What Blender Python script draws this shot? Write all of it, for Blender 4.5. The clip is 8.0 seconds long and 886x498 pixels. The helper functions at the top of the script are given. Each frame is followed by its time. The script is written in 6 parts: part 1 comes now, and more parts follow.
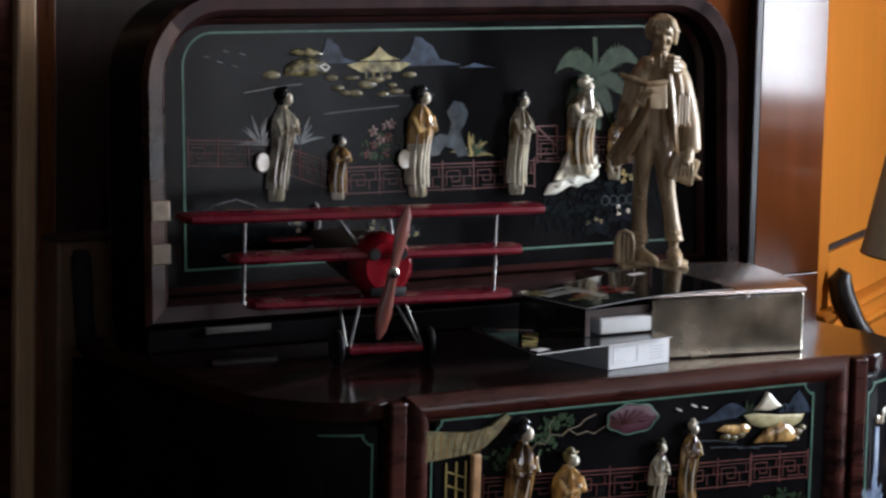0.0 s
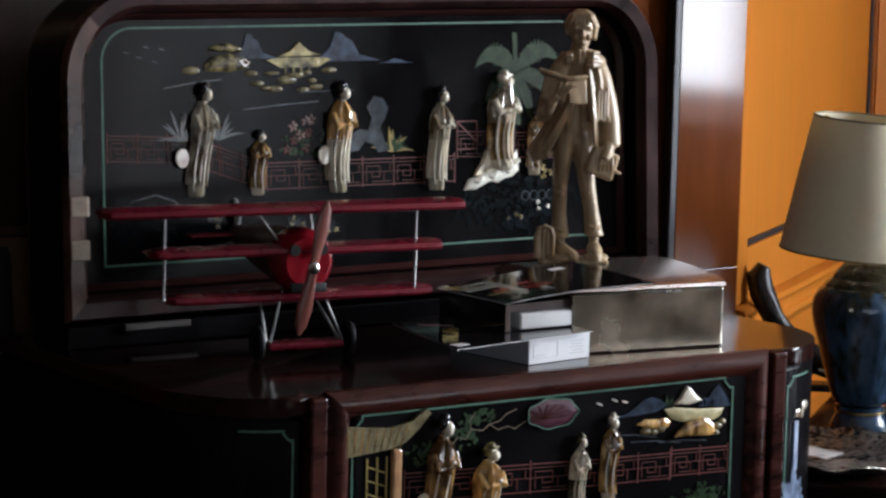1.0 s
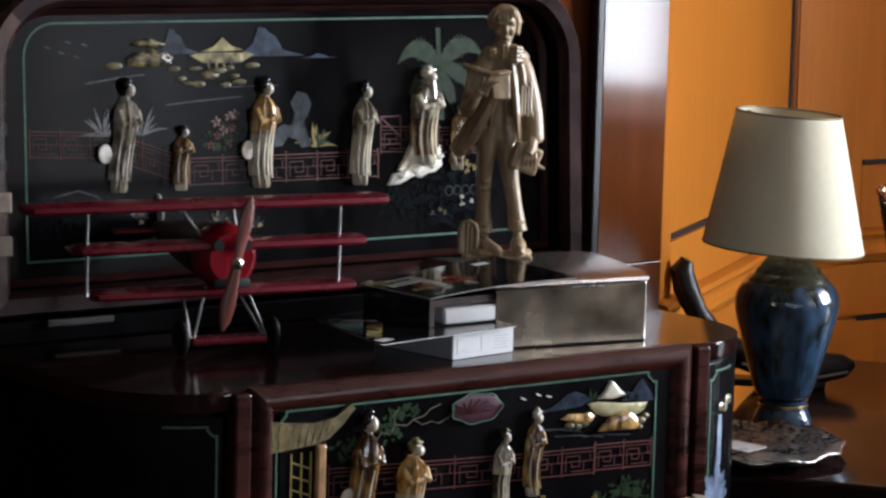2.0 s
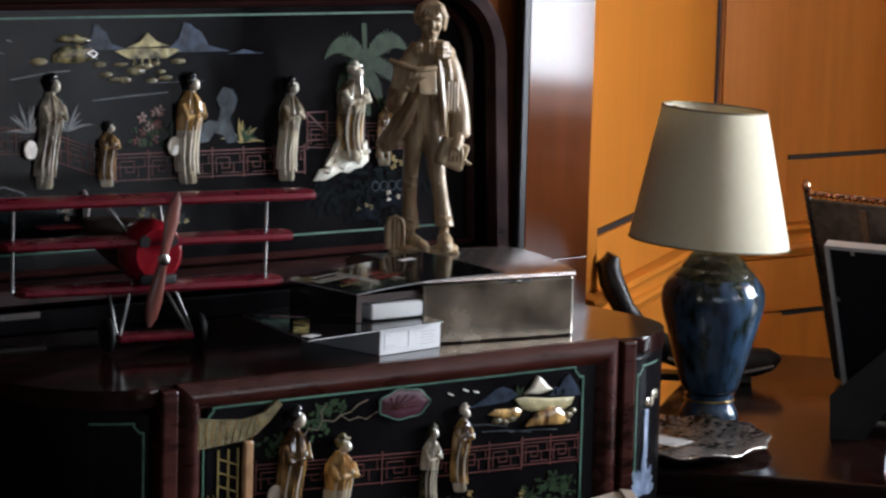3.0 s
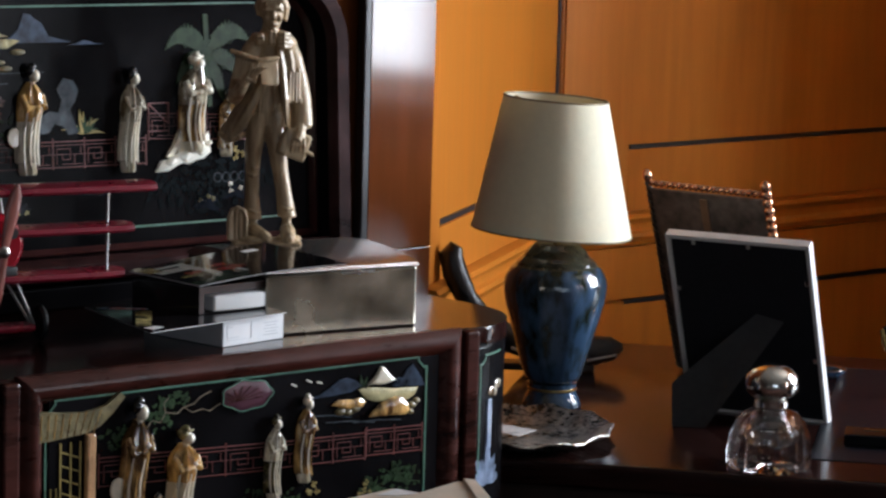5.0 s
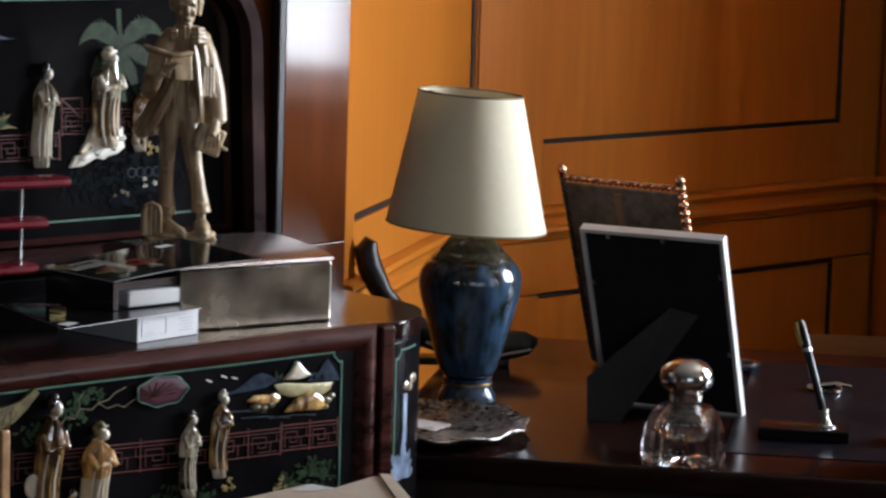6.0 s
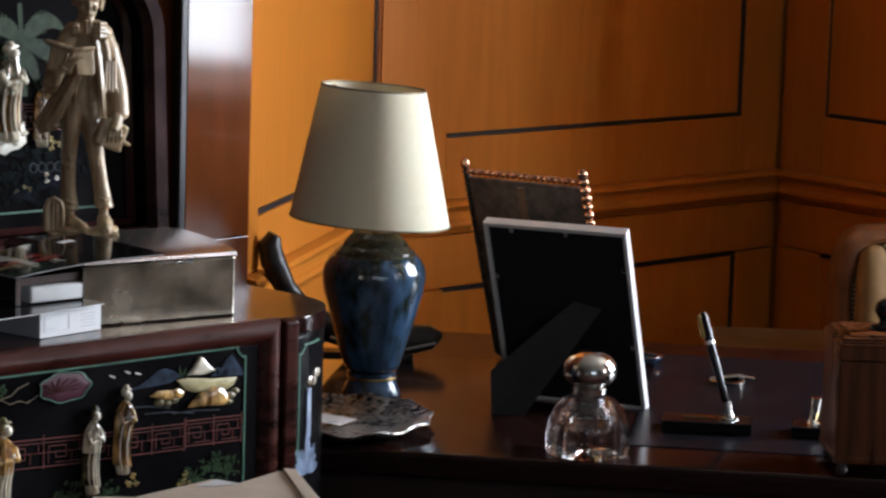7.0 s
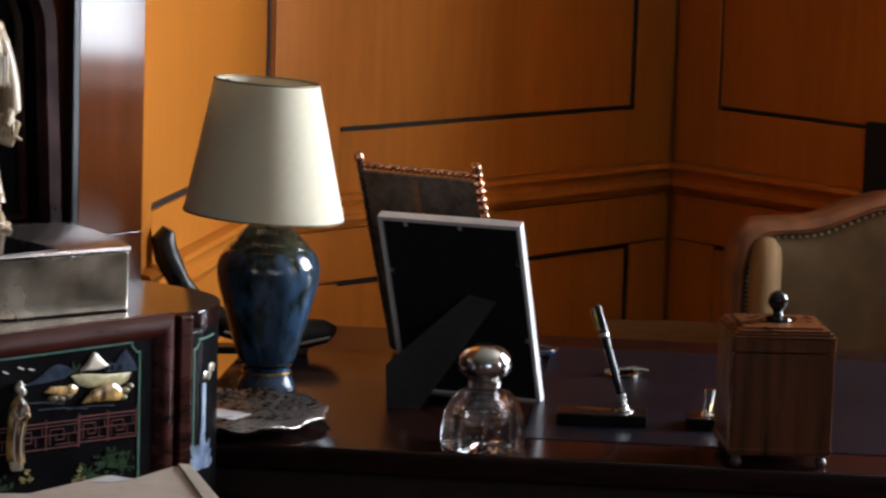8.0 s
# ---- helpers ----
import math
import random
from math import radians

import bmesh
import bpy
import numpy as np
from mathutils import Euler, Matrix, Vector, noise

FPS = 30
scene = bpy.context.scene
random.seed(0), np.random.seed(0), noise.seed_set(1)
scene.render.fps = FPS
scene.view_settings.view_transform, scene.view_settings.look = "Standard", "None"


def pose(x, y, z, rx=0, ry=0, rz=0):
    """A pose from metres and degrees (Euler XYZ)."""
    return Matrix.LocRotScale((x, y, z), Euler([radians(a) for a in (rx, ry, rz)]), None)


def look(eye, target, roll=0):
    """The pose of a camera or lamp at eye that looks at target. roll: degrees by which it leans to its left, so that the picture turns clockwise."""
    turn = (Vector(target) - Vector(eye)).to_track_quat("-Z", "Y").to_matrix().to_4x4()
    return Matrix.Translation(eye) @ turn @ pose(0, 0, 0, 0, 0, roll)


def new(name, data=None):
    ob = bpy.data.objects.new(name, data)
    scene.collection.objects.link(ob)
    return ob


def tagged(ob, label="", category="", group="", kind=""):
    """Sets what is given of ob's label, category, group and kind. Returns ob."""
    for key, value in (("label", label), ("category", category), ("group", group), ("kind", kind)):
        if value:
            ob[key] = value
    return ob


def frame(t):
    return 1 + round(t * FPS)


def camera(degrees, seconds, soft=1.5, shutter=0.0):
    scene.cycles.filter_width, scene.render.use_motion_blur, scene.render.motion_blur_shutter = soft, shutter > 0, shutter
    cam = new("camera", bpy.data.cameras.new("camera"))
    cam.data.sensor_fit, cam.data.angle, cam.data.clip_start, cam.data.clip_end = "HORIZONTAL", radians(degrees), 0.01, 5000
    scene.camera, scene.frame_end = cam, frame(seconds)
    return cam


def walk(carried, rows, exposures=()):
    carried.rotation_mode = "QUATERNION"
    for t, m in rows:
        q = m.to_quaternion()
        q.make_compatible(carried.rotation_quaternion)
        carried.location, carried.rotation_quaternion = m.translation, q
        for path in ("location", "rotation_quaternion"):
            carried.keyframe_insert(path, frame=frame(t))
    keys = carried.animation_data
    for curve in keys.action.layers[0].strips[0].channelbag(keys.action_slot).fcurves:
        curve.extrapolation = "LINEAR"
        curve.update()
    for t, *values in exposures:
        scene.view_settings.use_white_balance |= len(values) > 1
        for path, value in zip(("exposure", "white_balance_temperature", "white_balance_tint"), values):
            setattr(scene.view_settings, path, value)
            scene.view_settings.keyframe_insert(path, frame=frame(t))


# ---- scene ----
cam = camera(17.15, 8.0, soft=2.4, shutter=0.5)
EYE = (0.0, 0.0, 1.66)
# seconds, turn, pitch and lean in degrees: the camera swings on its stand
ROWS = [
    (0.0, 6.824, -7.663, -1.330),
    (0.5, 5.993, -7.687, -1.345),
    (1.0, 5.253, -7.717, -1.390),
    (1.5, 4.480, -7.748, -1.430),
    (3.0, 2.309, -7.824, -1.520),
    (3.5, 1.526, -7.850, -1.550),
    (4.0, 0.810, -7.875, -1.575),
    (4.5, 0.0, -7.9, -1.600),
    (6.0, -2.466, -7.977, -1.710),
    (6.5, -3.451, -8.005, -1.730),
    (7.0, -4.367, -8.033, -1.755),
    (7.5, -5.388, -8.066, -1.765),
    (8.0, -6.448, -8.092, -1.775),
]
walk(cam, [(t, pose(*EYE) @ pose(0, 0, 0, 0, 0, yaw) @ pose(0, 0, 0, 90 + pitch) @ pose(0, 0, 0, 0, 0, -roll)) for t, yaw, pitch, roll in ROWS])

# ---- world and light ----
WIN = [(1.70, 2.95), (5.35, 6.45)]      # two windows beside the desk, along their wall from the far corner; the second is an added one
SILL = 1.0
COR, CA, K = Vector((1.30, 6.80, 0)), Vector((0.318, 5.922, 0)), Vector((0.038, 4.92, 0))
B_DIR = Vector((0.545, -0.839, 0)).normalized()
B_OUT = Vector((0.839, 0.545, 0)).normalized()
world = bpy.data.worlds.new("world")
scene.world = world
world.use_nodes = True
sky = world.node_tree.nodes.new("ShaderNodeTexSky")
sky.sky_type, sky.sun_disc = "NISHITA", False
sky.sun_elevation, sky.sun_rotation = radians(38), radians(150)
world.node_tree.links.new(sky.outputs[0], world.node_tree.nodes["Background"].inputs[0])
world.node_tree.nodes["Background"].inputs[1].default_value = 0.10
SUN = bpy.data.lights.new("sun", "SUN")
SUN.energy, SUN.angle, SUN.color = 1.5, radians(8), (1, 0.96, 0.9)
new("sun", SUN).matrix_world = look((0, 0, 6), (0.4, 3, 0))
# the second window is invented: fill from the front right, haze on the lid
SKY_WATTS = (345, 112)
for (a, b), watts in zip(WIN, SKY_WATTS):
    c = COR + B_DIR * (a + b) / 2 + B_OUT * 0.38
    lamp_data = bpy.data.lights.new("window_light", "AREA")
    lamp_data.shape, lamp_data.size, lamp_data.size_y = "RECTANGLE", b - a, 2.5 - SILL
    lamp_data.energy, lamp_data.color = watts, (0.80, 0.885, 1.0)
    new("window_light", lamp_data).matrix_world = look((c.x, c.y, (2.5 + SILL) / 2), (c.x - B_OUT.x, c.y - B_OUT.y, (2.5 + SILL) / 2))
# the windows in the wall behind the stand
BACK_WIN = [(0.60, 1.15), (1.85, 2.40)]
for a, b in BACK_WIN:
    lamp_data = bpy.data.lights.new("window_light", "AREA")
    lamp_data.shape, lamp_data.size, lamp_data.size_y = "RECTANGLE", b - a, 1.4
    lamp_data.energy, lamp_data.color = 12, (0.62, 0.78, 1.0)
    x = 3.2 - (a + b) / 2
    new("window_light", lamp_data).matrix_world = look((x, -2.74, 1.75), (x, 0, 1.75))
scene.view_settings.exposure = 0.0

# ---- materials ----
def mat(name, color, rough=0.5, metal=0.0, var=0.25, scale=30.0, bump=0.0, bscale=None, stretch=(1, 1, 1), coat=0.0, spec=0.5,
        dark=None, trans=0.0, ior=1.45, rvar=0.1, rand=0.0, sharp=0.16):
    """Colour with variation at two scales, roughness variation and fine relief."""
    m = bpy.data.materials.new(name)
    m.use_nodes = True
    nt = m.node_tree
    N, L = nt.nodes, nt.links
    p = N["Principled BSDF"]
    tc, mp = N.new("ShaderNodeTexCoord"), N.new("ShaderNodeMapping")
    mp.inputs["Scale"].default_value = stretch
    L.new(tc.outputs["Object"], mp.inputs["Vector"])
    n1, n2 = N.new("ShaderNodeTexNoise"), N.new("ShaderNodeTexNoise")
    n1.inputs["Scale"].default_value, n1.inputs["Detail"].default_value = scale, 6
    n2.inputs["Scale"].default_value, n2.inputs["Detail"].default_value = scale * 0.13, 3
    for n in (n1, n2):
        L.new(mp.outputs[0], n.inputs["Vector"])
    add = N.new("ShaderNodeMath"); add.operation = "MULTIPLY_ADD"
    L.new(n1.outputs["Fac"], add.inputs[0]); add.inputs[1].default_value = 0.55
    half = N.new("ShaderNodeMath"); half.operation = "MULTIPLY"
    L.new(n2.outputs["Fac"], half.inputs[0]); half.inputs[1].default_value = 0.45
    L.new(half.outputs[0], add.inputs[2])
    ramp = N.new("ShaderNodeValToRGB")
    d = dark or tuple(c * (1 - var) for c in color)
    l = tuple(min(1, c * (1 + var * 0.7)) for c in color)
    ramp.color_ramp.elements[0].position, ramp.color_ramp.elements[0].color = 0.5 - sharp, (*d, 1)
    ramp.color_ramp.elements[1].position, ramp.color_ramp.elements[1].color = 0.5 + sharp, (*l, 1)
    L.new(add.outputs[0], ramp.inputs[0])
    out = ramp.outputs[0]
    if rand:
        oi, hsv, mr = N.new("ShaderNodeObjectInfo"), N.new("ShaderNodeHueSaturation"), N.new("ShaderNodeMapRange")
        mr.inputs["To Min"].default_value, mr.inputs["To Max"].default_value = 1 - rand, 1 + rand
        L.new(oi.outputs["Random"], mr.inputs["Value"]); L.new(mr.outputs[0], hsv.inputs["Value"])
        L.new(out, hsv.inputs["Color"]); out = hsv.outputs[0]
    L.new(out, p.inputs["Base Color"])
    rr = N.new("ShaderNodeMapRange")
    rr.inputs["To Min"].default_value, rr.inputs["To Max"].default_value = max(0.01, rough - rvar * rough * 2), min(1, rough + rvar * rough * 2)
    L.new(add.outputs[0], rr.inputs["Value"]); L.new(rr.outputs[0], p.inputs["Roughness"])
    p.inputs["Metallic"].default_value = metal
    p.inputs["Coat Weight"].default_value, p.inputs["Coat Roughness"].default_value = coat, 0.08
    p.inputs["Specular IOR Level"].default_value = spec
    p.inputs["Transmission Weight"].default_value, p.inputs["IOR"].default_value = trans, ior
    if bump:
        nb, bp = N.new("ShaderNodeTexNoise"), N.new("ShaderNodeBump")
        nb.inputs["Scale"].default_value, nb.inputs["Detail"].default_value = bscale or scale * 2, 5
        L.new(mp.outputs[0], nb.inputs["Vector"]); L.new(nb.outputs["Fac"], bp.inputs["Height"])
        bp.inputs["Strength"].default_value, bp.inputs["Distance"].default_value = bump, 0.004
        L.new(bp.outputs[0], p.inputs["Normal"])
        if coat > 0.5:
            L.new(bp.outputs[0], p.inputs["Coat Normal"])
    return m


M = dict(
    cherry=mat("cherry_veneer", (0.445, 0.148, 0.018), 0.38, var=0.13, scale=16, stretch=(3, 3, 0.25), coat=0.0, spec=0.25, bump=0.04, rand=0.04),
    mahogany=mat("red_mahogany", (0.044, 0.0105, 0.0072), 0.28, var=0.8, scale=22, stretch=(0.7, 3, 3), spec=0.28, coat=0.0, bump=0.12, rvar=0.3),
    rim_dark=mat("dark_red_rim", (0.036, 0.013, 0.013), 0.32, var=0.8, scale=20, coat=0.0, spec=0.16, bump=0.15, rvar=0.3),
    moulding=mat("dark_red_moulding", (0.045, 0.013, 0.012), 0.3, var=0.5, scale=26, spec=0.35),
    mahogany_worn_sheen=mat("worn_mahogany_sheen", (0.070, 0.033, 0.024), 0.30, var=0.9, scale=16, coat=0.0, spec=0.34, bump=0.3, rvar=0.35, sharp=0.10),
    desktop=mat("polished_desk_wood", (0.020, 0.007, 0.006), 0.15, var=0.5, scale=22, stretch=(0.5, 4, 4), coat=0.0, spec=0.33),
    black_lacquer=mat("black_lacquer", (0.0065, 0.006, 0.007), 0.22, var=0.6, scale=9, coat=0.0, bump=0.03, spec=0.08, rvar=0.35),
    cab_top=mat("dark_polished_top", (0.020, 0.007, 0.006), 0.13, var=0.5, scale=20, stretch=(0.5, 4, 4), coat=0.0, spec=0.26),
    dark_wood=mat("dark_wood", (0.03, 0.014, 0.009), 0.4, var=0.5, scale=25, stretch=(4, 4, 0.5), bump=0.06),
    pilaster=mat("polished_pilaster_wood", (0.115, 0.031, 0.009), 0.085, var=0.2, scale=14, stretch=(2, 2, 0.3), coat=0.0, rvar=0.1, spec=0.22),
    black_line=mat("black_inlay", (0.012, 0.012, 0.014), 0.45, var=0.3),
    green=mat("green_paint_line", (0.075, 0.18, 0.125), 0.4, var=0.4, scale=60),
    red_line=mat("red_paint_line", (0.135, 0.032, 0.028), 0.45, var=0.5, scale=80),
    gold_line=mat("gold_paint_line", (0.36, 0.27, 0.08), 0.4, var=0.5, scale=80),
    blue=mat("grey_blue_paint", (0.045, 0.064, 0.100), 0.3, var=0.95, scale=32, spec=0.25, sharp=0.11),
    grey_paint=mat("faded_grey_paint", (0.055, 0.065, 0.075), 0.2, var=0.8, scale=50, spec=0.35),
    leaf=mat("painted_green_leaf", (0.020, 0.043, 0.016), 0.45, var=0.6, scale=60, spec=0.2),
    dark_leaf=mat("dark_painted_foliage", (0.0045, 0.0072, 0.0085), 0.25, var=0.8, scale=50, spec=0.09),
    dark_hill=mat("dark_painted_ground", (0.006, 0.008, 0.012), 0.16, var=0.9, scale=40, spec=0.25),
    faded_pink=mat("faded_pink_paint", (0.23, 0.14, 0.125), 0.4, var=0.5, scale=90),
    post_stone=mat("peach_soapstone", (0.62, 0.36, 0.19), 0.2, var=0.4, scale=60, coat=0.6),
    pale_stone=mat("pale_soapstone", (0.84, 0.77, 0.62), 0.16, var=0.2, scale=40, bump=0.35, bscale=70, coat=1.0, spec=0.9),
    brown_stone=mat("brown_soapstone", (0.56, 0.34, 0.12), 0.09, var=0.6, scale=70, stretch=(1.4, 1.4, 0.5), bump=0.45, bscale=80, coat=1.0, spec=1.0, dark=(0.09, 0.042, 0.014), sharp=0.075),
    grey_stone=mat("grey_green_soapstone", (0.76, 0.69, 0.55), 0.09, var=0.5, scale=70, stretch=(1.4, 1.4, 0.5), bump=0.45, bscale=80, coat=1.0, spec=1.0, dark=(0.17, 0.12, 0.07), sharp=0.075),
    yellow_stone=mat("yellow_soapstone", (0.30, 0.25, 0.105), 0.25, var=0.9, scale=60, bump=0.4, spec=0.7, sharp=0.09),
    pale_yellow=mat("pale_yellow_soapstone", (0.60, 0.53, 0.29), 0.25, var=0.35, scale=60, bump=0.3, spec=0.7),
    tan_stone=mat("tan_soapstone", (0.19, 0.155, 0.075), 0.3, var=0.8, scale=70, bump=0.4),
    hair=mat("black_stone", (0.008, 0.008, 0.010), 0.15, var=0.3, coat=0.8),
    white_shell=mat("mother_of_pearl", (0.92, 0.89, 0.78), 0.3, var=0.08, scale=60, coat=0.6),
    shell=mat("purple_shell", (0.085, 0.026, 0.042), 0.35, var=0.4, scale=60),
    carved=mat("carved_limewood", (0.55, 0.42, 0.265), 0.36, var=0.25, scale=40, stretch=(3, 3, 0.5), bump=0.15, bscale=130, dark=(0.22, 0.14, 0.072), coat=0.2),
    red_metal=mat("red_enamel", (0.18, 0.006, 0.020), 0.28, var=0.2, scale=40, coat=0.4),
    red_gloss=mat("glossy_red_cowl", (0.30, 0.010, 0.020), 0.16, var=0.15, coat=0.8),
    prop=mat("varnished_propeller_wood", (0.20, 0.06, 0.045), 0.3, var=0.35, scale=50, stretch=(5, 5, 0.6), coat=0.3),
    steel=mat("bright_steel", (0.62, 0.61, 0.58), 0.28, metal=1, var=0.2, scale=60),
    wire=mat("dull_steel_strut", (0.34, 0.33, 0.32), 0.4, metal=0.6, var=0.2),
    rubber=mat("black_rubber", (0.012, 0.012, 0.013), 0.5, var=0.3),
    fuselage=mat("dark_brown_fuselage", (0.045, 0.02, 0.015), 0.4, var=0.4, scale=30),
    tarnish=mat("tarnished_silver", (0.40, 0.355, 0.28), 0.26, metal=0.9, var=0.75, scale=15, stretch=(1, 1, 1.3), bump=0.05, rvar=0.3),
    silver=mat("polished_silver", (0.72, 0.70, 0.66), 0.16, metal=1, var=0.15, scale=40),
    tray=mat("chased_silver", (0.42, 0.40, 0.37), 0.28, metal=0.8, var=0.9, scale=110, bump=1.0, bscale=110, sharp=0.10),
    gloss_black=mat("glossy_black_card", (0.010, 0.009, 0.010), 0.08, var=0.4, coat=0.2, spec=0.4),
    print_red=mat("printed_red", (0.30, 0.02, 0.02), 0.15, var=0.3, coat=0.6),
    print_grey=mat("printed_grey", (0.28, 0.28, 0.26), 0.15, var=0.6, scale=90, coat=0.6),
    print_olive=mat("printed_olive", (0.17, 0.14, 0.05), 0.2, var=0.4, coat=0.6),
    white_card=mat("white_card", (0.74, 0.74, 0.75), 0.5, var=0.05, scale=40),
    grey_ink=mat("pale_grey_ink", (0.52, 0.53, 0.55), 0.5, var=0.1),
    paper=mat("white_paper", (0.80, 0.79, 0.78), 0.6, var=0.05),
    box_lid=mat("dull_silver_lid", (0.46, 0.43, 0.41), 0.24, metal=0.9, var=0.35, scale=18),
    kraft=mat("kraft_card", (0.60, 0.50, 0.40), 0.6, var=0.12, scale=60, bump=0.08),
    shade=mat("cream_lampshade", (0.86, 0.815, 0.625), 0.75, var=0.05, scale=90, bump=0.05, bscale=400),
    dull_gilt=mat("dull_gilt_braid", (0.30, 0.24, 0.15), 0.45, metal=0.5, var=0.5, scale=120),
    olive_glaze=mat("olive_brown_glaze", (0.030, 0.034, 0.026), 0.12, var=0.8, scale=70, dark=(0.020, 0.016, 0.012), coat=1.0, bump=0.5, bscale=60),
    brass=mat("gilt_trim", (0.45, 0.32, 0.12), 0.3, metal=1, var=0.3),
    glaze=mat("blue_green_glaze", (0.027, 0.055, 0.100), 0.10, var=1.0, scale=42, stretch=(1.3, 1.3, 0.5), dark=(0.016, 0.022, 0.014), coat=1.0, bump=0.6, bscale=45, sharp=0.07),
    velvet=mat("black_velvet_card", (0.018, 0.018, 0.021), 0.85, var=0.2, scale=90, spec=0.2),
    strut=mat("grey_black_card", (0.036, 0.036, 0.039), 0.7, var=0.2, scale=90, spec=0.3),
    silver_frame=mat("silver_frame", (0.80, 0.80, 0.80), 0.38, metal=0.25, var=0.08),
    copper=mat("copper_rope", (0.55, 0.28, 0.17), 0.25, metal=0.9, var=0.35, scale=60),
    frame_back=mat("mottled_dark_back", (0.085, 0.065, 0.055), 0.6, var=0.9, scale=60, bump=0.5),
    bronze=mat("blackened_bronze", (0.016, 0.014, 0.013), 0.30, var=0.6, scale=40, coat=0.0, bump=0.6, bscale=60, spec=0.4),
    leather_top=mat("black_leather_top", (0.0065, 0.0065, 0.009), 0.30, var=0.4, scale=60, bump=0.1, bscale=400, spec=0.12),
    gloss_resin=mat("black_resin", (0.008, 0.008, 0.009), 0.14, var=0.3, coat=0.15, spec=0.35),
    gold=mat("gold_plate", (0.72, 0.52, 0.20), 0.2, metal=1, var=0.15),
    caddy=mat("caddy_mahogany", (0.105, 0.034, 0.011), 0.28, var=0.7, scale=16, stretch=(3.5, 3.5, 0.3), coat=0.0, spec=0.3, sharp=0.11),
    leather=mat("tan_leather", (0.072, 0.042, 0.017), 0.6, var=0.35, scale=14, bump=0.15, bscale=240, spec=0.15),
    leather_pale=mat("pale_tan_leather", (0.20, 0.125, 0.055), 0.5, var=0.3, scale=18, bump=0.15, bscale=240, spec=0.2),
    chair_wood=mat("carved_chair_wood", (0.17, 0.068, 0.028), 0.35, var=0.45, scale=24, coat=0.05, spec=0.3, bump=0.1),
    casing=mat("oak_casing", (0.55, 0.34, 0.19), 0.4, var=0.3, scale=26, stretch=(4, 4, 0.4), coat=0.2),
    hinge=mat("dull_hinge_metal", (0.10, 0.09, 0.085), 0.4, metal=0.6, var=0.3),
    pale_blue_sheen=mat("sky_sheen_inlay", (0.22, 0.28, 0.40), 0.25, var=0.7, scale=50, coat=0.3),
    pale_sheen=mat("pale_sheen_wood", (0.30, 0.23, 0.17), 0.4, var=0.5, scale=50, bump=0.2),
    twig=mat("tan_painted_twig", (0.20, 0.16, 0.11), 0.4, var=0.4, scale=80),
    far_wall=mat("grey_wallpaper", (0.14, 0.135, 0.13), 0.8, var=0.1, scale=12),
    plaster=mat("ceiling_paint", (0.30, 0.27, 0.23), 0.8, var=0.06, scale=6),
    carpet=mat("dark_carpet", (0.08, 0.035, 0.025), 0.9, var=0.3, scale=80, bump=0.3),
    brown_box=mat("brown_leatherette", (0.17, 0.095, 0.055), 0.5, var=0.25, scale=60, bump=0.1),
)
# the shade lets some light through
nt = M["shade"].node_tree
tr, mx = nt.nodes.new("ShaderNodeBsdfTranslucent"), nt.nodes.new("ShaderNodeMixShader")
tr.inputs["Color"].default_value = (0.85, 0.72, 0.48, 1)
mx.inputs[0].default_value = 0.2
nt.links.new(nt.nodes["Principled BSDF"].outputs[0], mx.inputs[1])
nt.links.new(tr.outputs[0], mx.inputs[2])
nt.links.new(mx.outputs[0], nt.nodes["Material Output"].inputs["Surface"])
GLASS = mat("clear_crystal", (0.98, 0.99, 1.0), 0.015, var=0.0, trans=1.0, ior=1.22, rvar=0, coat=1.0)

# ---- mesh helpers ----
def part(name, bm, material, parent=None, label="", smooth=False, m=None):
    """Links a bmesh as one mesh object, under a thing or a part."""
    me = bpy.data.meshes.new(name)
    bmesh.ops.recalc_face_normals(bm, faces=bm.faces[:])
    bm.to_mesh(me)
    bm.free()
    for mm in (material if isinstance(material, (list, tuple)) else [material]):
        me.materials.append(mm)
    if smooth:
        me.shade_smooth()
        me.set_sharp_from_angle(angle=radians(38))
    ob = new(name, me)
    if parent:
        ob.parent = parent
    if m is not None:
        ob.matrix_basis = m
    if label:
        ob["label"] = label
    return ob


def thing(name, m, label, category, group="", kind=""):
    ob = new(name)
    ob.empty_display_size = 0.05
    ob.matrix_basis = m
    return tagged(ob, label, category, group, kind)


def box(bm, c, s, bev=0.0, rot=None, seg=2, mi=0):
    """A box of centre c and size s, with rounded edges."""
    r = bmesh.ops.create_cube(bm, size=1.0)
    vs = r["verts"]
    mm = Matrix.Translation(c) @ (rot.to_4x4() if rot else Matrix()) @ Matrix.Diagonal((*s, 1))
    bmesh.ops.transform(bm, matrix=mm, verts=vs)
    fs = {f for v in vs for f in v.link_faces}
    for f in fs:
        f.material_index = mi
    if bev:
        es = list({e for v in vs for e in v.link_edges})
        bmesh.ops.bevel(bm, geom=es, offset=bev, segments=seg, profile=0.5, affect="EDGES", clamp_overlap=True)
    return bm


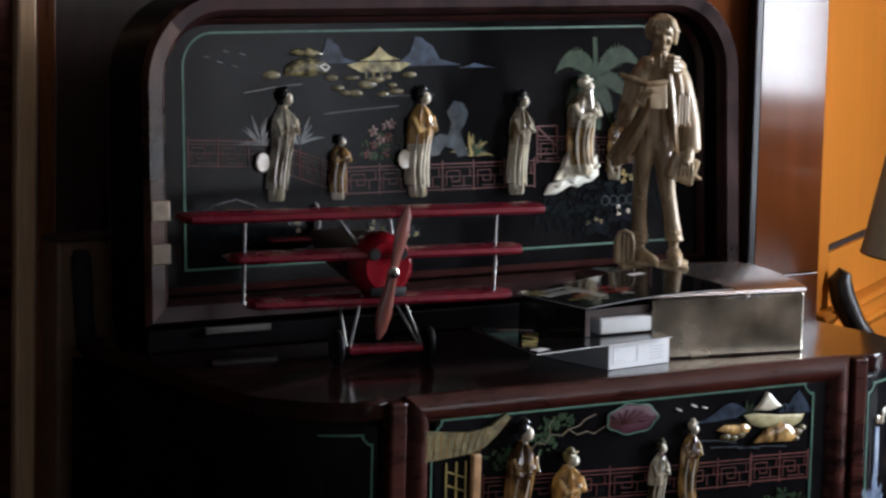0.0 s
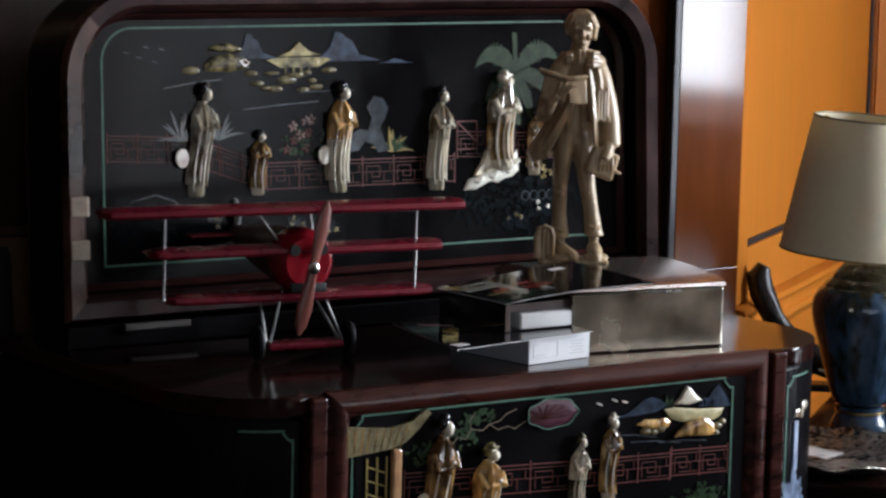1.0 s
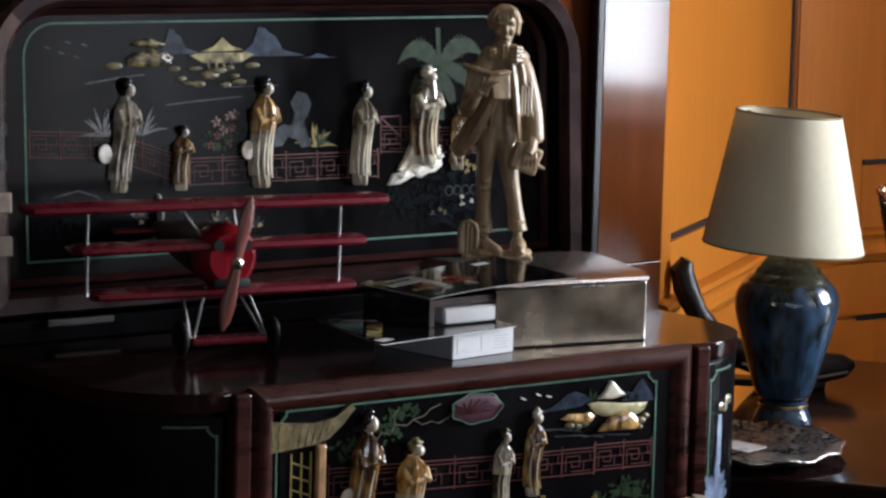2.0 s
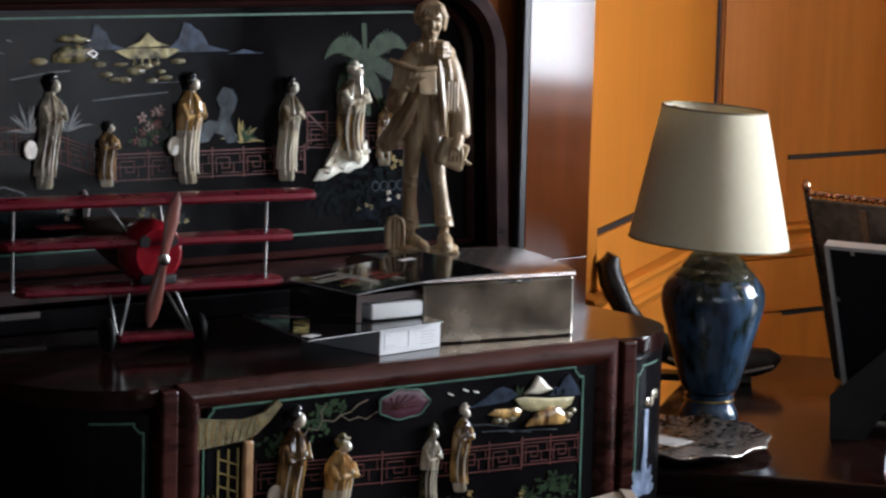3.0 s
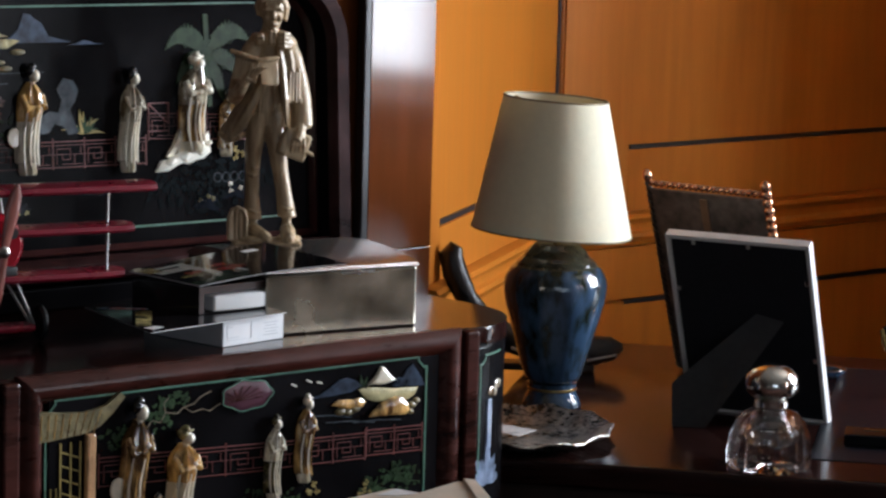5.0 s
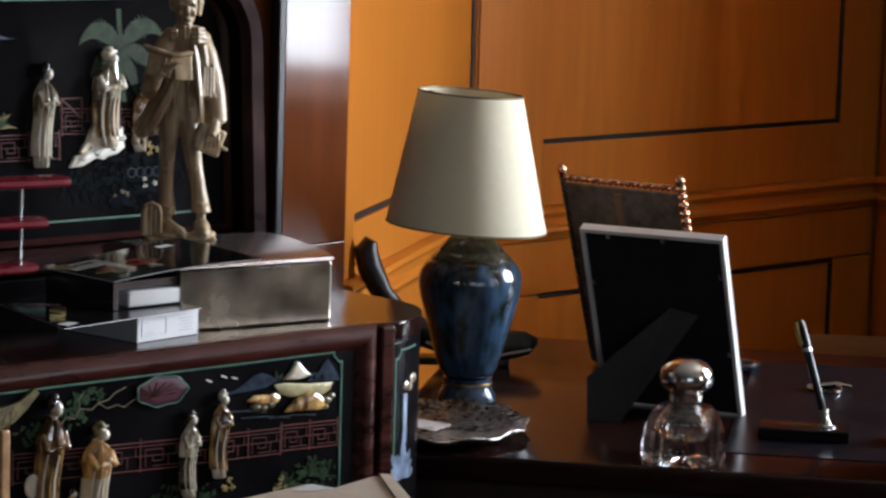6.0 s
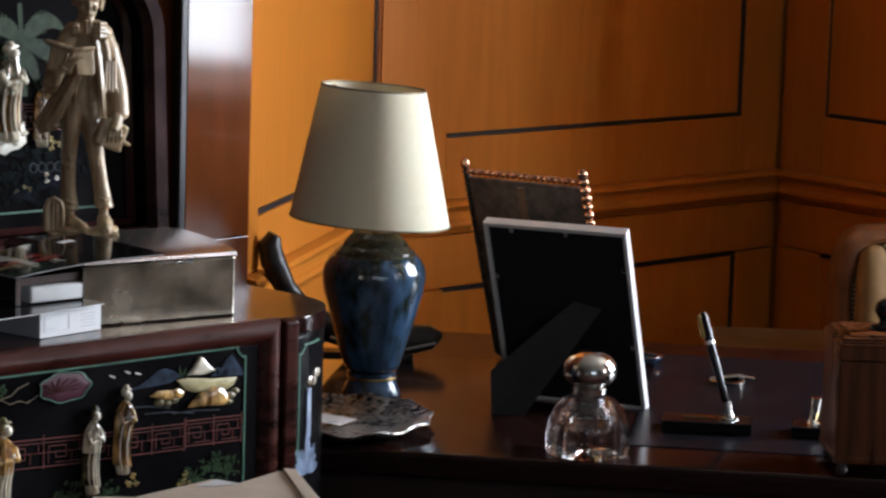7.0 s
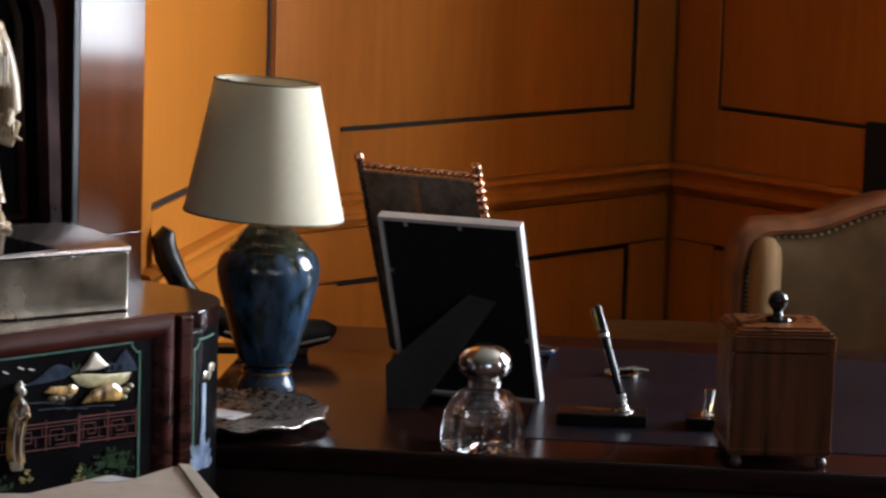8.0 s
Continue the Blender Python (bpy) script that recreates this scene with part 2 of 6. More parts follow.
def lathe(bm, prof, seg=40, c=(0, 0, 0), mi=0, caps=True, rot=None, sx=1.0, sy=1.0):
    rings = []
    for r, z in prof:
        rings.append([bm.verts.new(Vector(c) + ((rot @ Vector((r * sx * math.cos(2 * math.pi * i / seg), r * sy * math.sin(2 * math.pi * i / seg), z))) if rot else
                      Vector((r * sx * math.cos(2 * math.pi * i / seg), r * sy * math.sin(2 * math.pi * i / seg), z)))) for i in range(seg)])
    for a, b in zip(rings, rings[1:]):
        for i in range(seg):
            f = bm.faces.new((a[i], a[(i + 1) % seg], b[(i + 1) % seg], b[i]))
            f.material_index = mi
    if caps:
        for ring, flip in ((rings[0], True), (rings[-1], False)):
            f = bm.faces.new(ring[::-1] if flip else ring)
            f.material_index = mi
    return bm


def tube(bm, pts, radii, seg=10, mi=0, flat=1.0, up=(0, 0, 1)):
    """A tapered tube along points; flat squeezes it across up."""
    pts = [Vector(p) for p in pts]
    if not isinstance(radii, (list, tuple)):
        radii = [radii] * len(pts)
    rings = []
    a = None
    for i, p in enumerate(pts):
        d = (pts[min(i + 1, len(pts) - 1)] - pts[max(i - 1, 0)]).normalized()
        if a is None:
            a = d.cross(Vector((0, 1, 0) if abs(d.y) < 0.8 else (0, 0, 1)))
        a = (a - d * a.dot(d)).normalized()
        b = a.cross(d).normalized()
        rings.append([bm.verts.new(p + radii[i] * (a * math.cos(2 * math.pi * k / seg) * flat + b * math.sin(2 * math.pi * k / seg))) for k in range(seg)])
    for a, b in zip(rings, rings[1:]):
        for k in range(seg):
            bm.faces.new((a[k], a[(k + 1) % seg], b[(k + 1) % seg], b[k])).material_index = mi
    bm.faces.new(rings[0][::-1]).material_index = mi
    bm.faces.new(rings[-1]).material_index = mi
    return bm


def blob(bm, c, s, rot=None, sub=2, mi=0):
    r = bmesh.ops.create_icosphere(bm, subdivisions=sub, radius=1.0)
    mm = Matrix.Translation(c) @ (rot.to_4x4() if rot else Matrix()) @ Matrix.Diagonal((*s, 1))
    bmesh.ops.transform(bm, matrix=mm, verts=r["verts"])
    for f in {f for v in r["verts"] for f in v.link_faces}:
        f.material_index = mi
    return bm


def slab(bm, outline, z0, z1, mi=0):
    """A prism on an outline in x, y."""
    lo = [bm.verts.new((x, y, z0)) for x, y in outline]
    hi = [bm.verts.new((x, y, z1)) for x, y in outline]
    n = len(outline)
    bm.faces.new(lo[::-1]).material_index = mi
    bm.faces.new(hi).material_index = mi
    for i in range(n):
        bm.faces.new((lo[i], lo[(i + 1) % n], hi[(i + 1) % n], hi[i])).material_index = mi
    return bm


def upright(bm, outline, v0, v1, mi=0):
    """A prism on an outline in x, z, from depth v0 to v1."""
    a = [bm.verts.new((x, v0, z)) for x, z in outline]
    b = [bm.verts.new((x, v1, z)) for x, z in outline]
    n = len(outline)
    bm.faces.new(a).material_index = mi
    bm.faces.new(b[::-1]).material_index = mi
    for i in range(n):
        bm.faces.new((a[i], b[i], b[(i + 1) % n], a[(i + 1) % n])).material_index = mi
    return bm


def stroke(bm, pts, width, v, depth=0.0012, mi=0):
    """A painted line of some thickness, in one piece, in the x, z plane at depth v."""
    pts = [Vector(p) for i, p in enumerate(pts) if i == 0 or (Vector(p) - Vector(pts[i - 1])).length > 1e-6]
    closed = len(pts) > 3 and (pts[0] - pts[-1]).length < 1e-6
    if closed:
        pts = pts[:-1]
    n = len(pts)
    rings = []
    for i, p in enumerate(pts):
        d0 = (p - pts[i - 1]).normalized() if closed or i else None
        d1 = (pts[(i + 1) % n] - p).normalized() if closed or i < n - 1 else None
        d = ((d0 or d1) + (d1 or d0))
        d = d.normalized() if d.length > 0.2 else (d0 or d1)
        k = width / 2 / max(0.5, d.dot(d0 or d1))
        q = Vector((-d.y, d.x)) * k
        c = p if closed or (d0 and d1) else p + d * width * (0.4 if d1 is None else -0.4)
        rings.append([bm.verts.new((c.x + q.x * a, y, c.y + q.y * a)) for a, y in ((1, v - depth), (-1, v - depth), (-1, v), (1, v))])
    for i in range(n if closed else n - 1):
        a, b = rings[i], rings[(i + 1) % n]
        for k in range(4):
            bm.faces.new((a[k], a[(k + 1) % 4], b[(k + 1) % 4], b[k])).material_index = mi
    if not closed:
        bm.faces.new(rings[0]).material_index = mi
        bm.faces.new(rings[-1][::-1]).material_index = mi
    return bm


def arc(cx, cz, r, a0, a1, n=8):
    return [(cx + r * math.cos(radians(a0 + (a1 - a0) * i / n)), cz + r * math.sin(radians(a0 + (a1 - a0) * i / n))) for i in range(n + 1)]

# ---- the room ----
HIGH = 2.75


def wall(name, p, q, out, label, thick=0.14, holes=(), material=None, z0=0.0, z1=HIGH):
    """A wall from p to q, its thickness towards out; holes (from, to, low, high) go through it."""
    p, q, out = Vector(p), Vector(q), Vector(out).normalized()
    d = (q - p).normalized()
    length = (q - p).length
    bm = bmesh.new()
    cuts = sorted(holes)

    def block(a, b, lo, hi):
        if b - a > 1e-4 and hi - lo > 1e-4:
            c = p + d * (a + b) / 2 + out * thick / 2
            r = Matrix((d, out, Vector((0, 0, 1)))).transposed()
            box(bm, (c.x, c.y, (lo + hi) / 2), (b - a, thick, hi - lo), rot=r)
    s = 0.0
    for a, b, lo, hi in cuts:
        block(s, a, z0, z1)
        block(a, b, z0, lo)
        block(a, b, hi, z1)
        s = b
    block(s, length, z0, z1)
    return tagged(part(name, bm, material or M["cherry"]), label, "wall", kind="structure")


A_DIR = (COR - CA).normalized()
A_OUT = Vector((-A_DIR.y, A_DIR.x, 0))
C_DIR = (CA - K).normalized()
C_OUT = Vector((-C_DIR.y, C_DIR.x, 0))
P_DIR = Vector((math.cos(radians(40)), math.sin(radians(40)), 0))
P_OUT = Vector((-P_DIR.y, P_DIR.x, 0))
LEFT = K - P_DIR * 2.6
B_END = COR + B_DIR * 6.8
RECESS = 0.012
# wall faces: the panel field lies a little behind the stiles
wall("wall_bay", CA + A_OUT * RECESS - A_DIR * 0.1, COR + A_OUT * RECESS + A_DIR * 0.2, A_OUT, "orange cherry-veneer panelled wall beside the desk")
wall("wall_return", K + C_OUT * RECESS, CA + C_OUT * RECESS + C_DIR * 0.02, C_OUT, "orange cherry-veneer panelled return wall")
wall("wall_pilaster", LEFT, K, P_OUT, "glossy dark polished wood pilaster wall", thick=0.14, material=M["pilaster"])
wall("wall_window", COR + B_OUT * RECESS, B_END, B_OUT, "cherry-veneer panelled wall with a deep window", thick=0.42,
     holes=[(a, b, SILL, 2.5) for a, b in WIN])
BACK = Vector((3.2, -2.6, 0))
BACKL = Vector((-3.4, -2.6, 0))
wall("wall_side", B_END, BACK, (1, 0.1, 0), "plain grey papered wall", material=M["far_wall"])
wall("wall_back", BACK, BACKL, (0, -1, 0), "plain grey papered wall with two windows", material=M["far_wall"], holes=[(a, b, 1.05, 2.45) for a, b in BACK_WIN])
wall("wall_left", BACKL, LEFT, (-1, 0.3, 0), "dark wood wall", material=M["dark_wood"])
bm = bmesh.new()
slab(bm, [(-5, -3.5), (6, -3.5), (6, 8.5), (-5, 8.5)], -0.1, 0)
tagged(part("floor", bm, M["carpet"]), "dark red-brown carpeted floor", "floor", kind="structure")
bm = bmesh.new()
slab(bm, [(-5, -3.5), (6, -3.5), (6, 8.5), (-5, 8.5)], HIGH, HIGH + 0.1)
tagged(part("ceiling", bm, M["plaster"]), "plain brownish painted ceiling", "ceiling", kind="structure")
bm = bmesh.new()
slab(bm, [(-60, -60), (80, -60), (80, 80), (-60, 80)], -0.6, -0.5)
tagged(part("ground", bm, M["leaf"]), "green ground outside the windows", "ground", kind="structure")

for i, (a, b) in enumerate(WIN):
    fr = thing("window_%d" % (i + 1), Matrix.LocRotScale(COR + B_DIR * (a + b) / 2 + B_OUT * 0.30, Matrix((B_DIR, B_OUT, Vector((0, 0, 1)))).transposed().to_quaternion(), None),
               "unseen white-framed daylight window", "window", kind="structure")
    w = b - a
    bm = bmesh.new()
    for x in (-w / 2 + 0.025, w / 2 - 0.025):
        box(bm, (x, 0, (2.5 + SILL) / 2), (0.046, 0.05, 2.496 - SILL), 0.004)
    for z in (SILL + 0.026, 2.474):
        box(bm, (0, 0, z), (w - 0.1, 0.05, 0.046), 0.004)
    part("window_frame", bm, M["white_card"], fr)
    for x in (-w / 6, w / 6):
        part("mullion", box(bmesh.new(), (x, 0, (2.5 + SILL) / 2), (0.045, 0.045, 2.4 - SILL), 0.004), M["white_card"], fr)
    for z in (1.52, 2.02):
        for x in (-w / 3 + 0.003, 0, w / 3 - 0.003):
            part("glazing_bar", box(bmesh.new(), (x, 0, z), (w / 3 - 0.053, 0.035, 0.035), 0.003), M["white_card"], fr)

for i, (a, b) in enumerate(BACK_WIN):
    w = b - a
    fr = thing("window_%d" % (i + 1 + len(WIN)), pose(3.2 - (a + b) / 2, -2.66, 0), "white-framed window with glazing bars", "window", kind="structure")
    for c, s in (((-w / 2 + 0.025, 0, 1.75), (0.046, 0.05, 1.396)), ((w / 2 - 0.025, 0, 1.75), (0.046, 0.05, 1.396)), ((0, 0, 1.75), (0.04, 0.04, 1.30)), ((0, 0, 1.076), (w - 0.1, 0.05, 0.046)), ((0, 0, 2.424), (w - 0.1, 0.05, 0.046))):
        part("window_frame", box(bmesh.new(), c, s, 0.004), M["white_card"], fr)
    for z in (1.52, 1.98):
        for x in (-w / 4 + 0.008, w / 4 - 0.008):
            part("glazing_bar", box(bmesh.new(), (x, 0, z), (w / 2 - 0.075, 0.03, 0.03), 0.003), M["white_card"], fr)


def panelling(name, p, d, out, length, field, low, label):
    """Stiles and rails that stand proud round a sunk panel, black lines in the joint, a moulded dado rail."""
    m = Matrix.LocRotScale(p, Matrix((d, out, Vector((0, 0, 1)))).transposed().to_quaternion(), None)
    th = thing(name, m, label, "wall panelling", kind="structure")
    a, b, z0 = field
    t, y = RECESS - 0.001, RECESS / 2 + 0.0005

    def board(x0, x1, lo, hi, nm):
        if x1 - x0 > 0.003:
            bm = bmesh.new()
            box(bm, ((x0 + x1) / 2, y, (lo + hi) / 2), (x1 - x0, t, hi - lo), 0.001, seg=1)
            part(nm, bm, M["cherry"], th)
    board(0, a, 0.9065, HIGH, "stile")
    board(b, length, 0.9065, HIGH, "stile")
    board(a, b, 0.9065, z0, "rail")
    board(a, b, 2.45, HIGH, "rail")
    # black lines lining the sunk panel
    w = 0.0095
    for nm, c, s in (("black_line", (b - w / 2, t - 0.001, (z0 + 2.45) / 2), (w, 0.007, 2.45 - z0)), ("black_line", ((a + b) / 2, t - 0.001, z0 + w / 2), (b - a - 2 * w - 0.002, 0.007, w)),
                     ("black_line", (a + 0.0015, t - 0.001, (z0 + 2.45) / 2), (0.003, 0.006, 2.45 - z0 - 0.002))):
        bm = bmesh.new()
        box(bm, c, s, 0.0008, seg=1)
        part(nm, bm, M["black_line"], th)
    # dado rail: one run of moulding with a rounded nose, a cove and a bead
    prof = [(RECESS, 0.906), (-0.003, 0.906), (-0.020, 0.902), (-0.025, 0.895), (-0.022, 0.888), (-0.013, 0.883), (-0.010, 0.874), (-0.011, 0.866), (-0.018, 0.861),
            (-0.020, 0.854), (-0.016, 0.847), (-0.007, 0.843), (-0.004, 0.836), (RECESS, 0.832)]
    bm = bmesh.new()
    ends = [[bm.verts.new((x, yy, z)) for yy, z in prof] for x in (0, length)]
    for k in range(len(prof)):
        bm.faces.new((ends[0][k], ends[0][(k + 1) % len(prof)], ends[1][(k + 1) % len(prof)], ends[1][k]))
    bm.faces.new(ends[0]); bm.faces.new(ends[1][::-1])
    part("dado_moulding", bm, M["cherry"], th, smooth=True)
    # low field with its black joint
    la, lb, lz = low
    board(0, length, lz + 0.004, 0.831, "rail")
    board(0, la, 0.1, lz - 0.001, "stile")
    board(lb, length, 0.1, lz - 0.001, "stile")
    for c, s in ((((la + lb) / 2, t - 0.001, lz - 0.004), (lb - la, 0.006, 0.009)), ((lb - 0.005, t - 0.001, lz / 2 + 0.04), (0.010, 0.006, lz - 0.1))):
        bm = bmesh.new()
        box(bm, c, s, 0.0008, seg=1)
        part("black_line", bm, M["black_line"], th)
    return th


panelling("panelling_bay", CA, A_DIR, A_OUT, (COR - CA).length - 0.002, (0.195, 1.184, 1.035), (0.197, 1.183, 0.718), "orange cherry panelling with black lines and a dado rail")
panelling("panelling_return", K + C_DIR * 0.004, C_DIR, C_OUT, (CA - K).length - 0.022, (0.09, 1.014, 1.0), (0.09, 1.014, 0.70), "orange cherry panelling with black lines beside the pilaster")
panelling("panelling_window", COR + B_DIR * 0.026, B_DIR, B_OUT, 1.95, (0.122, 1.75, 1.040), (0.128, 1.75, 0.722), "dark cherry panelling with black lines and a dado rail")

# pilaster front: a dark upright strip and a low plinth board with its joint
PIL = Matrix.LocRotScale(K, Matrix((P_DIR, P_OUT, Vector((0, 0, 1)))).transposed().to_quaternion(), None)
pil = thing("pilaster", PIL @ pose(0, 0, 0, 0, 0, 4), "glossy brown wood pilaster mirroring the window", "pilaster", kind="structure")
bm = bmesh.new()
box(bm, (-0.077, -0.008, (0.9825 + HIGH) / 2), (0.146, 0.014, HIGH - 0.9825), 0.001)
part("face_board", bm, M["pilaster"], pil)
bm = bmesh.new()
box(bm, (-0.077, -0.008, 0.4905), (0.146, 0.014, 0.981), 0.001)
part("plinth_board", bm, M["pilaster"], pil)
bm = bmesh.new()
box(bm, (-0.161, -0.010, HIGH / 2), (0.016, 0.018, HIGH), 0.003)
part("dark_strip", bm, M["black_line"], pil)
# left door case
case = thing("door_case", PIL, "brown wooden door casing beside a dark cupboard door", "door casing", kind="structure")
for x, w, y, mt in ((-1.466, 0.030, -0.03, "casing"), (-1.433, 0.034, -0.02, "caddy"), (-1.52, 0.075, -0.02, "mahogany")):
    bm = bmesh.new()
    box(bm, (x, y, HIGH / 2), (w, 0.04, HIGH), 0.005)
    part("casing_board", bm, M[mt], case)
door = thing("cupboard_door", PIL, "dark stained wooden door in shadow", "door", kind="structure")
bm = bmesh.new()
box(bm, (-1.22, -0.012, 1.05), (0.384, 0.022, 2.08), 0.003)
part("leaf", bm, M["dark_wood"], door)
stand = thing("folder_box", PIL @ pose(-1.355, -0.06, 0), "brown leatherette upright case leaning by the door", "case")
bm = bmesh.new()
box(bm, (0, 0, 0.558), (0.165, 0.06, 1.116), 0.005)
part("body", bm, M["brown_box"], stand)
for z in (0.030, 1.1185):
    part("edge_binding", box(bmesh.new(), (0, 0, z), (0.168, 0.063, 0.006), 0.002), M["fuselage"], stand, "dark bound edge")
cane = thing("walking_cane", PIL @ pose(-1.355, -0.06, 0), "dark cane with a thin metal ring leaning on the case", "cane")
part("shaft", tube(bmesh.new(), [(0.055, -0.075, 0.0), (-0.045, -0.046, 0.96)], [0.010, 0.012], 12), M["black_line"], cane, smooth=True)
part("handle", tube(bmesh.new(), [(-0.0455, -0.046, 0.965), (-0.054, -0.044, 1.095), (-0.054, -0.044, 1.105)], [0.0135, 0.0145, 0.010], 12), M["velvet"], cane, smooth=True)
part("ring", tube(bmesh.new(), [(-0.0449, -0.046, 0.958), (-0.0456, -0.046, 0.966)], 0.0142, 14), M["brass"], cane, "thin brass ring", smooth=True)

# ---- the lacquer bar cabinet ----
CAB = pose(-0.193, 3.728, 0, 0, 0, 40)
cabinet = thing("bar_cabinet", CAB, "black lacquer bar cabinet with red mahogany edges and stone inlay figures", "cabinet")
HD, ZT = 0.355, 1.0
CC, CR = Vector((0.368, 0.14, 0)), 0.147      # centre and radius of the rounded corners
TURN = [(CC.x + CR * math.sin(radians(a)), CC.y - CR * math.cos(radians(a))) for a in range(8, 91, 6)]
PLAN = [(-HD, 0.0), (HD, 0.0)] + TURN + [(CC.x + CR, 0.56), (-CC.x - CR, 0.56)] + [(-x, y) for x, y in TURN[::-1]]


def grown(plan, g):
    return [((x + math.copysign(g, x)) if abs(x) > 1e-6 else x, y - g if y < 0.2 else y) for x, y in plan]


bm = bmesh.new()
slab(bm, grown(PLAN, -0.012), 0.06, ZT - 0.025)
part("body", bm, M["black_lacquer"], cabinet)
bm = bmesh.new()
slab(bm, grown(PLAN, 0.002), ZT - 0.024, ZT)
bmesh.ops.bevel(bm, geom=[e for e in bm.edges if abs(e.verts[0].co.z - e.verts[1].co.z) < 1e-4], offset=0.005, segments=3, affect="EDGES", profile=0.5)
part("top_board", bm, M["cab_top"], cabinet, "polished dark mahogany top", smooth=True)
bm = bmesh.new()
slab(bm, grown(PLAN, -0.03), 0, 0.06)
part("plinth", bm, M["dark_wood"], cabinet)
for sx in (-1, 1):
    bm = bmesh.new()
    box(bm, (sx * 0.3685, -0.004, 0.531), (0.025, 0.026, 0.934), 0.004)
    part("corner_post", bm, M["mahogany"], cabinet)
# the front door: frame of four mitred bars, lacquer field, paint and stone inlay
cdoor = part("door", box(bmesh.new(), (0, -0.004, 0.515), (0.626, 0.014, 0.91), 0.001), M["black_lacquer"], cabinet, "black lacquer door with inlaid stone figures")


def bar(name, x0, z0, x1, z1, w, v, parent, mt):
    """A half-round frame bar with mitred ends, from corner to corner of the outer edge; w points inwards."""
    bm = bmesh.new()
    d = Vector((x1 - x0, z1 - z0)); length = d.length; d.normalize()
    n = Vector((-d.y, d.x))
    prof = [(0, 0), (0.0, -0.010), (w * 0.18, -0.017), (w * 0.45, -0.020), (w * 0.75, -0.016), (w, -0.006), (w, 0)]
    rows = []
    for end, sgn in ((0, 1), (length, -1)):
        rows.append([bm.verts.new((x0 + d.x * (end + sgn * k) + n.x * k, v + y, z0 + d.y * (end + sgn * k) + n.y * k)) for k, y in prof])
    for i in range(len(prof)):
        j = (i + 1) % len(prof)
        bm.faces.new((rows[0][i], rows[0][j], rows[1][j], rows[1][i]))
    bm.faces.new(rows[0][::-1]); bm.faces.new(rows[1])
    return part(name, bm, mt, parent, smooth=True)


FX0, FX1, FZ0, FZ1, FW = -0.3555, 0.351, 0.075, 1.003, 0.036
for x0, z0, x1, z1 in ((FX0, FZ0, FX1, FZ0), (FX1, FZ0, FX1, FZ1), (FX1, FZ1, FX0, FZ1), (FX0, FZ1, FX0, FZ0)):
    bar("frame_bar", x0, z0, x1, z1, FW, -0.001, cdoor, M["mahogany"])

VD = -0.0115     # door field
VL = 0.457       # lid field


def border(parent, x0, x1, z0, z1, v, r, w=0.0026, notch=False):
    bm = bmesh.new()
    if notch:
        k = r
        pts = [(x0 + k, z1)] + [(x0 + k, z1 - k * 0.35), (x0 + k * 0.35, z1 - k), (x0, z1 - k)] + [(x0, z0 + k), (x0 + k * 0.35, z0 + k), (x0 + k, z0 + k * 0.35), (x0 + k, z0)] \
            + [(x1 - k, z0), (x1 - k, z0 + k * 0.35), (x1 - k * 0.35, z0 + k), (x1, z0 + k)] + [(x1, z1 - k), (x1 - k * 0.35, z1 - k), (x1 - k, z1 - k * 0.35), (x1 - k, z1), (x0 + k, z1)]
    else:
        pts = arc(x1 - r, z1 - r, r, 0, 90) + arc(x0 + r, z1 - r, r, 90, 180) + [(x0, z0), (x1, z0), (x1, z1 - r)]
    stroke(bm, pts, w, v)
    return part("painted_border", bm, M["green"], parent, "thin green painted line")


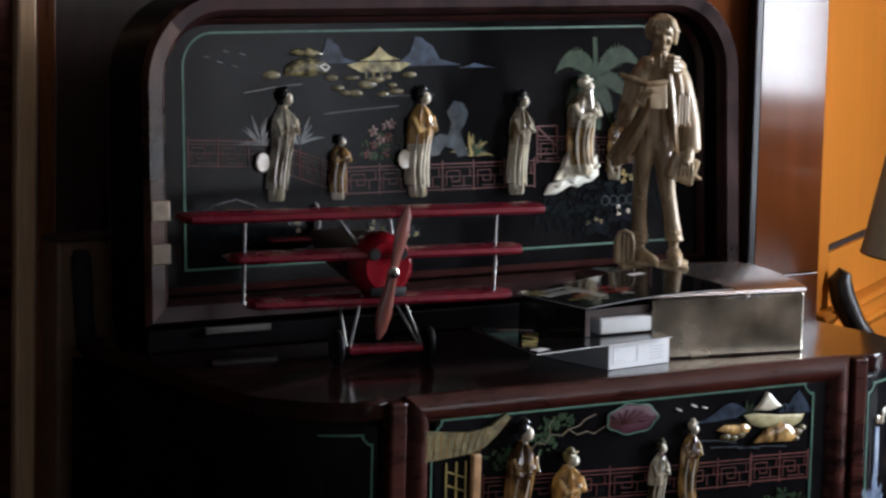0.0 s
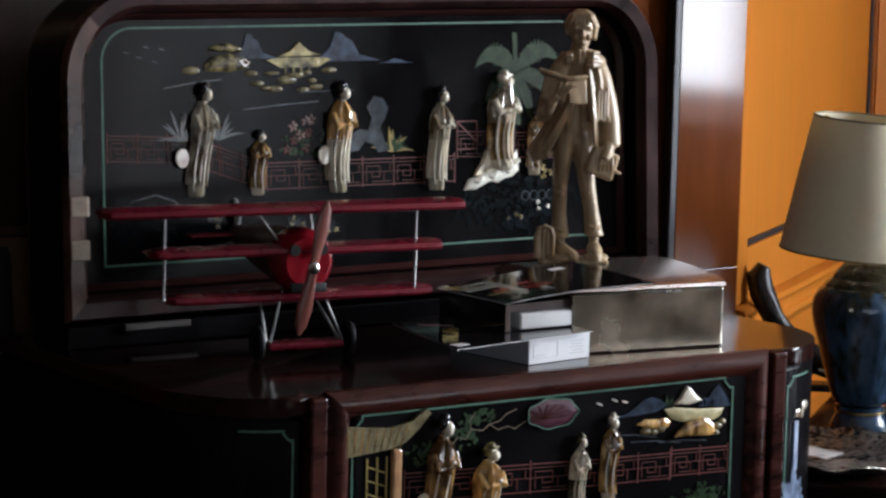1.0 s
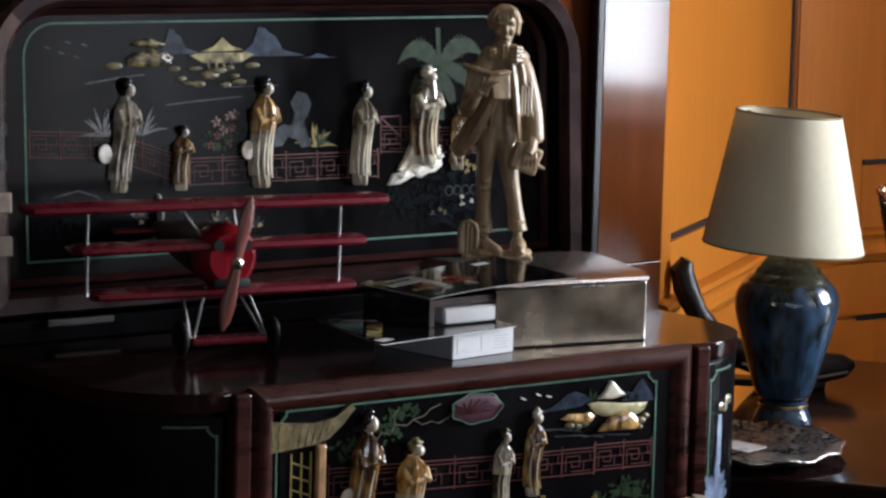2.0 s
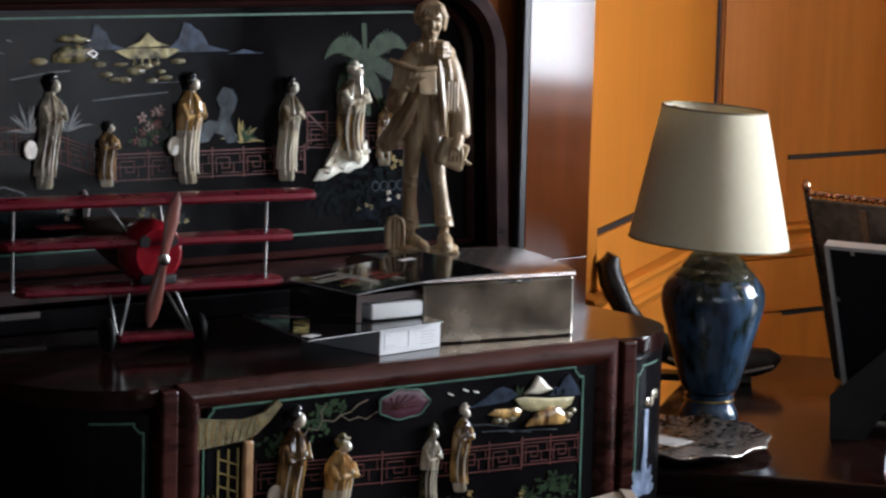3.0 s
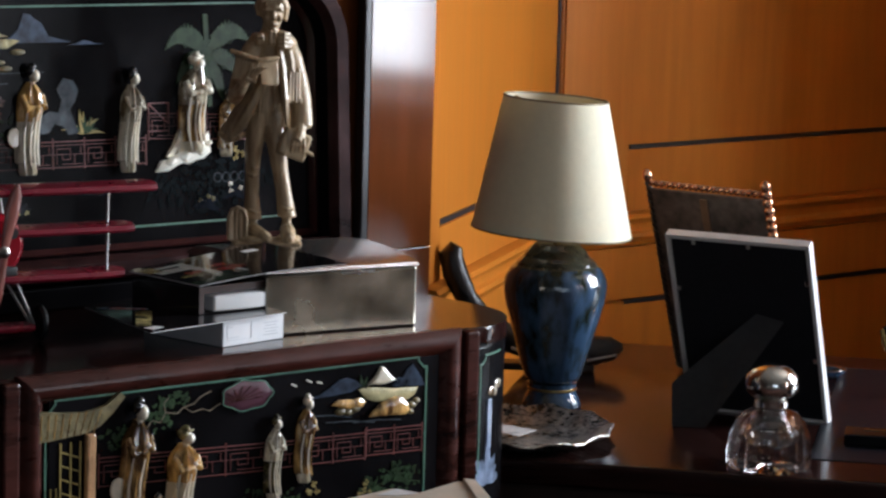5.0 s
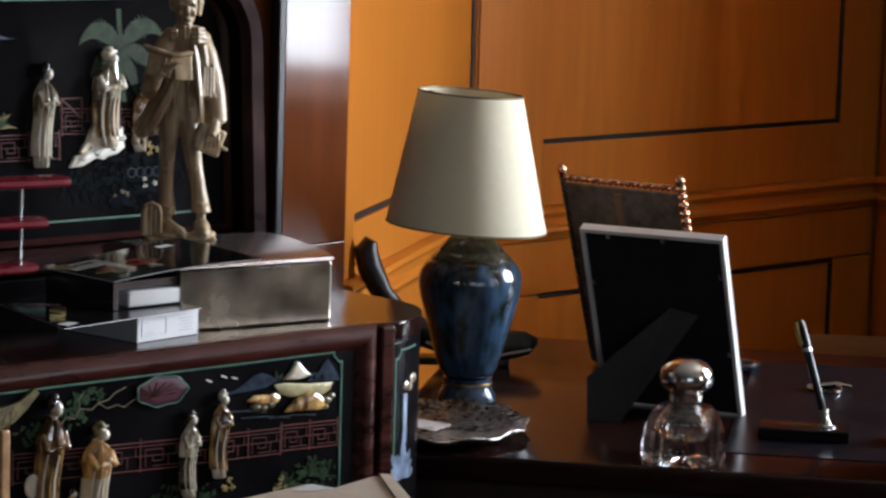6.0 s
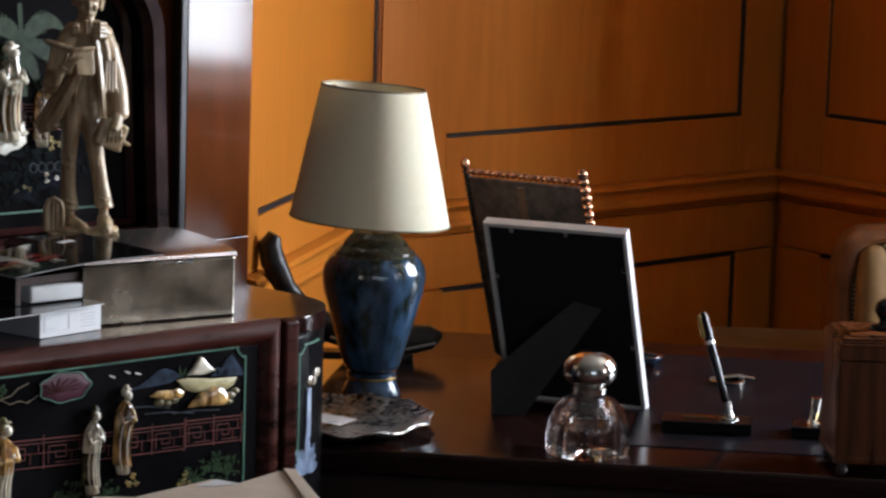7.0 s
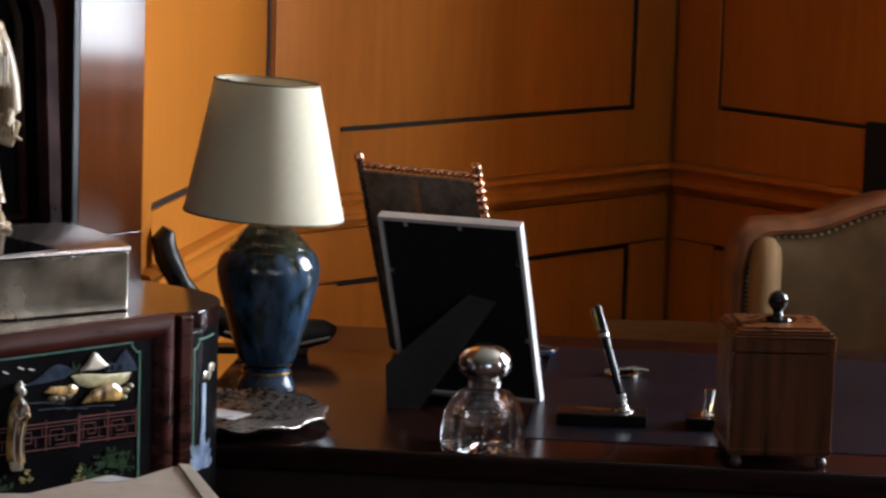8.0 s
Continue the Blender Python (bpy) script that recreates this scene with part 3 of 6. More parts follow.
def figure(parent, x, z, h, v, robe, lean=0.0, fan=0, broad=1.0, sash=None, cap=None):
    """A plain robed figure in stone relief."""
    bm = bmesh.new()
    w = h * 0.112 * broad
    rnd = random.Random(int(abs(x) * 9973 + h * 1000))
    sec = [(0.00, 0.62, 0.5), (0.035, 0.70, 0.62), (0.10, 0.66, 0.62), (0.115, 0.92, 0.72), (0.20, 0.90, 0.74), (0.30, 0.86, 0.78), (0.40, 0.84, 0.82), (0.48, 0.88, 0.88), (0.56, 1.0, 0.95), (0.64, 1.06, 0.95),
           (0.71, 0.98, 0.86), (0.76, 0.74, 0.74), (0.80, 0.42, 0.58), (0.83, 0.26, 0.44)]
    n = 22
    ph = [rnd.uniform(0, 6) for _ in range(3)]
    bend = lambda f: lean * h * math.sin(f * 3.0) - 0.030 * h * math.sin(f * 6.2)
    rings = []
    for f, a, b in sec:
        ring = []
        for i in range(n + 1):
            t = math.pi * i / n
            amp = 0.28 if f < 0.5 else 0.16
            fold = 1 + amp * math.sin(i * 1.9 + ph[0] + f * 2.2) * math.sin(math.pi * i / n) + amp * 0.6 * math.sin(i * 3.1 + ph[1] - f * 5)
            ring.append(bm.verts.new((x + bend(f) + w * a * math.cos(t), v - 0.001 - w * 1.05 * b * math.sin(t) * fold, z + f * h)))
        rings.append(ring)
    for k, (a, b) in enumerate(zip(rings, rings[1:])):
        for i in range(n):
            bm.faces.new((a[i], a[i + 1], b[i + 1], b[i])).material_index = 1 if k < 3 else (2 if (sash and 3 <= k <= 6) else 0)
        bm.faces.new((a[0], b[0], b[n], a[n])).material_index = 0
    # drapery edges that fall from chest to hem; pale ones stand for fold highlights
    for k, (q, top) in enumerate(((-0.62, 0.66), (-0.18, 0.52), (0.16, 0.56), (0.60, 0.68))):
        dq = rnd.uniform(-0.08, 0.08)
        tube(bm, [(x + bend(f) + w * (q + dq * (f - 0.3)) * 0.95, v - 0.0015 - w * (1.04 if f > 0.5 else 0.90) * math.sqrt(1 - q * q) - w * 0.05, z + h * f) for f in (0.06 + 0.03 * (k % 2), 0.22, 0.38, top)], [w * 0.07, w * 0.11, w * 0.10, w * 0.05], 6, mi=1 if k % 2 == 0 or sash else 0)
    hx = x + bend(0.85) + lean * h * 0.35
    # neck, face, hair drawn up behind
    tube(bm, [(x + bend(0.8), v - w * 0.4, z + h * 0.80), (hx + w * 0.05, v - w * 0.5, z + h * 0.86)], [w * 0.22, w * 0.2], 8, mi=1)
    blob(bm, (hx + w * 0.12, v - w * 0.62, z + h * 0.885), (w * 0.40, w * 0.44, h * 0.060), mi=1)
    blob(bm, (hx - w * 0.14, v - w * 0.44, z + h * 0.922), (w * 0.40, w * 0.46, h * 0.056), mi=3)
    blob(bm, (hx - w * 0.02, v - w * 0.48, z + h * 0.962), (w * 0.33, w * 0.38, h * 0.042), mi=3)
    if cap:
        # a small cap with two side flaps over a topknot
        tube(bm, [(hx - w * 0.55, v - w * 0.52, z + h * 0.952), (hx, v - w * 0.60, z + h * 0.940), (hx + w * 0.55, v - w * 0.52, z + h * 0.956)], [w * 0.07, w * 0.13, w * 0.07], 7, mi=3)
        tube(bm, [(hx + w * 0.02, v - w * 0.50, z + h * 0.95), (hx + w * 0.02, v - w * 0.52, z + h * 1.005)], [w * 0.26, w * 0.15], 8, mi=3)
    # sleeves meeting before the chest
    cx = x + bend(0.6)
    tube(bm, [(cx - w * 0.80, v - w * 0.55, z + h * 0.71), (cx - w * 0.62, v - w * 0.90, z + h * 0.59), (cx + w * 0.35, v - w * 1.02, z + h * 0.615)], [w * 0.24, w * 0.32, w * 0.20], 9)
    tube(bm, [(cx - w * 0.30, v - w * 0.98, z + h * 0.60), (cx - w * 0.25, v - w * 0.95, z + h * 0.50), (cx - w * 0.20, v - w * 0.80, z + h * 0.42)], [w * 0.20, w * 0.16, w * 0.06], 8)
    tube(bm, [(cx + w * 0.85, v - w * 0.50, z + h * 0.71), (cx + w * 0.84, v - w * 0.85, z + h * 0.60), (cx + w * 0.40, v - w * 1.05, z + h * 0.64)], [w * 0.22, w * 0.26, w * 0.16], 9)
    blob(bm, (cx + w * 0.40, v - w * 1.10, z + h * 0.648), (w * 0.15, w * 0.14, w * 0.18), mi=1)
    if fan:
        lathe(bm, [(h * 0.08, 0), (h * 0.088, 0.0015), (h * 0.08, 0.003)], 18, (x - w * 1.25 * fan, v - w * 0.30, z + h * 0.34), mi=1, rot=Matrix.Rotation(radians(90), 3, "X"), sx=0.8)
    return part("inlay_figure", bm, [robe, M["pale_stone"], sash or robe, cap or M["hair"]], parent, "carved soapstone relief figure", smooth=True)


def fence(parent, x0, z0, x1, z1, h, v, n, mt, seed=0):
    """A painted balustrade with a key pattern."""
    bm = bmesh.new()
    rnd = random.Random(seed)
    for k, w in ((0, 0.0013), (0.5, 0.0009), (0.86, 0.0009), (1, 0.0016)):
        stroke(bm, [(x0, z0 + h * k), (x1, z1 + h * k)], w, v)
    for i in range(n + 1):
        f = i / n
        x, z = x0 + (x1 - x0) * f, z0 + (z1 - z0) * f
        stroke(bm, [(x, z - h * 0.06), (x, z + h * 1.12)], 0.0016, v)
        if i < n:
            s, dz = (x1 - x0) / n, (z1 - z0) / n
            g = lambda a, b: (x + s * a, z + dz * a + h * b)
            stroke(bm, [g(0.12, 0.12), g(0.12, 0.72), g(0.55, 0.72), g(0.55, 0.3), g(0.3, 0.3), g(0.3, 0.52)], 0.0009, v)
            stroke(bm, [g(0.68, 0.12), g(0.68, 0.5), g(0.88, 0.5), g(0.88, 0.78)], 0.0009, v)
            if rnd.random() < 0.6:
                stroke(bm, [g(0.3, 0.12), g(0.9, 0.12)], 0.0008, v)
    return part("painted_fence", bm, mt, parent, "thin red painted fence pattern")


def painted(name, parent, outline, v, mt, depth=0.0016, label=""):
    return part(name, upright(bmesh.new(), outline, v - depth, v), mt, parent, label)


def hill(parent, x, z, w, h, v, seed=0, mt=None):
    rnd = random.Random(seed)
    pts = [(-1, 0), (-0.6, 0.18), (-0.35, 0.5), (-0.2, 0.95), (0.0, 0.98), (0.1, 0.8), (0.3, 0.62), (0.5, 0.25), (1.0, 0.04), (1.15, 0)]
    return painted("painted_hill", parent, [(x + w * a * 0.5, z + h * (b + rnd.uniform(-0.05, 0.05) * (b > 0))) for a, b in pts], v, mt or M["blue"])


def pavilion(parent, x, z, w, h, v, seed=0):
    """A small pavilion of pale inlay: swept roof over a low body, on rocks."""
    bm = bmesh.new()
    upright(bm, [(x - w * 0.32, z + h * 0.55), (x - w * 0.12, z + h * 0.72), (x, z + h), (x + w * 0.14, z + h * 0.72), (x + w * 0.34, z + h * 0.58), (x + w * 0.1, z + h * 0.56)], v - 0.004, v, 0)
    upright(bm, [(x - w * 0.5, z + h * 0.45), (x - w * 0.3, z + h * 0.52), (x + w * 0.4, z + h * 0.5), (x + w * 0.5, z + h * 0.44), (x + w * 0.3, z + h * 0.2), (x - w * 0.28, z + h * 0.2)], v - 0.003, v, 0)
    rnd = random.Random(seed)
    for i in range(5):
        blob(bm, (x + w * rnd.uniform(-0.5, 0.5), v, z + h * rnd.uniform(-0.25, 0.1)), (w * rnd.uniform(0.07, 0.15), 0.003, h * rnd.uniform(0.06, 0.12)), mi=1)
    for k in range(4):
        stroke(bm, [(x - w * (0.2 - 0.12 * k), z + h * 0.2), (x - w * (0.2 - 0.12 * k), z + h * 0.02)], w * 0.03, v, 0.002, 0)
    return part("inlay_pavilion", bm, [M["yellow_stone"], M["tan_stone"]], parent, "pale yellow stone pavilion inlay", smooth=False)


def sprig(parent, x, z, r, v, n, mt, seed=0, a0=20, a1=160, leaf=0.16, name="leaf_spray"):
    """Leaves that spring from one point."""
    bm = bmesh.new()
    rnd = random.Random(seed)
    for i in range(n):
        a = radians(a0 + (a1 - a0) * (i + rnd.uniform(0.1, 0.9)) / n)
        l = r * rnd.uniform(0.65, 1.0)
        d, q = Vector((math.cos(a), math.sin(a))), Vector((-math.sin(a), math.cos(a)))
        droop = -0.34 * l * abs(math.cos(a))
        mid = [(Vector((x, z)) + d * l * f + Vector((0, droop * f * f)), l * leaf * math.sin(math.pi * f ** 0.8) * (1 + 0.12 * rnd.uniform(-1, 1))) for f in (0.2, 0.4, 0.6, 0.8)]
        p = [Vector((x, z))] + [c + q * w for c, w in mid] + [Vector((x, z + droop)) + d * l] + [c - q * w for c, w in mid[::-1]]
        upright(bm, [tuple(k) for k in p], v - 0.0012 - 0.0001 * (i % 5), v)
    return part(name, bm, mt, parent)


def twig(parent, pts, w, v, mt, name="painted_twig"):
    return part(name, stroke(bmesh.new(), pts, w, v), mt, parent)


def leaf_cluster(parent, x, z, r, v, n, mt, seed=0, size=0.008):
    """Small leaves scattered about a twig end."""
    bm = bmesh.new()
    rnd = random.Random(seed)
    for i in range(n):
        a, d = rnd.uniform(0, 6.28), r * math.sqrt(rnd.random())
        cx, cz, b = x + d * math.cos(a) * 1.25, z + d * math.sin(a) * 0.8, rnd.uniform(0, 6.28)
        l = size * rnd.uniform(0.6, 1.2)
        u, q = Vector((math.cos(b), math.sin(b))) * l, Vector((-math.sin(b), math.cos(b))) * l * 0.32
        c = Vector((cx, cz))
        upright(bm, [tuple(c - u * 0.5), tuple(c - q), tuple(c + u * 0.5), tuple(c + q)], v - 0.0009 - 0.00005 * (i % 7), v)
    return part("foliage", bm, mt, parent)


def flowers(parent, x, z, r, v, n, mt, seed=0, size=0.005):
    bm = bmesh.new()
    rnd = random.Random(seed)
    for i in range(n):
        cx, cz = x + rnd.uniform(-r, r), z + rnd.uniform(-r, r) * 0.7
        for k in range(5):
            a = 2 * math.pi * k / 5 + rnd.random()
            blob(bm, (cx + size * 0.6 * math.cos(a), v - 0.0006, cz + size * 0.6 * math.sin(a)), (size * 0.5, 0.0012, size * 0.3), rot=Matrix.Rotation(-a, 3, "Y"), sub=1)
    return part("flower_spray", bm, mt, parent)


# door picture
border(cdoor, -0.318, 0.289, 0.12, 0.970, VD, 0.014, notch=True)
bm = bmesh.new()
upright(bm, [(-0.332, 0.960), (-0.30, 0.955), (-0.262, 0.952), (-0.232, 0.958), (-0.212, 0.972), (-0.205, 0.966), (-0.222, 0.948), (-0.243, 0.932), (-0.262, 0.926), (-0.332, 0.920)], VD - 0.006, VD)
part("inlay_roof", bm, M["tan_stone"], cdoor, "olive-brown stone roof inlay", smooth=True)
for i in range(9):
    part("roof_rib", tube(bmesh.new(), [(-0.328 + i * 0.011, VD - 0.0056, 0.954), (-0.328 + i * 0.0095, VD - 0.0056, 0.924)], 0.0011, 5), M["brown_stone"], cdoor, smooth=True)
bm = bmesh.new()
box(bm, (-0.255, VD - 0.004, 0.76), (0.014, 0.009, 0.33), 0.003)
part("inlay_post", bm, M["post_stone"], cdoor, "peach-coloured stone post inlay")
bm = bmesh.new()
for i in range(7):
    stroke(bm, [(-0.295, 0.905 - i * 0.017), (-0.268, 0.895 - i * 0.017)], 0.002, VD)
for x in (-0.296, -0.281, -0.267):
    stroke(bm, [(x, 0.915), (x, 0.72)], 0.0022, VD)
for x in (-0.326, -0.318, -0.310, -0.302):
    stroke(bm, [(x, 0.86), (x, 0.78)], 0.0016, VD)
part("painted_lattice", bm, M["gold_line"], cdoor)
figure(cdoor, -0.190, 0.79, 0.175, VD, M["brown_stone"], fan=1)
figure(cdoor, -0.118, 0.785, 0.135, VD, M["brown_stone"], broad=1.35, sash=M["pale_stone"], cap=M["yellow_stone"])
figure(cdoor, -0.155, 0.765, 0.075, VD, M["grey_stone"], broad=1.3)
figure(cdoor, 0.033, 0.802, 0.117, VD, M["grey_stone"], lean=-0.04, sash=M["yellow_stone"], cap=M["yellow_stone"])
figure(cdoor, 0.082, 0.822, 0.118, VD, M["brown_stone"], lean=-0.02, cap=M["pale_stone"])
fence(cdoor, -0.24, 0.855, 0.02, 0.845, 0.036, VD, 4, M["red_line"], 1)
fence(cdoor, 0.022, 0.846, 0.185, 0.842, 0.034, VD, 3, M["red_line"], 2)
fence(cdoor, 0.187, 0.845, 0.284, 0.842, 0.034, VD, 2, M["red_line"], 3)
painted("painted_hill", cdoor, [(0.089, 0.931), (0.108, 0.936), (0.124, 0.944), (0.138, 0.952), (0.152, 0.954), (0.166, 0.949), (0.177, 0.941), (0.158, 0.934), (0.125, 0.932)], VD, M["blue"])
painted("painted_hill", cdoor, [(0.230, 0.935), (0.240, 0.947), (0.247, 0.944), (0.255, 0.956), (0.264, 0.962), (0.272, 0.952), (0.280, 0.942), (0.287, 0.931), (0.262, 0.932)], VD, M["blue"])


def cushion(name, outline, v, depth, mt, label):
    """A piece of inlay, rounded towards its middle."""
    bm = bmesh.new()
    c = sum((Vector(p) for p in outline), Vector((0, 0))) / len(outline)
    loops = [[bm.verts.new((c.x + (x - c.x) * k, v - d, c.y + (z - c.y) * k)) for x, z in outline] for k, d in ((1, 0), (1, depth * 0.45), (0.86, depth * 0.8), (0.55, depth))]
    for p, q in zip(loops, loops[1:]):
        for k in range(len(p)):
            bm.faces.new((p[k], p[(k + 1) % len(p)], q[(k + 1) % len(q)], q[k]))
    bm.faces.new(loops[-1])
    return lambda parent: part(name, bm, mt, parent, label, smooth=True)


cushion("inlay_roof", [(0.186, 0.941), (0.198, 0.950), (0.208, 0.964), (0.214, 0.962), (0.226, 0.950), (0.237, 0.943), (0.212, 0.939)], VD, 0.006, M["pale_stone"], "pale pointed stone roof inlay")(cdoor)
cushion("inlay_house", [(0.171, 0.936), (0.186, 0.938), (0.230, 0.932), (0.274, 0.930), (0.268, 0.920), (0.258, 0.915), (0.236, 0.916), (0.200, 0.917), (0.184, 0.922)], VD, 0.004, M["pale_yellow"], "pale yellow stone house inlay")(cdoor)
cushion("inlay_rock", [(0.188, 0.898), (0.196, 0.907), (0.208, 0.915), (0.231, 0.922), (0.246, 0.919), (0.254, 0.910), (0.257, 0.900), (0.250, 0.895), (0.215, 0.897)], VD - 0.003, 0.008, M["brown_stone"], "domed brown stone rock inlay")(cdoor)
cushion("inlay_rock", [(0.126, 0.919), (0.138, 0.926), (0.160, 0.924), (0.174, 0.925), (0.183, 0.919), (0.178, 0.912), (0.150, 0.912)], VD, 0.005, M["brown_stone"], "brown stone rock inlay")(cdoor)
for x, z, w in ((0.142, 0.909, 0.009), (0.155, 0.907, 0.008), (0.166, 0.911, 0.010), (0.264, 0.906, 0.009), (0.272, 0.911, 0.007), (0.262, 0.897, 0.006)):
    part("inlay_stone", blob(bmesh.new(), (x, VD, z), (w, 0.004, w * 0.6)), M["tan_stone"], cdoor, "mottled stone rock inlay", smooth=True)
for k in range(6):
    stroke_x = 0.182 + 0.014 * k
    twig(cdoor, [(stroke_x, 0.938), (stroke_x + 0.001, 0.943 - 0.002 * (k % 2))], 0.0022, VD - 0.003, M["dark_hill"], "painted_post")
sprig(cdoor, 0.178, 0.925, 0.034, VD, 5, M["leaf"], 5, 70, 110, 0.09)
for p, q in (((0.095, 0.908), (0.160, 0.900)), ((0.118, 0.897), (0.200, 0.889)), ((0.165, 0.892), (0.245, 0.888))):
    twig(cdoor, [p, ((p[0] + q[0]) / 2, (p[1] + q[1]) / 2 + 0.002), q], 0.0016, VD, M["grey_paint"], "painted_wave")
bm = bmesh.new()
pts = [(-0.014 + 0.040 * math.cos(radians(a)) * (1 + 0.05 * math.cos(radians(a * 7))), 0.948 + 0.0195 * math.sin(radians(a)) * (1 + 0.06 * math.cos(radians(a * 7)))) for a in range(0, 360, 10)]
bm.free()
cushion("inlay_shell", pts, VD, 0.004, M["shell"], "purple shell inlay")(cdoor)
bm = bmesh.new()
for k in range(9):
    a = radians(200 - 26 * k)
    stroke(bm, [(-0.030, 0.942), (-0.020 + 0.030 * math.cos(a), 0.946 + 0.014 * math.sin(a))], 0.0012, VD - 0.0036)
part("shell_rib", bm, M["mahogany"], cdoor)
twig(cdoor, pts + [pts[0]], 0.0016, VD - 0.0032, M["green"], "shell_outline")
twig(cdoor, [(-0.172, 0.918), (-0.16, 0.930), (-0.148, 0.926), (-0.14, 0.938), (-0.122, 0.935), (-0.112, 0.942), (-0.096, 0.945), (-0.086, 0.953), (-0.070, 0.958)], 0.0012, VD, M["twig"])
twig(cdoor, [(-0.112, 0.942), (-0.098, 0.934), (-0.083, 0.937), (-0.072, 0.933), (-0.055, 0.941)], 0.0010, VD, M["twig"])
twig(cdoor, [(-0.14, 0.938), (-0.143, 0.950), (-0.135, 0.957)], 0.0010, VD, M["twig"])
for i, (x, z, r) in enumerate(((-0.135, 0.948, 0.02), (-0.158, 0.925, 0.024), (-0.214, 0.915, 0.022), (-0.205, 0.908, 0.02), (-0.12, 0.952, 0.016), (-0.15, 0.938, 0.018))):
    leaf_cluster(cdoor, x, z, r * 0.9, VD, 26, M["leaf"], 10 + i)
for i, (x, z) in enumerate(((0.238, 0.815), (0.258, 0.806), (0.20, 0.800), (0.05, 0.800), (0.0, 0.805))):
    leaf_cluster(cdoor, x, z, 0.022, VD, 22, M["leaf"], 20 + i, 0.009)
    sprig(cdoor, x, z - 0.006, 0.026, VD, 7, M["leaf"], 20 + i, 10, 170, 0.05)
flowers(cdoor, 0.19, 0.80, 0.012, VD, 4, M["gold_line"], 31)
flowers(cdoor, 0.10, 0.812, 0.01, VD, 4, M["gold_line"], 32)
twig(cdoor, [(0.060, 0.954), (0.067, 0.951)], 0.002, VD, M["white_shell"], "painted_bird")
twig(cdoor, [(0.085, 0.957), (0.092, 0.954)], 0.002, VD, M["white_shell"], "painted_bird")
twig(cdoor, [(0.102, 0.953), (0.109, 0.951)], 0.002, VD, M["white_shell"], "painted_bird")
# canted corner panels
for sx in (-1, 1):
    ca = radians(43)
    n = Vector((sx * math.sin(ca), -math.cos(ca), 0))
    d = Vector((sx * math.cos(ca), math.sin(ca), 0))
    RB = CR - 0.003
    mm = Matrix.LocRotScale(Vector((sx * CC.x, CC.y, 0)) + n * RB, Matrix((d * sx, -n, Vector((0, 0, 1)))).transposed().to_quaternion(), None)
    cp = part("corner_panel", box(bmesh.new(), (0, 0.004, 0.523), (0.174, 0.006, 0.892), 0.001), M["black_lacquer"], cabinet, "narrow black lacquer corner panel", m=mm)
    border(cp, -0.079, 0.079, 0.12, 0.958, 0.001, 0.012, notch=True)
    # right panel's inlay is tinted paler and bluer for the sky mirrored there
    hill(cp, -0.055, 0.78, 0.05, 0.06, 0.001, 41, M["grey_paint"] if sx < 0 else M["pale_blue_sheen"])
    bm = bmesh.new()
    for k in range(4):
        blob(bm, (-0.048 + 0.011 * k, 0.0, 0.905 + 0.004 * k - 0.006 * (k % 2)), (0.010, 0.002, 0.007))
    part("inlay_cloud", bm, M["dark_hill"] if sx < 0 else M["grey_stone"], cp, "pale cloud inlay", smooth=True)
    sprig(cp, -0.055, 0.775, 0.06, 0.001, 9, M["dark_hill"] if sx < 0 else M["pale_blue_sheen"], 43)
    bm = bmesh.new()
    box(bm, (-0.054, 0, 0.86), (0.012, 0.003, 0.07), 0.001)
    part("inlay_strip", bm, M["dark_hill"] if sx < 0 else M["pale_blue_sheen"], cp)
    # bend the panel and its inlay round the corner
    for ob in [cp] + list(cp.children):
        bm = bmesh.new()
        bm.from_mesh(ob.data)
        wide = [e for e in bm.edges if abs(e.verts[0].co.x - e.verts[1].co.x) > 0.02]
        if wide:
            bmesh.ops.subdivide_edges(bm, edges=wide, cuts=10, use_grid_fill=True)
        for vt in bm.verts:
            x, y = vt.co.x, vt.co.y
            vt.co.x, vt.co.y = math.sin(x / RB) * (RB - y), RB - math.cos(x / RB) * (RB - y)
        bm.to_mesh(ob.data)
        bm.free()

# the lid, thrown open and upright
X0, X1, Z0, Z1, R, RW = -0.499, 0.489, 1.033, 1.472, 0.122, 0.033
VR0, VR1 = 0.407, 0.515


def lid_outline(g, n=10):
    r = max(0.01, R - g)
    return arc(X1 - g - r, Z1 - g - r, r, 0, 90, n) + arc(X0 + g + r, Z1 - g - r, r, 90, 180, n) + [(X0 + g, Z0 + g), (X1 - g, Z0 + g)]


lid = part("lid", upright(bmesh.new(), lid_outline(0.001), VR1, VR1 + 0.006), M["dark_wood"], cabinet, "upright open lid with a black lacquer picture inside",
           m=pose(0.009, VR0, Z0 + 0.003, -3.4) @ Matrix.Translation((0, -VR0, -Z0)))      # it leans back a little
bm = bmesh.new()
levels = [(0.0, VR0 + 0.012), (0.0, VR0 + 0.007), (0.005, VR0), (RW * 0.75, VR0 + 0.001), (RW, VR0 + 0.010), (RW + 0.001, VR0 + 0.016)]
loops = [[bm.verts.new((x, v, z)) for x, z in lid_outline(g)] for g, v in levels]
for a, b in zip(loops, loops[1:]):
    for i in range(len(a)):
        bm.faces.new((a[i], a[(i + 1) % len(a)], b[(i + 1) % len(b)], b[i]))
# the worn left stile is coloured paler to carry its window reflection
for f in bm.faces:
    f.material_index = 0 if f.calc_center_median().x < X0 + 0.05 and f.calc_center_median().z < Z1 - 0.03 else 1
part("rim", bm, [M["mahogany_worn_sheen"], M["rim_dark"]], lid, "dark red wooden rim, one worn stile tinted paler for its sheen", smooth=True)
bm = bmesh.new()
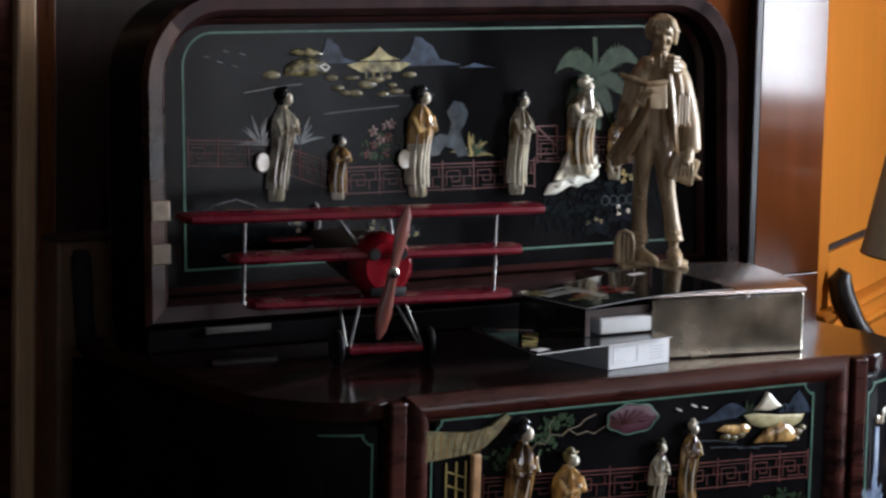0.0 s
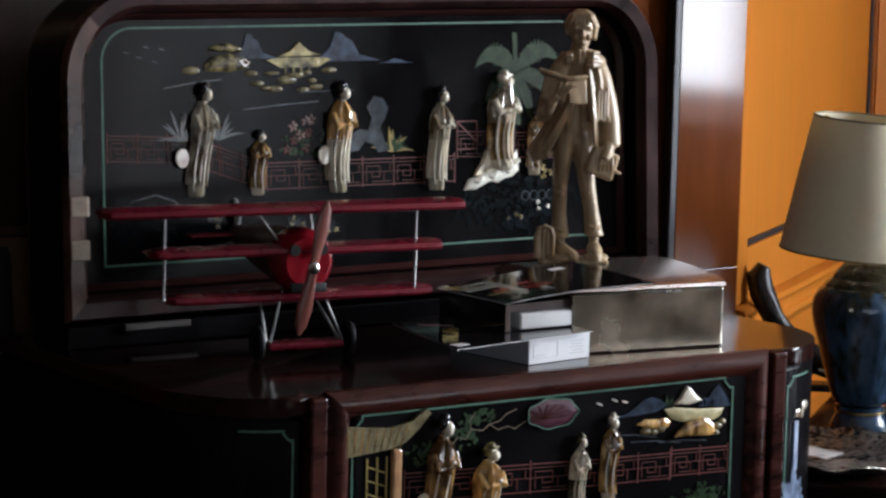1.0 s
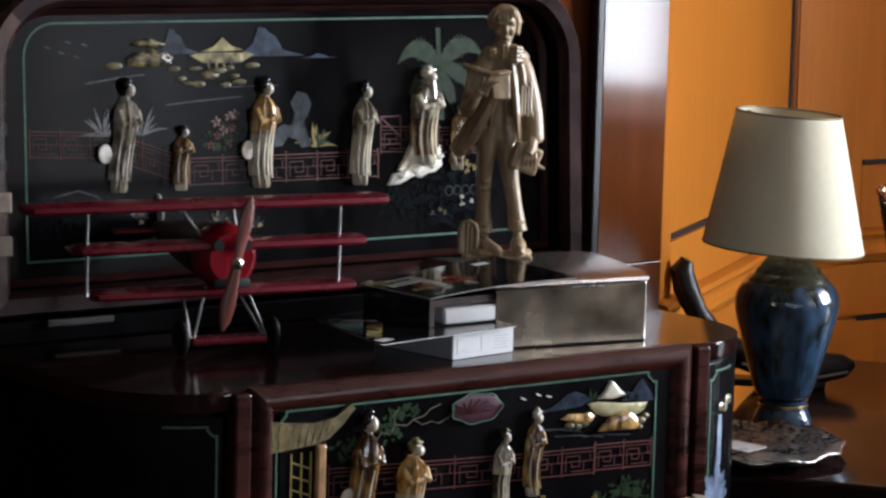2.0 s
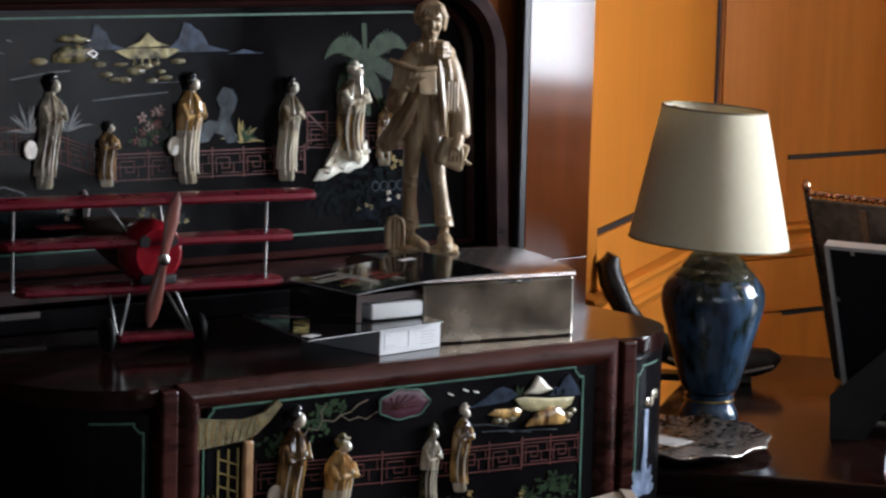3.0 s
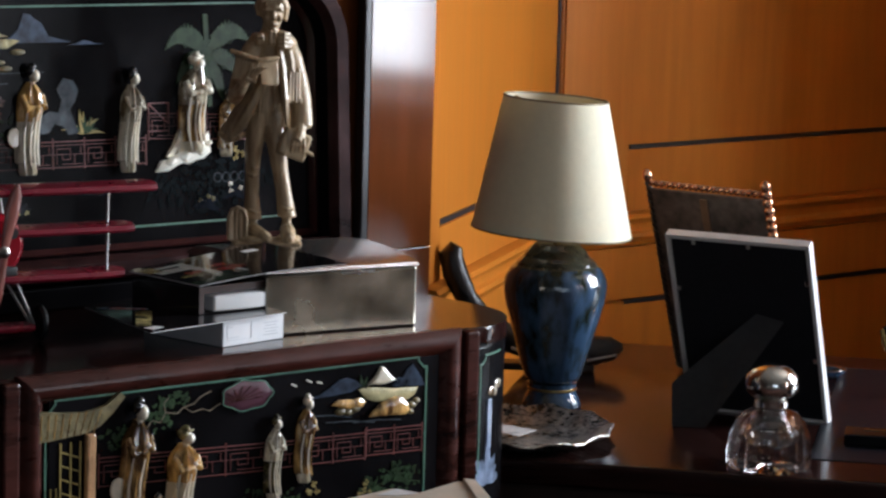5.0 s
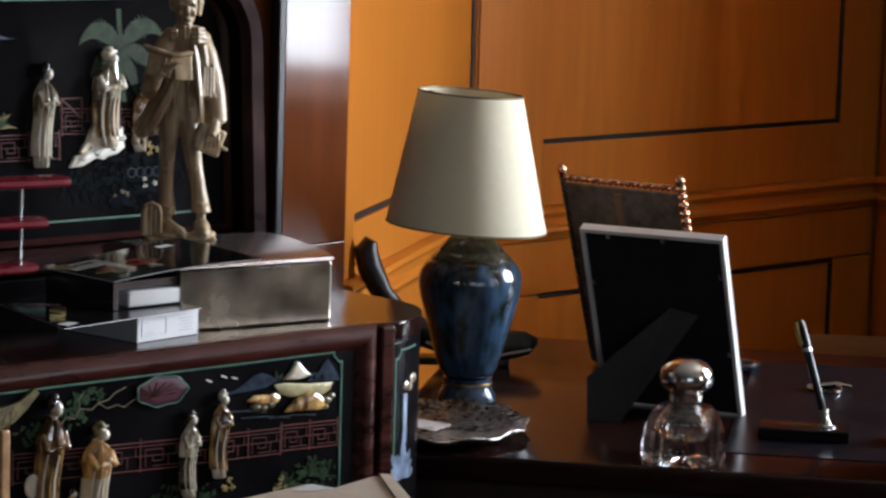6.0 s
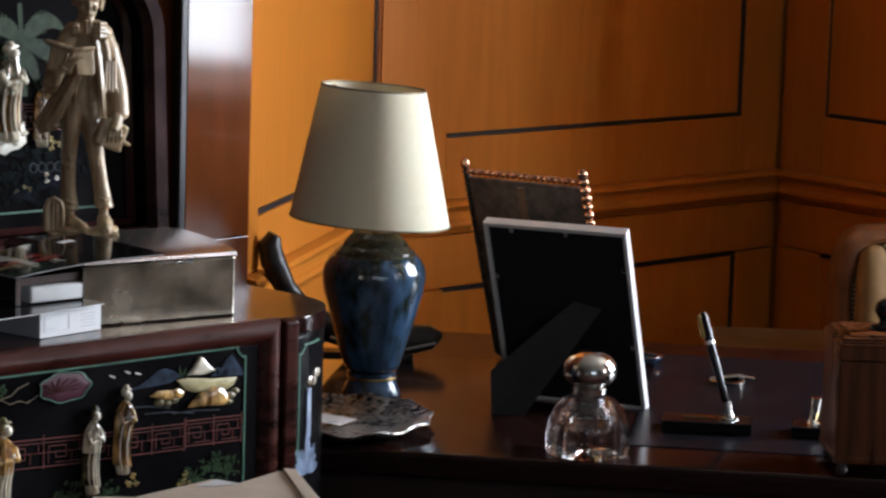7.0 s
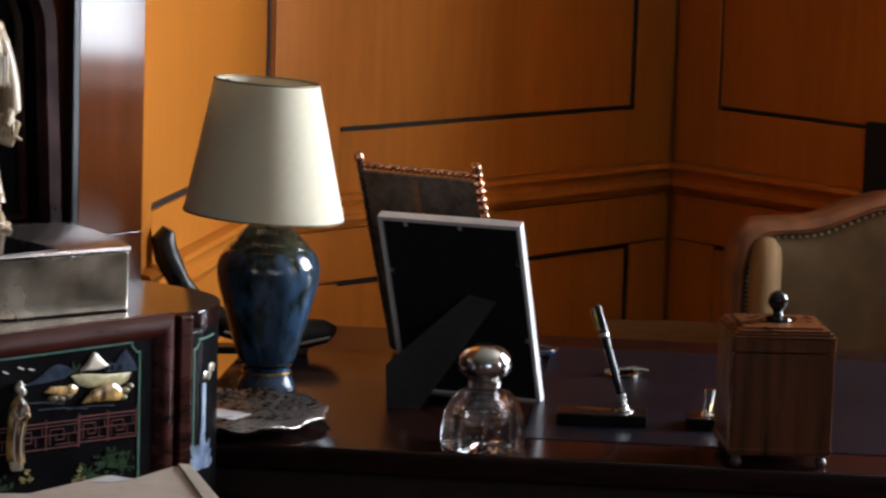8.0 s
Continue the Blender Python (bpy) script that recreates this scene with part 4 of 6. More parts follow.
loops = [[bm.verts.new((x, v, z)) for x, z in lid_outline(g)] for g, v in ((0.0, VR1), (0.0, VR0 + 0.0125), (0.03, VR0 + 0.0125), (0.03, VR1))]
for a, b in zip(loops, loops[1:]):
    for i in range(len(a)):
        bm.faces.new((a[i], a[(i + 1) % len(a)], b[(i + 1) % len(b)], b[i]))
part("lid_side", bm, M["black_lacquer"], lid, "black lacquered lid side", smooth=True)
bm = bmesh.new()
loops = [[bm.verts.new((x, v, z)) for x, z in lid_outline(g)] for g, v in ((RW + 0.001, VR0 + 0.0165), (RW + 0.002, VL + 0.010))]
for i in range(len(loops[0])):
    bm.faces.new((loops[0][i], loops[0][(i + 1) % len(loops[0])], loops[1][(i + 1) % len(loops[0])], loops[1][i]))
part("lid_lining", bm, M["black_lacquer"], lid, "black lining inside the rim", smooth=True)
bm = bmesh.new()
upright(bm, lid_outline(RW + 0.003), VL, VL + 0.012)
part("lacquer_field", bm, M["black_lacquer"], lid, "glossy black lacquer field with painted garden")
lfield = lid
bm = bmesh.new()
loops = [[bm.verts.new((x, v, z)) for x, z in lid_outline(g)] for g, v in ((RW + 0.003, VL - 0.010), (RW + 0.006, VL - 0.012), (RW + 0.011, VL - 0.003), (RW + 0.012, VL))]
for a, b in zip(loops, loops[1:]):
    for i in range(len(a)):
        bm.faces.new((a[i], a[(i + 1) % len(a)], b[(i + 1) % len(b)], b[i]))
part("inner_moulding", bm, M["moulding"], lid, smooth=True)
bm = bmesh.new()
box(bm, (0, 0.46, 1.0155), (0.98, 0.10, 0.031), 0.003)
part("hinge_board", bm, M["black_lacquer"], cabinet)
for x in (-0.36, 0.30):
    bm = bmesh.new()
    box(bm, (x, 0.405, 1.026), (0.10, 0.008, 0.010), 0.002)
    part("hinge", bm, M["hinge"], cabinet, "dull brass hinge leaf")
# painted sheen on the rim's left stile: light bands between the mirrored wings
for z in (1.185, 1.128):
    bm = bmesh.new()
    box(bm, (-0.480, 0.4075, z), (0.028, 0.004, 0.027), 0.002)
    part("pale_patch", bm, M["pale_sheen"], lid, "pale patch painted as rim sheen between wing reflections")

border(lfield, -0.418, 0.385, 1.100, 1.4165, VL, 0.045, w=0.0028)
figure(lfield, -0.279, 1.187, 0.156, VL, M["grey_stone"], lean=0.07, fan=1)
figure(lfield, -0.180, 1.185, 0.090, VL, M["brown_stone"], broad=1.35)
figure(lfield, -0.050, 1.183, 0.156, VL, M["brown_stone"], lean=0.01, fan=1, broad=1.1, sash=M["grey_stone"])
figure(lfield, 0.117, 1.179, 0.150, VL, M["grey_stone"], lean=0.03, sash=M["pale_stone"])
figure(lfield, 0.232, 1.202, 0.145, VL, M["grey_stone"], broad=1.4, lean=-0.02, sash=M["brown_stone"], cap=M["pale_stone"])
figure(lfield, 0.291, 1.193, 0.100, VL, M["brown_stone"], broad=1.2)
rk = [(0.165, 1.176), (0.175, 1.192), (0.187, 1.194), (0.198, 1.199), (0.209, 1.206), (0.226, 1.205), (0.241, 1.209), (0.259, 1.231), (0.262, 1.201), (0.249, 1.192), (0.236, 1.190), (0.224, 1.184), (0.212, 1.187), (0.202, 1.184), (0.184, 1.176)]
cushion("robe_train", [(0.182, 1.196), (0.196, 1.215), (0.210, 1.245), (0.218, 1.285), (0.228, 1.285), (0.232, 1.205), (0.215, 1.200)], VL, 0.007, M["grey_stone"], "trailing robe hem of grey-green stone")(lfield)
part("beard", tube(bmesh.new(), [(0.236, VL - 0.019, 1.325), (0.236, VL - 0.021, 1.310), (0.239, VL - 0.021, 1.292)], [0.0035, 0.003, 0.0012], 7), M["pale_stone"], lfield, smooth=True)
cushion("inlay_rock", rk, VL, 0.008, M["white_shell"], "bright pearl rock inlay")(lfield)
for x, z, w in ((0.190, 1.190, 0.012), (0.216, 1.197, 0.016), (0.244, 1.203, 0.014), (0.256, 1.214, 0.008)):
    part("rock_knob", blob(bmesh.new(), (x, VL - 0.005, z), (w, 0.007, w * 0.55), rot=Matrix.Rotation(radians(-20), 3, "Y"), sub=1), M["white_shell"], lfield)
fence(lfield, -0.412, 1.240, -0.275, 1.233, 0.034, VL, 3, M["red_line"], 4)
fence(lfield, -0.275, 1.228, -0.17, 1.193, 0.036, VL, 3, M["red_line"], 5)
fence(lfield, -0.165, 1.192, 0.15, 1.190, 0.036, VL, 6, M["red_line"], 6)
fence(lfield, 0.155, 1.225, 0.36, 1.215, 0.036, VL, 4, M["red_line"], 7)
twig(lfield, [(0.155, 1.275), (0.19, 1.245), (0.19, 1.275), (0.155, 1.275), (0.155, 1.235), (0.19, 1.235)], 0.002, VL, M["red_line"], "painted_gate")
hill(lfield, -0.188, 1.372, 0.075, 0.036, VL, 8)
hill(lfield, -0.040, 1.366, 0.115, 0.042, VL, 9)
hill(lfield, 0.05, 1.362, 0.06, 0.006, VL, 10)
pavilion(lfield, -0.112, 1.350, 0.105, 0.044, VL, 11)
cushion("inlay_house", [(-0.262, 1.357), (-0.262, 1.368), (-0.250, 1.376), (-0.222, 1.380), (-0.203, 1.374), (-0.192, 1.360), (-0.222, 1.355)], VL, 0.005, M["yellow_stone"], "pale yellow stone house inlay")(lfield)
cushion("inlay_roof", [(-0.258, 1.385), (-0.246, 1.392), (-0.226, 1.394), (-0.200, 1.386), (-0.205, 1.381), (-0.232, 1.382)], VL, 0.004, M["yellow_stone"], "pale yellow stone roof inlay")(lfield)
for k in range(4):
    twig(lfield, [(-0.256 + 0.012 * k, 1.360 + 0.003 * k), (-0.238 + 0.012 * k, 1.366 + 0.003 * k)], 0.0013, VL - 0.0046, M["tan_stone"], "painted_thatch")
twig(lfield, [(-0.208, 1.368), (-0.200, 1.372), (-0.193, 1.367), (-0.199, 1.362), (-0.208, 1.368)], 0.0014, VL - 0.004, M["pale_stone"], "painted_lantern")
for x, z, w in ((-0.282, 1.358, 0.018), (-0.188, 1.352, 0.014), (-0.165, 1.331, 0.012), (-0.178, 1.338, 0.014), (-0.15, 1.330, 0.016), (-0.105, 1.328, 0.013), (-0.082, 1.331, 0.015), (-0.09, 1.340, 0.011), (-0.13, 1.342, 0.02)):
    part("inlay_stone", blob(bmesh.new(), (x, VL, z), (w * 0.8, 0.0022, w * 0.30)), M["tan_stone"], lfield, "mottled stone rock inlay", smooth=True)
for i, (pts_) in enumerate((((-0.325, 1.335), (-0.275, 1.342), (-0.235, 1.345)), ((-0.20, 1.303), (-0.15, 1.307), (-0.08, 1.311)), ((-0.11, 1.325), (-0.02, 1.325)))):
    twig(lfield, pts_, 0.0014, VL, M["grey_paint"], "painted_wave")
# palm, garden rock, plants
def palm_leaf(base, mid, tip, width):
    """A broad leaf that arches from base over mid to tip."""
    q0, q1, q2 = Vector(base), Vector(mid), Vector(tip)
    up_, down_ = [], []
    for i in range(1, 36):
        f = i / 36
        c = q0 * (1 - f) ** 2 + q1 * 2 * f * (1 - f) + q2 * f * f
        d = ((q1 - q0) * (1 - f) + (q2 - q1) * f).normalized()
        g = width * math.sin(math.pi * f ** 0.75) * (1 if i % 2 else 0.80) * (0.9 + 0.2 * math.sin(i * 2.7))
        up_.append(tuple(c + Vector((-d.y, d.x)) * g)); down_.append(tuple(c - Vector((-d.y, d.x)) * g))
    bm = upright(bmesh.new(), [base] + up_ + [tip] + down_[::-1], VL - 0.0014, VL)
    part("palm_leaf", bm, M["leaf"], lfield)


twig(lfield, [(0.258, 1.398), (0.260, 1.345)], 0.008, VL, M["leaf"], "palm_shoot")
twig(lfield, [(0.261, 1.345), (0.264, 1.27)], 0.008, VL, M["leaf"], "palm_trunk")
for mid, tip, wd in (((0.222, 1.395), (0.186, 1.350), 0.018), ((0.300, 1.400), (0.340, 1.356), 0.018), ((0.225, 1.345), (0.205, 1.300), 0.013), ((0.300, 1.345), (0.325, 1.300), 0.015), ((0.250, 1.31), (0.240, 1.275), 0.011), ((0.280, 1.31), (0.290, 1.270), 0.012)):
    palm_leaf((0.260, 1.342), mid, tip, wd)
painted("garden_rock", lfield, [(-0.03, 1.238), (-0.03, 1.262), (-0.012, 1.27), (0.002, 1.268), (0.008, 1.285), (0.0, 1.30), (0.012, 1.316), (0.028, 1.312), (0.036, 1.298), (0.030, 1.282), (0.022, 1.272),
        (0.030, 1.252), (0.036, 1.238), (0.018, 1.236), (0.010, 1.248), (-0.004, 1.252), (-0.014, 1.240)], VL, M["grey_paint"])
sprig(lfield, 0.040, 1.236, 0.048, VL, 8, M["gold_line"], 14, 15, 165, 0.06)
sprig(lfield, 0.048, 1.236, 0.040, VL, 7, M["leaf"], 15, 15, 165, 0.08)
for i, x in enumerate((-0.300, -0.24)):
    sprig(lfield, x, 1.262, 0.052, VL, 9, M["grey_paint"], 16 + i, 20, 160, 0.045)
flowers(lfield, -0.108, 1.272, 0.022, VL, 4, M["faded_pink"], 18, 0.008)
flowers(lfield, -0.11, 1.255, 0.03, VL, 5, M["red_line"], 19, 0.007)
leaf_cluster(lfield, -0.105, 1.250, 0.03, VL, 40, M["leaf"], 20, 0.009)
for i, (x, z, r) in enumerate(((0.185, 1.150, 0.030), (0.225, 1.165, 0.032), (0.265, 1.172, 0.030), (0.305, 1.168, 0.034), (0.345, 1.160, 0.028), (0.290, 1.135, 0.034), (0.235, 1.135, 0.03), (-0.37, 1.155, 0.034), (-0.32, 1.150, 0.034), (-0.28, 1.135, 0.026))):
    leaf_cluster(lfield, x, z, r, VL, 34, M["dark_leaf"], 80 + i, 0.012)
twig(lfield, [(-0.402, 1.165), (-0.375, 1.185), (-0.340, 1.192), (-0.312, 1.183), (-0.285, 1.160)], 0.0022, VL, M["grey_paint"], "painted_bank")
for i, (x, z) in enumerate(((-0.165, 1.135), (-0.12, 1.142), (-0.065, 1.138), (-0.25, 1.15), (0.06, 1.16), (-0.10, 1.125), (0.305, 1.145), (0.255, 1.13))):
    flowers(lfield, x, z, 0.012, VL - 0.001, 3, M["yellow_stone"] if i % 3 else M["pale_stone"], 50 + i, 0.004)
    sprig(lfield, x, z - 0.01, 0.03, VL, 7, M["dark_hill"], 60 + i, 0, 180, 0.15)
bm = bmesh.new()
for k in range(4):
    stroke(bm, arc(0.275 + 0.015 * k, 1.163, 0.007, 0, 360, 10), 0.0013, VL - 0.001)
part("painted_rings", bm, M["grey_paint"], lfield)
flowers(lfield, 0.315, 1.198, 0.012, VL - 0.001, 4, M["gold_line"], 71)
for i, (x, z) in enumerate(((-0.355, 1.392), (-0.365, 1.378), (-0.33, 1.388), (-0.342, 1.372), (-0.385, 1.385))):
    twig(lfield, [(x, z), (x + 0.007, z - 0.002)], 0.0016, VL, M["grey_paint"], "painted_bird")

# ---- on the cabinet ----
def on_top(u, v, z=ZT, turn=0.0):
    return CAB @ pose(u, v, z, 0, 0, turn)


# tarnished metal box with a domed lid
BOXM = on_top(0.322, 0.052, ZT, -8)
mbox = thing("metal_box", BOXM, "tarnished silver metal box with a rounded lid", "box")
bm = bmesh.new()
box(bm, (-0.118, 0.112, 0.041), (0.236, 0.224, 0.082), 0.003)
part("body", bm, M["tarnish"], mbox)
bm = bmesh.new()
prof = [(-0.002, 0.084), (-0.001, 0.0885), (0.008, 0.0915), (0.04, 0.0955), (0.09, 0.0995), (0.15, 0.1010), (0.195, 0.097), (0.218, 0.088), (0.226, 0.0825)]
a = [bm.verts.new((-0.237, y, z)) for y, z in prof]
b = [bm.verts.new((0.001, y, z)) for y, z in prof]
for i in range(len(prof) - 1):
    bm.faces.new((a[i], a[i + 1], b[i + 1], b[i]))
bm.faces.new(a); bm.faces.new(b[::-1]); bm.faces.new((a[0], b[0], b[-1], a[-1]))
part("lid", bm, M["box_lid"], mbox, "dull polished rounded lid", smooth=True)
bm = bmesh.new()
blob(bm, (-0.094, -0.004, 0.080), (0.004, 0.003, 0.003))
tube(bm, [(-0.12, -0.002, 0.080), (-0.07, -0.002, 0.080)], 0.0012, 6)
part("clasp", bm, M["steel"], mbox, "small bright clasp")

# carved wooden figure on the box: one fused carving
def loft(bm, rings, seg=20):
    """A body of level oval sections (x, y, z, half width, half depth)."""
    vs = [[bm.verts.new((x + a * math.cos(2 * math.pi * k / seg), y + b * math.sin(2 * math.pi * k / seg), z)) for k in range(seg)] for x, y, z, a, b in rings]
    for p, q in zip(vs, vs[1:]):
        for k in range(seg):
            bm.faces.new((p[k], p[(k + 1) % seg], q[(k + 1) % seg], q[k]))
    bm.faces.new(vs[0][::-1]); bm.faces.new(vs[-1])
    return bm


def carved_figure(m):
    bm = bmesh.new()
    H = 0.353
    S = lambda x, y, z: (x * H, y * H, z * H)
    T = lambda pts, radii, seg=10, flat=1.0: tube(bm, [S(*p) for p in pts], [r * H for r in radii] if isinstance(radii, list) else radii * H, seg, flat=flat)
    B = lambda c, s, bev=0.002, rot=(0, 0, 0): box(bm, S(*c), S(*s), bev, rot=Euler([radians(k) for k in rot]).to_matrix())
    F = lambda rings: loft(bm, [tuple(k * H for k in r) for r in rings])
    # uneven base
    B((0.0, 0.0, 0.009), (0.29, 0.17, 0.018), 0.003)
    blob(bm, S(-0.05, -0.02, 0.022), S(0.08, 0.08, 0.016)); blob(bm, S(0.095, -0.01, 0.024), S(0.055, 0.07, 0.018))
    # shoes
    T([(-0.065, 0.03, 0.055), (-0.045, -0.03, 0.05), (0.0, -0.085, 0.033), (0.012, -0.10, 0.028)], [0.028, 0.030, 0.022, 0.012], 10)
    T([(0.088, 0.03, 0.055), (0.088, -0.04, 0.05), (0.088, -0.09, 0.034), (0.088, -0.105, 0.028)], [0.030, 0.033, 0.026, 0.014], 10)
    # trousers, flared at the hem, ankles below
    F([(-0.055, 0.012, 0.03, 0.020, 0.022), (-0.054, 0.012, 0.095, 0.019, 0.020), (-0.053, 0.010, 0.098, 0.037, 0.040), (-0.057, 0.008, 0.115, 0.036, 0.038), (-0.062, 0.004, 0.20, 0.029, 0.034),
       (-0.062, -0.004, 0.29, 0.030, 0.036), (-0.058, -0.006, 0.38, 0.036, 0.042), (-0.045, 0.0, 0.46, 0.046, 0.052), (-0.025, 0.0, 0.52, 0.055, 0.055)])
    F([(0.085, 0.012, 0.03, 0.021, 0.022), (0.086, 0.010, 0.105, 0.020, 0.020), (0.088, 0.006, 0.108, 0.040, 0.042), (0.084, 0.004, 0.125, 0.038, 0.040), (0.070, 0.0, 0.21, 0.032, 0.036),
       (0.052, -0.006, 0.30, 0.034, 0.038), (0.038, -0.006, 0.38, 0.040, 0.044), (0.022, 0.0, 0.46, 0.048, 0.052), (0.010, 0.0, 0.52, 0.055, 0.055)])
    # creases at knee and hem
    for x, z in ((-0.06, 0.27), (-0.058, 0.30), (0.055, 0.28), (0.05, 0.31), (-0.05, 0.125), (0.085, 0.14)):
        T([(x - 0.028, -0.028, z + 0.012), (x, -0.040, z), (x + 0.028, -0.026, z + 0.004)], [0.004, 0.007, 0.003], 6)
    # waistcoat and shirt front
    F([(-0.008, 0.005, 0.47, 0.062, 0.052), (-0.006, 0.0, 0.53, 0.070, 0.060), (-0.004, 0.0, 0.64, 0.070, 0.062), (-0.004, 0.004, 0.74, 0.072, 0.058), (-0.002, 0.006, 0.80, 0.058, 0.048), (0.0, 0.004, 0.845, 0.036, 0.036)])
    for x0, x1 in ((-0.03, -0.045), (0.012, 0.022)):
        T([(x0 + 0.012, -0.058, 0.72), ((x0 + x1) / 2, -0.068, 0.62), (x1, -0.066, 0.51)], [0.008, 0.014, 0.005], 4)
    # coat: back, sleeve that hangs, long front edge
    F([(0.052, 0.045, 0.45, 0.060, 0.026), (0.052, 0.04, 0.55, 0.070, 0.034), (0.055, 0.03, 0.66, 0.062, 0.042), (0.052, 0.022, 0.75, 0.050, 0.046), (0.035, 0.015, 0.82, 0.036, 0.040)])
    F([(0.132, -0.036, 0.462, 0.040, 0.040), (0.136, -0.034, 0.475, 0.047, 0.046), (0.136, -0.026, 0.52, 0.045, 0.045), (0.130, -0.016, 0.58, 0.046, 0.048), (0.112, -0.006, 0.66, 0.048, 0.050), (0.090, 0.0, 0.74, 0.046, 0.050), (0.060, 0.004, 0.815, 0.040, 0.044), (0.035, 0.006, 0.84, 0.022, 0.030)])
    T([(0.030, -0.060, 0.815), (0.048, -0.082, 0.70), (0.062, -0.085, 0.58), (0.072, -0.075, 0.475)], [0.014, 0.019, 0.017, 0.007], 4)
    T([(0.062, -0.048, 0.82), (0.082, -0.062, 0.72), (0.088, -0.062, 0.60)], [0.016, 0.020, 0.014], 5)
    # coat: shoulder cape and sleeve bent to the book
    F([(-0.088, -0.006, 0.665, 0.052, 0.050), (-0.086, -0.004, 0.72, 0.050, 0.052), (-0.068, 0.0, 0.775, 0.044, 0.050), (-0.040, 0.004, 0.83, 0.030, 0.038)])
    T([(-0.098, 0.0, 0.71), (-0.128, -0.015, 0.63), (-0.142, -0.045, 0.582), (-0.125, -0.095, 0.615), (-0.108, -0.125, 0.650)], [0.040, 0.036, 0.032, 0.026, 0.021], 12)
    for k in range(3):
        T([(-0.165 + 0.010 * k, -0.03 - 0.02 * k, 0.60), (-0.14, -0.065 - 0.012 * k, 0.59 + 0.01 * k), (-0.115 + 0.004 * k, -0.065 - 0.012 * k, 0.625)], [0.004, 0.010, 0.004], 6)
    # coat tail blown aside, in folds
    for k in range(5):
        T([(-0.030 - 0.004 * k, -0.062 + 0.026 * k, 0.64), (-0.070 - 0.008 * k, -0.058 + 0.024 * k, 0.555), (-0.115 - 0.010 * k, -0.035 + 0.022 * k, 0.475 - 0.004 * k), (-0.158 - 0.007 * k, -0.012 + 0.022 * k, 0.415 + 0.006 * k)], [0.016, 0.023, 0.027, 0.015], 6)
    T([(-0.195, 0.06, 0.43), (-0.175, 0.0, 0.405), (-0.12, -0.02, 0.425), (-0.08, 0.0, 0.44)], [0.012, 0.014, 0.014, 0.010], 6)
    # scarf block, hand and pipe at the mouth
    B((-0.046, -0.062, 0.808), (0.036, 0.03, 0.052), 0.003, (0, -8, 12))
    B((-0.046, -0.080, 0.818), (0.030, 0.01, 0.008), 0.001)
    T([(-0.004, -0.085, 0.845), (-0.004, -0.095, 0.79)], [0.013, 0.010], 4)
    T([(0.012, -0.088, 0.84), (0.012, -0.092, 0.79)], [0.008, 0.007], 6)
    T([(0.085, -0.02, 0.79), (0.070, -0.06, 0.795), (0.052, -0.085, 0.800)], [0.030, 0.030, 0.024], 10)
    for k in range(4):
        T([(0.078, -0.080, 0.832 - 0.017 * k), (0.050, -0.106, 0.834 - 0.017 * k), (0.026, -0.098, 0.832 - 0.016 * k)], [0.008, 0.010, 0.007], 7)
    # open book seen from its covers, hand spread below it
    B((-0.105, -0.140, 0.700), (0.105, 0.014, 0.105), 0.002, (-12, 8, -16))
    B((-0.012, -0.140, 0.688), (0.082, 0.014, 0.108), 0.002, (-12, 2, 18))
    T([(-0.168, -0.118, 0.765), (-0.12, -0.148, 0.752), (-0.058, -0.158, 0.735), (-0.02, -0.148, 0.738), (0.028, -0.130, 0.742)], [0.010, 0.012, 0.009, 0.011, 0.009], 7)
    T([(-0.118, -0.132, 0.640), (-0.095, -0.160, 0.672)], [0.022, 0.017], 9)
    for k in range(4):
        T([(-0.105 + 0.012 * k, -0.162, 0.665 + 0.003 * k), (-0.092 + 0.018 * k, -0.172, 0.698 + 0.002 * k), (-0.082 + 0.022 * k, -0.166, 0.722 - 0.005 * k)], [0.007, 0.0075, 0.005], 7)
    # folded papers in the breast pocket
    for k in range(4):
        B((0.080 + 0.013 * k, -0.072 + 0.005 * k, 0.625 + 0.006 * (k % 2)), (0.009, 0.028, 0.125), 0.001)
    B((0.102, -0.055, 0.572), (0.062, 0.03, 0.022), 0.002)
    # satchel under the lowered hand
    B((0.105, -0.062, 0.400), (0.120, 0.055, 0.110), 0.004, (0, 20, 10))
    B((0.080, -0.090, 0.412), (0.012, 0.012, 0.12), 0.002, (0, 20, 10))
    T([(0.160, -0.07, 0.37), (0.185, -0.07, 0.36)], [0.010, 0.007], 7)
    T([(0.130, -0.050, 0.475), (0.122, -0.085, 0.44), (0.112, -0.105, 0.415)], [0.030, 0.027, 0.020], 10)
    for k in range(4):
        T([(0.100 + 0.014 * k, -0.100, 0.425), (0.094 + 0.016 * k, -0.114, 0.398), (0.088 + 0.018 * k, -0.108, 0.372)], [0.0085, 0.008, 0.005], 7)
    # neck, face
    F([(0.0, 0.0, 0.80, 0.040, 0.038), (0.002, -0.006, 0.87, 0.032, 0.034)])
    F([(0.006, -0.046, 0.842, 0.016, 0.018), (0.006, -0.040, 0.852, 0.028, 0.032), (0.006, -0.030, 0.875, 0.038, 0.042), (0.006, -0.024, 0.900, 0.044, 0.046), (0.006, -0.020, 0.925, 0.047, 0.049), (0.006, -0.016, 0.950, 0.047, 0.048)])
    T([(0.008, -0.068, 0.922), (0.008, -0.082, 0.892), (0.008, -0.078, 0.885)], [0.007, 0.012, 0.008], 8)
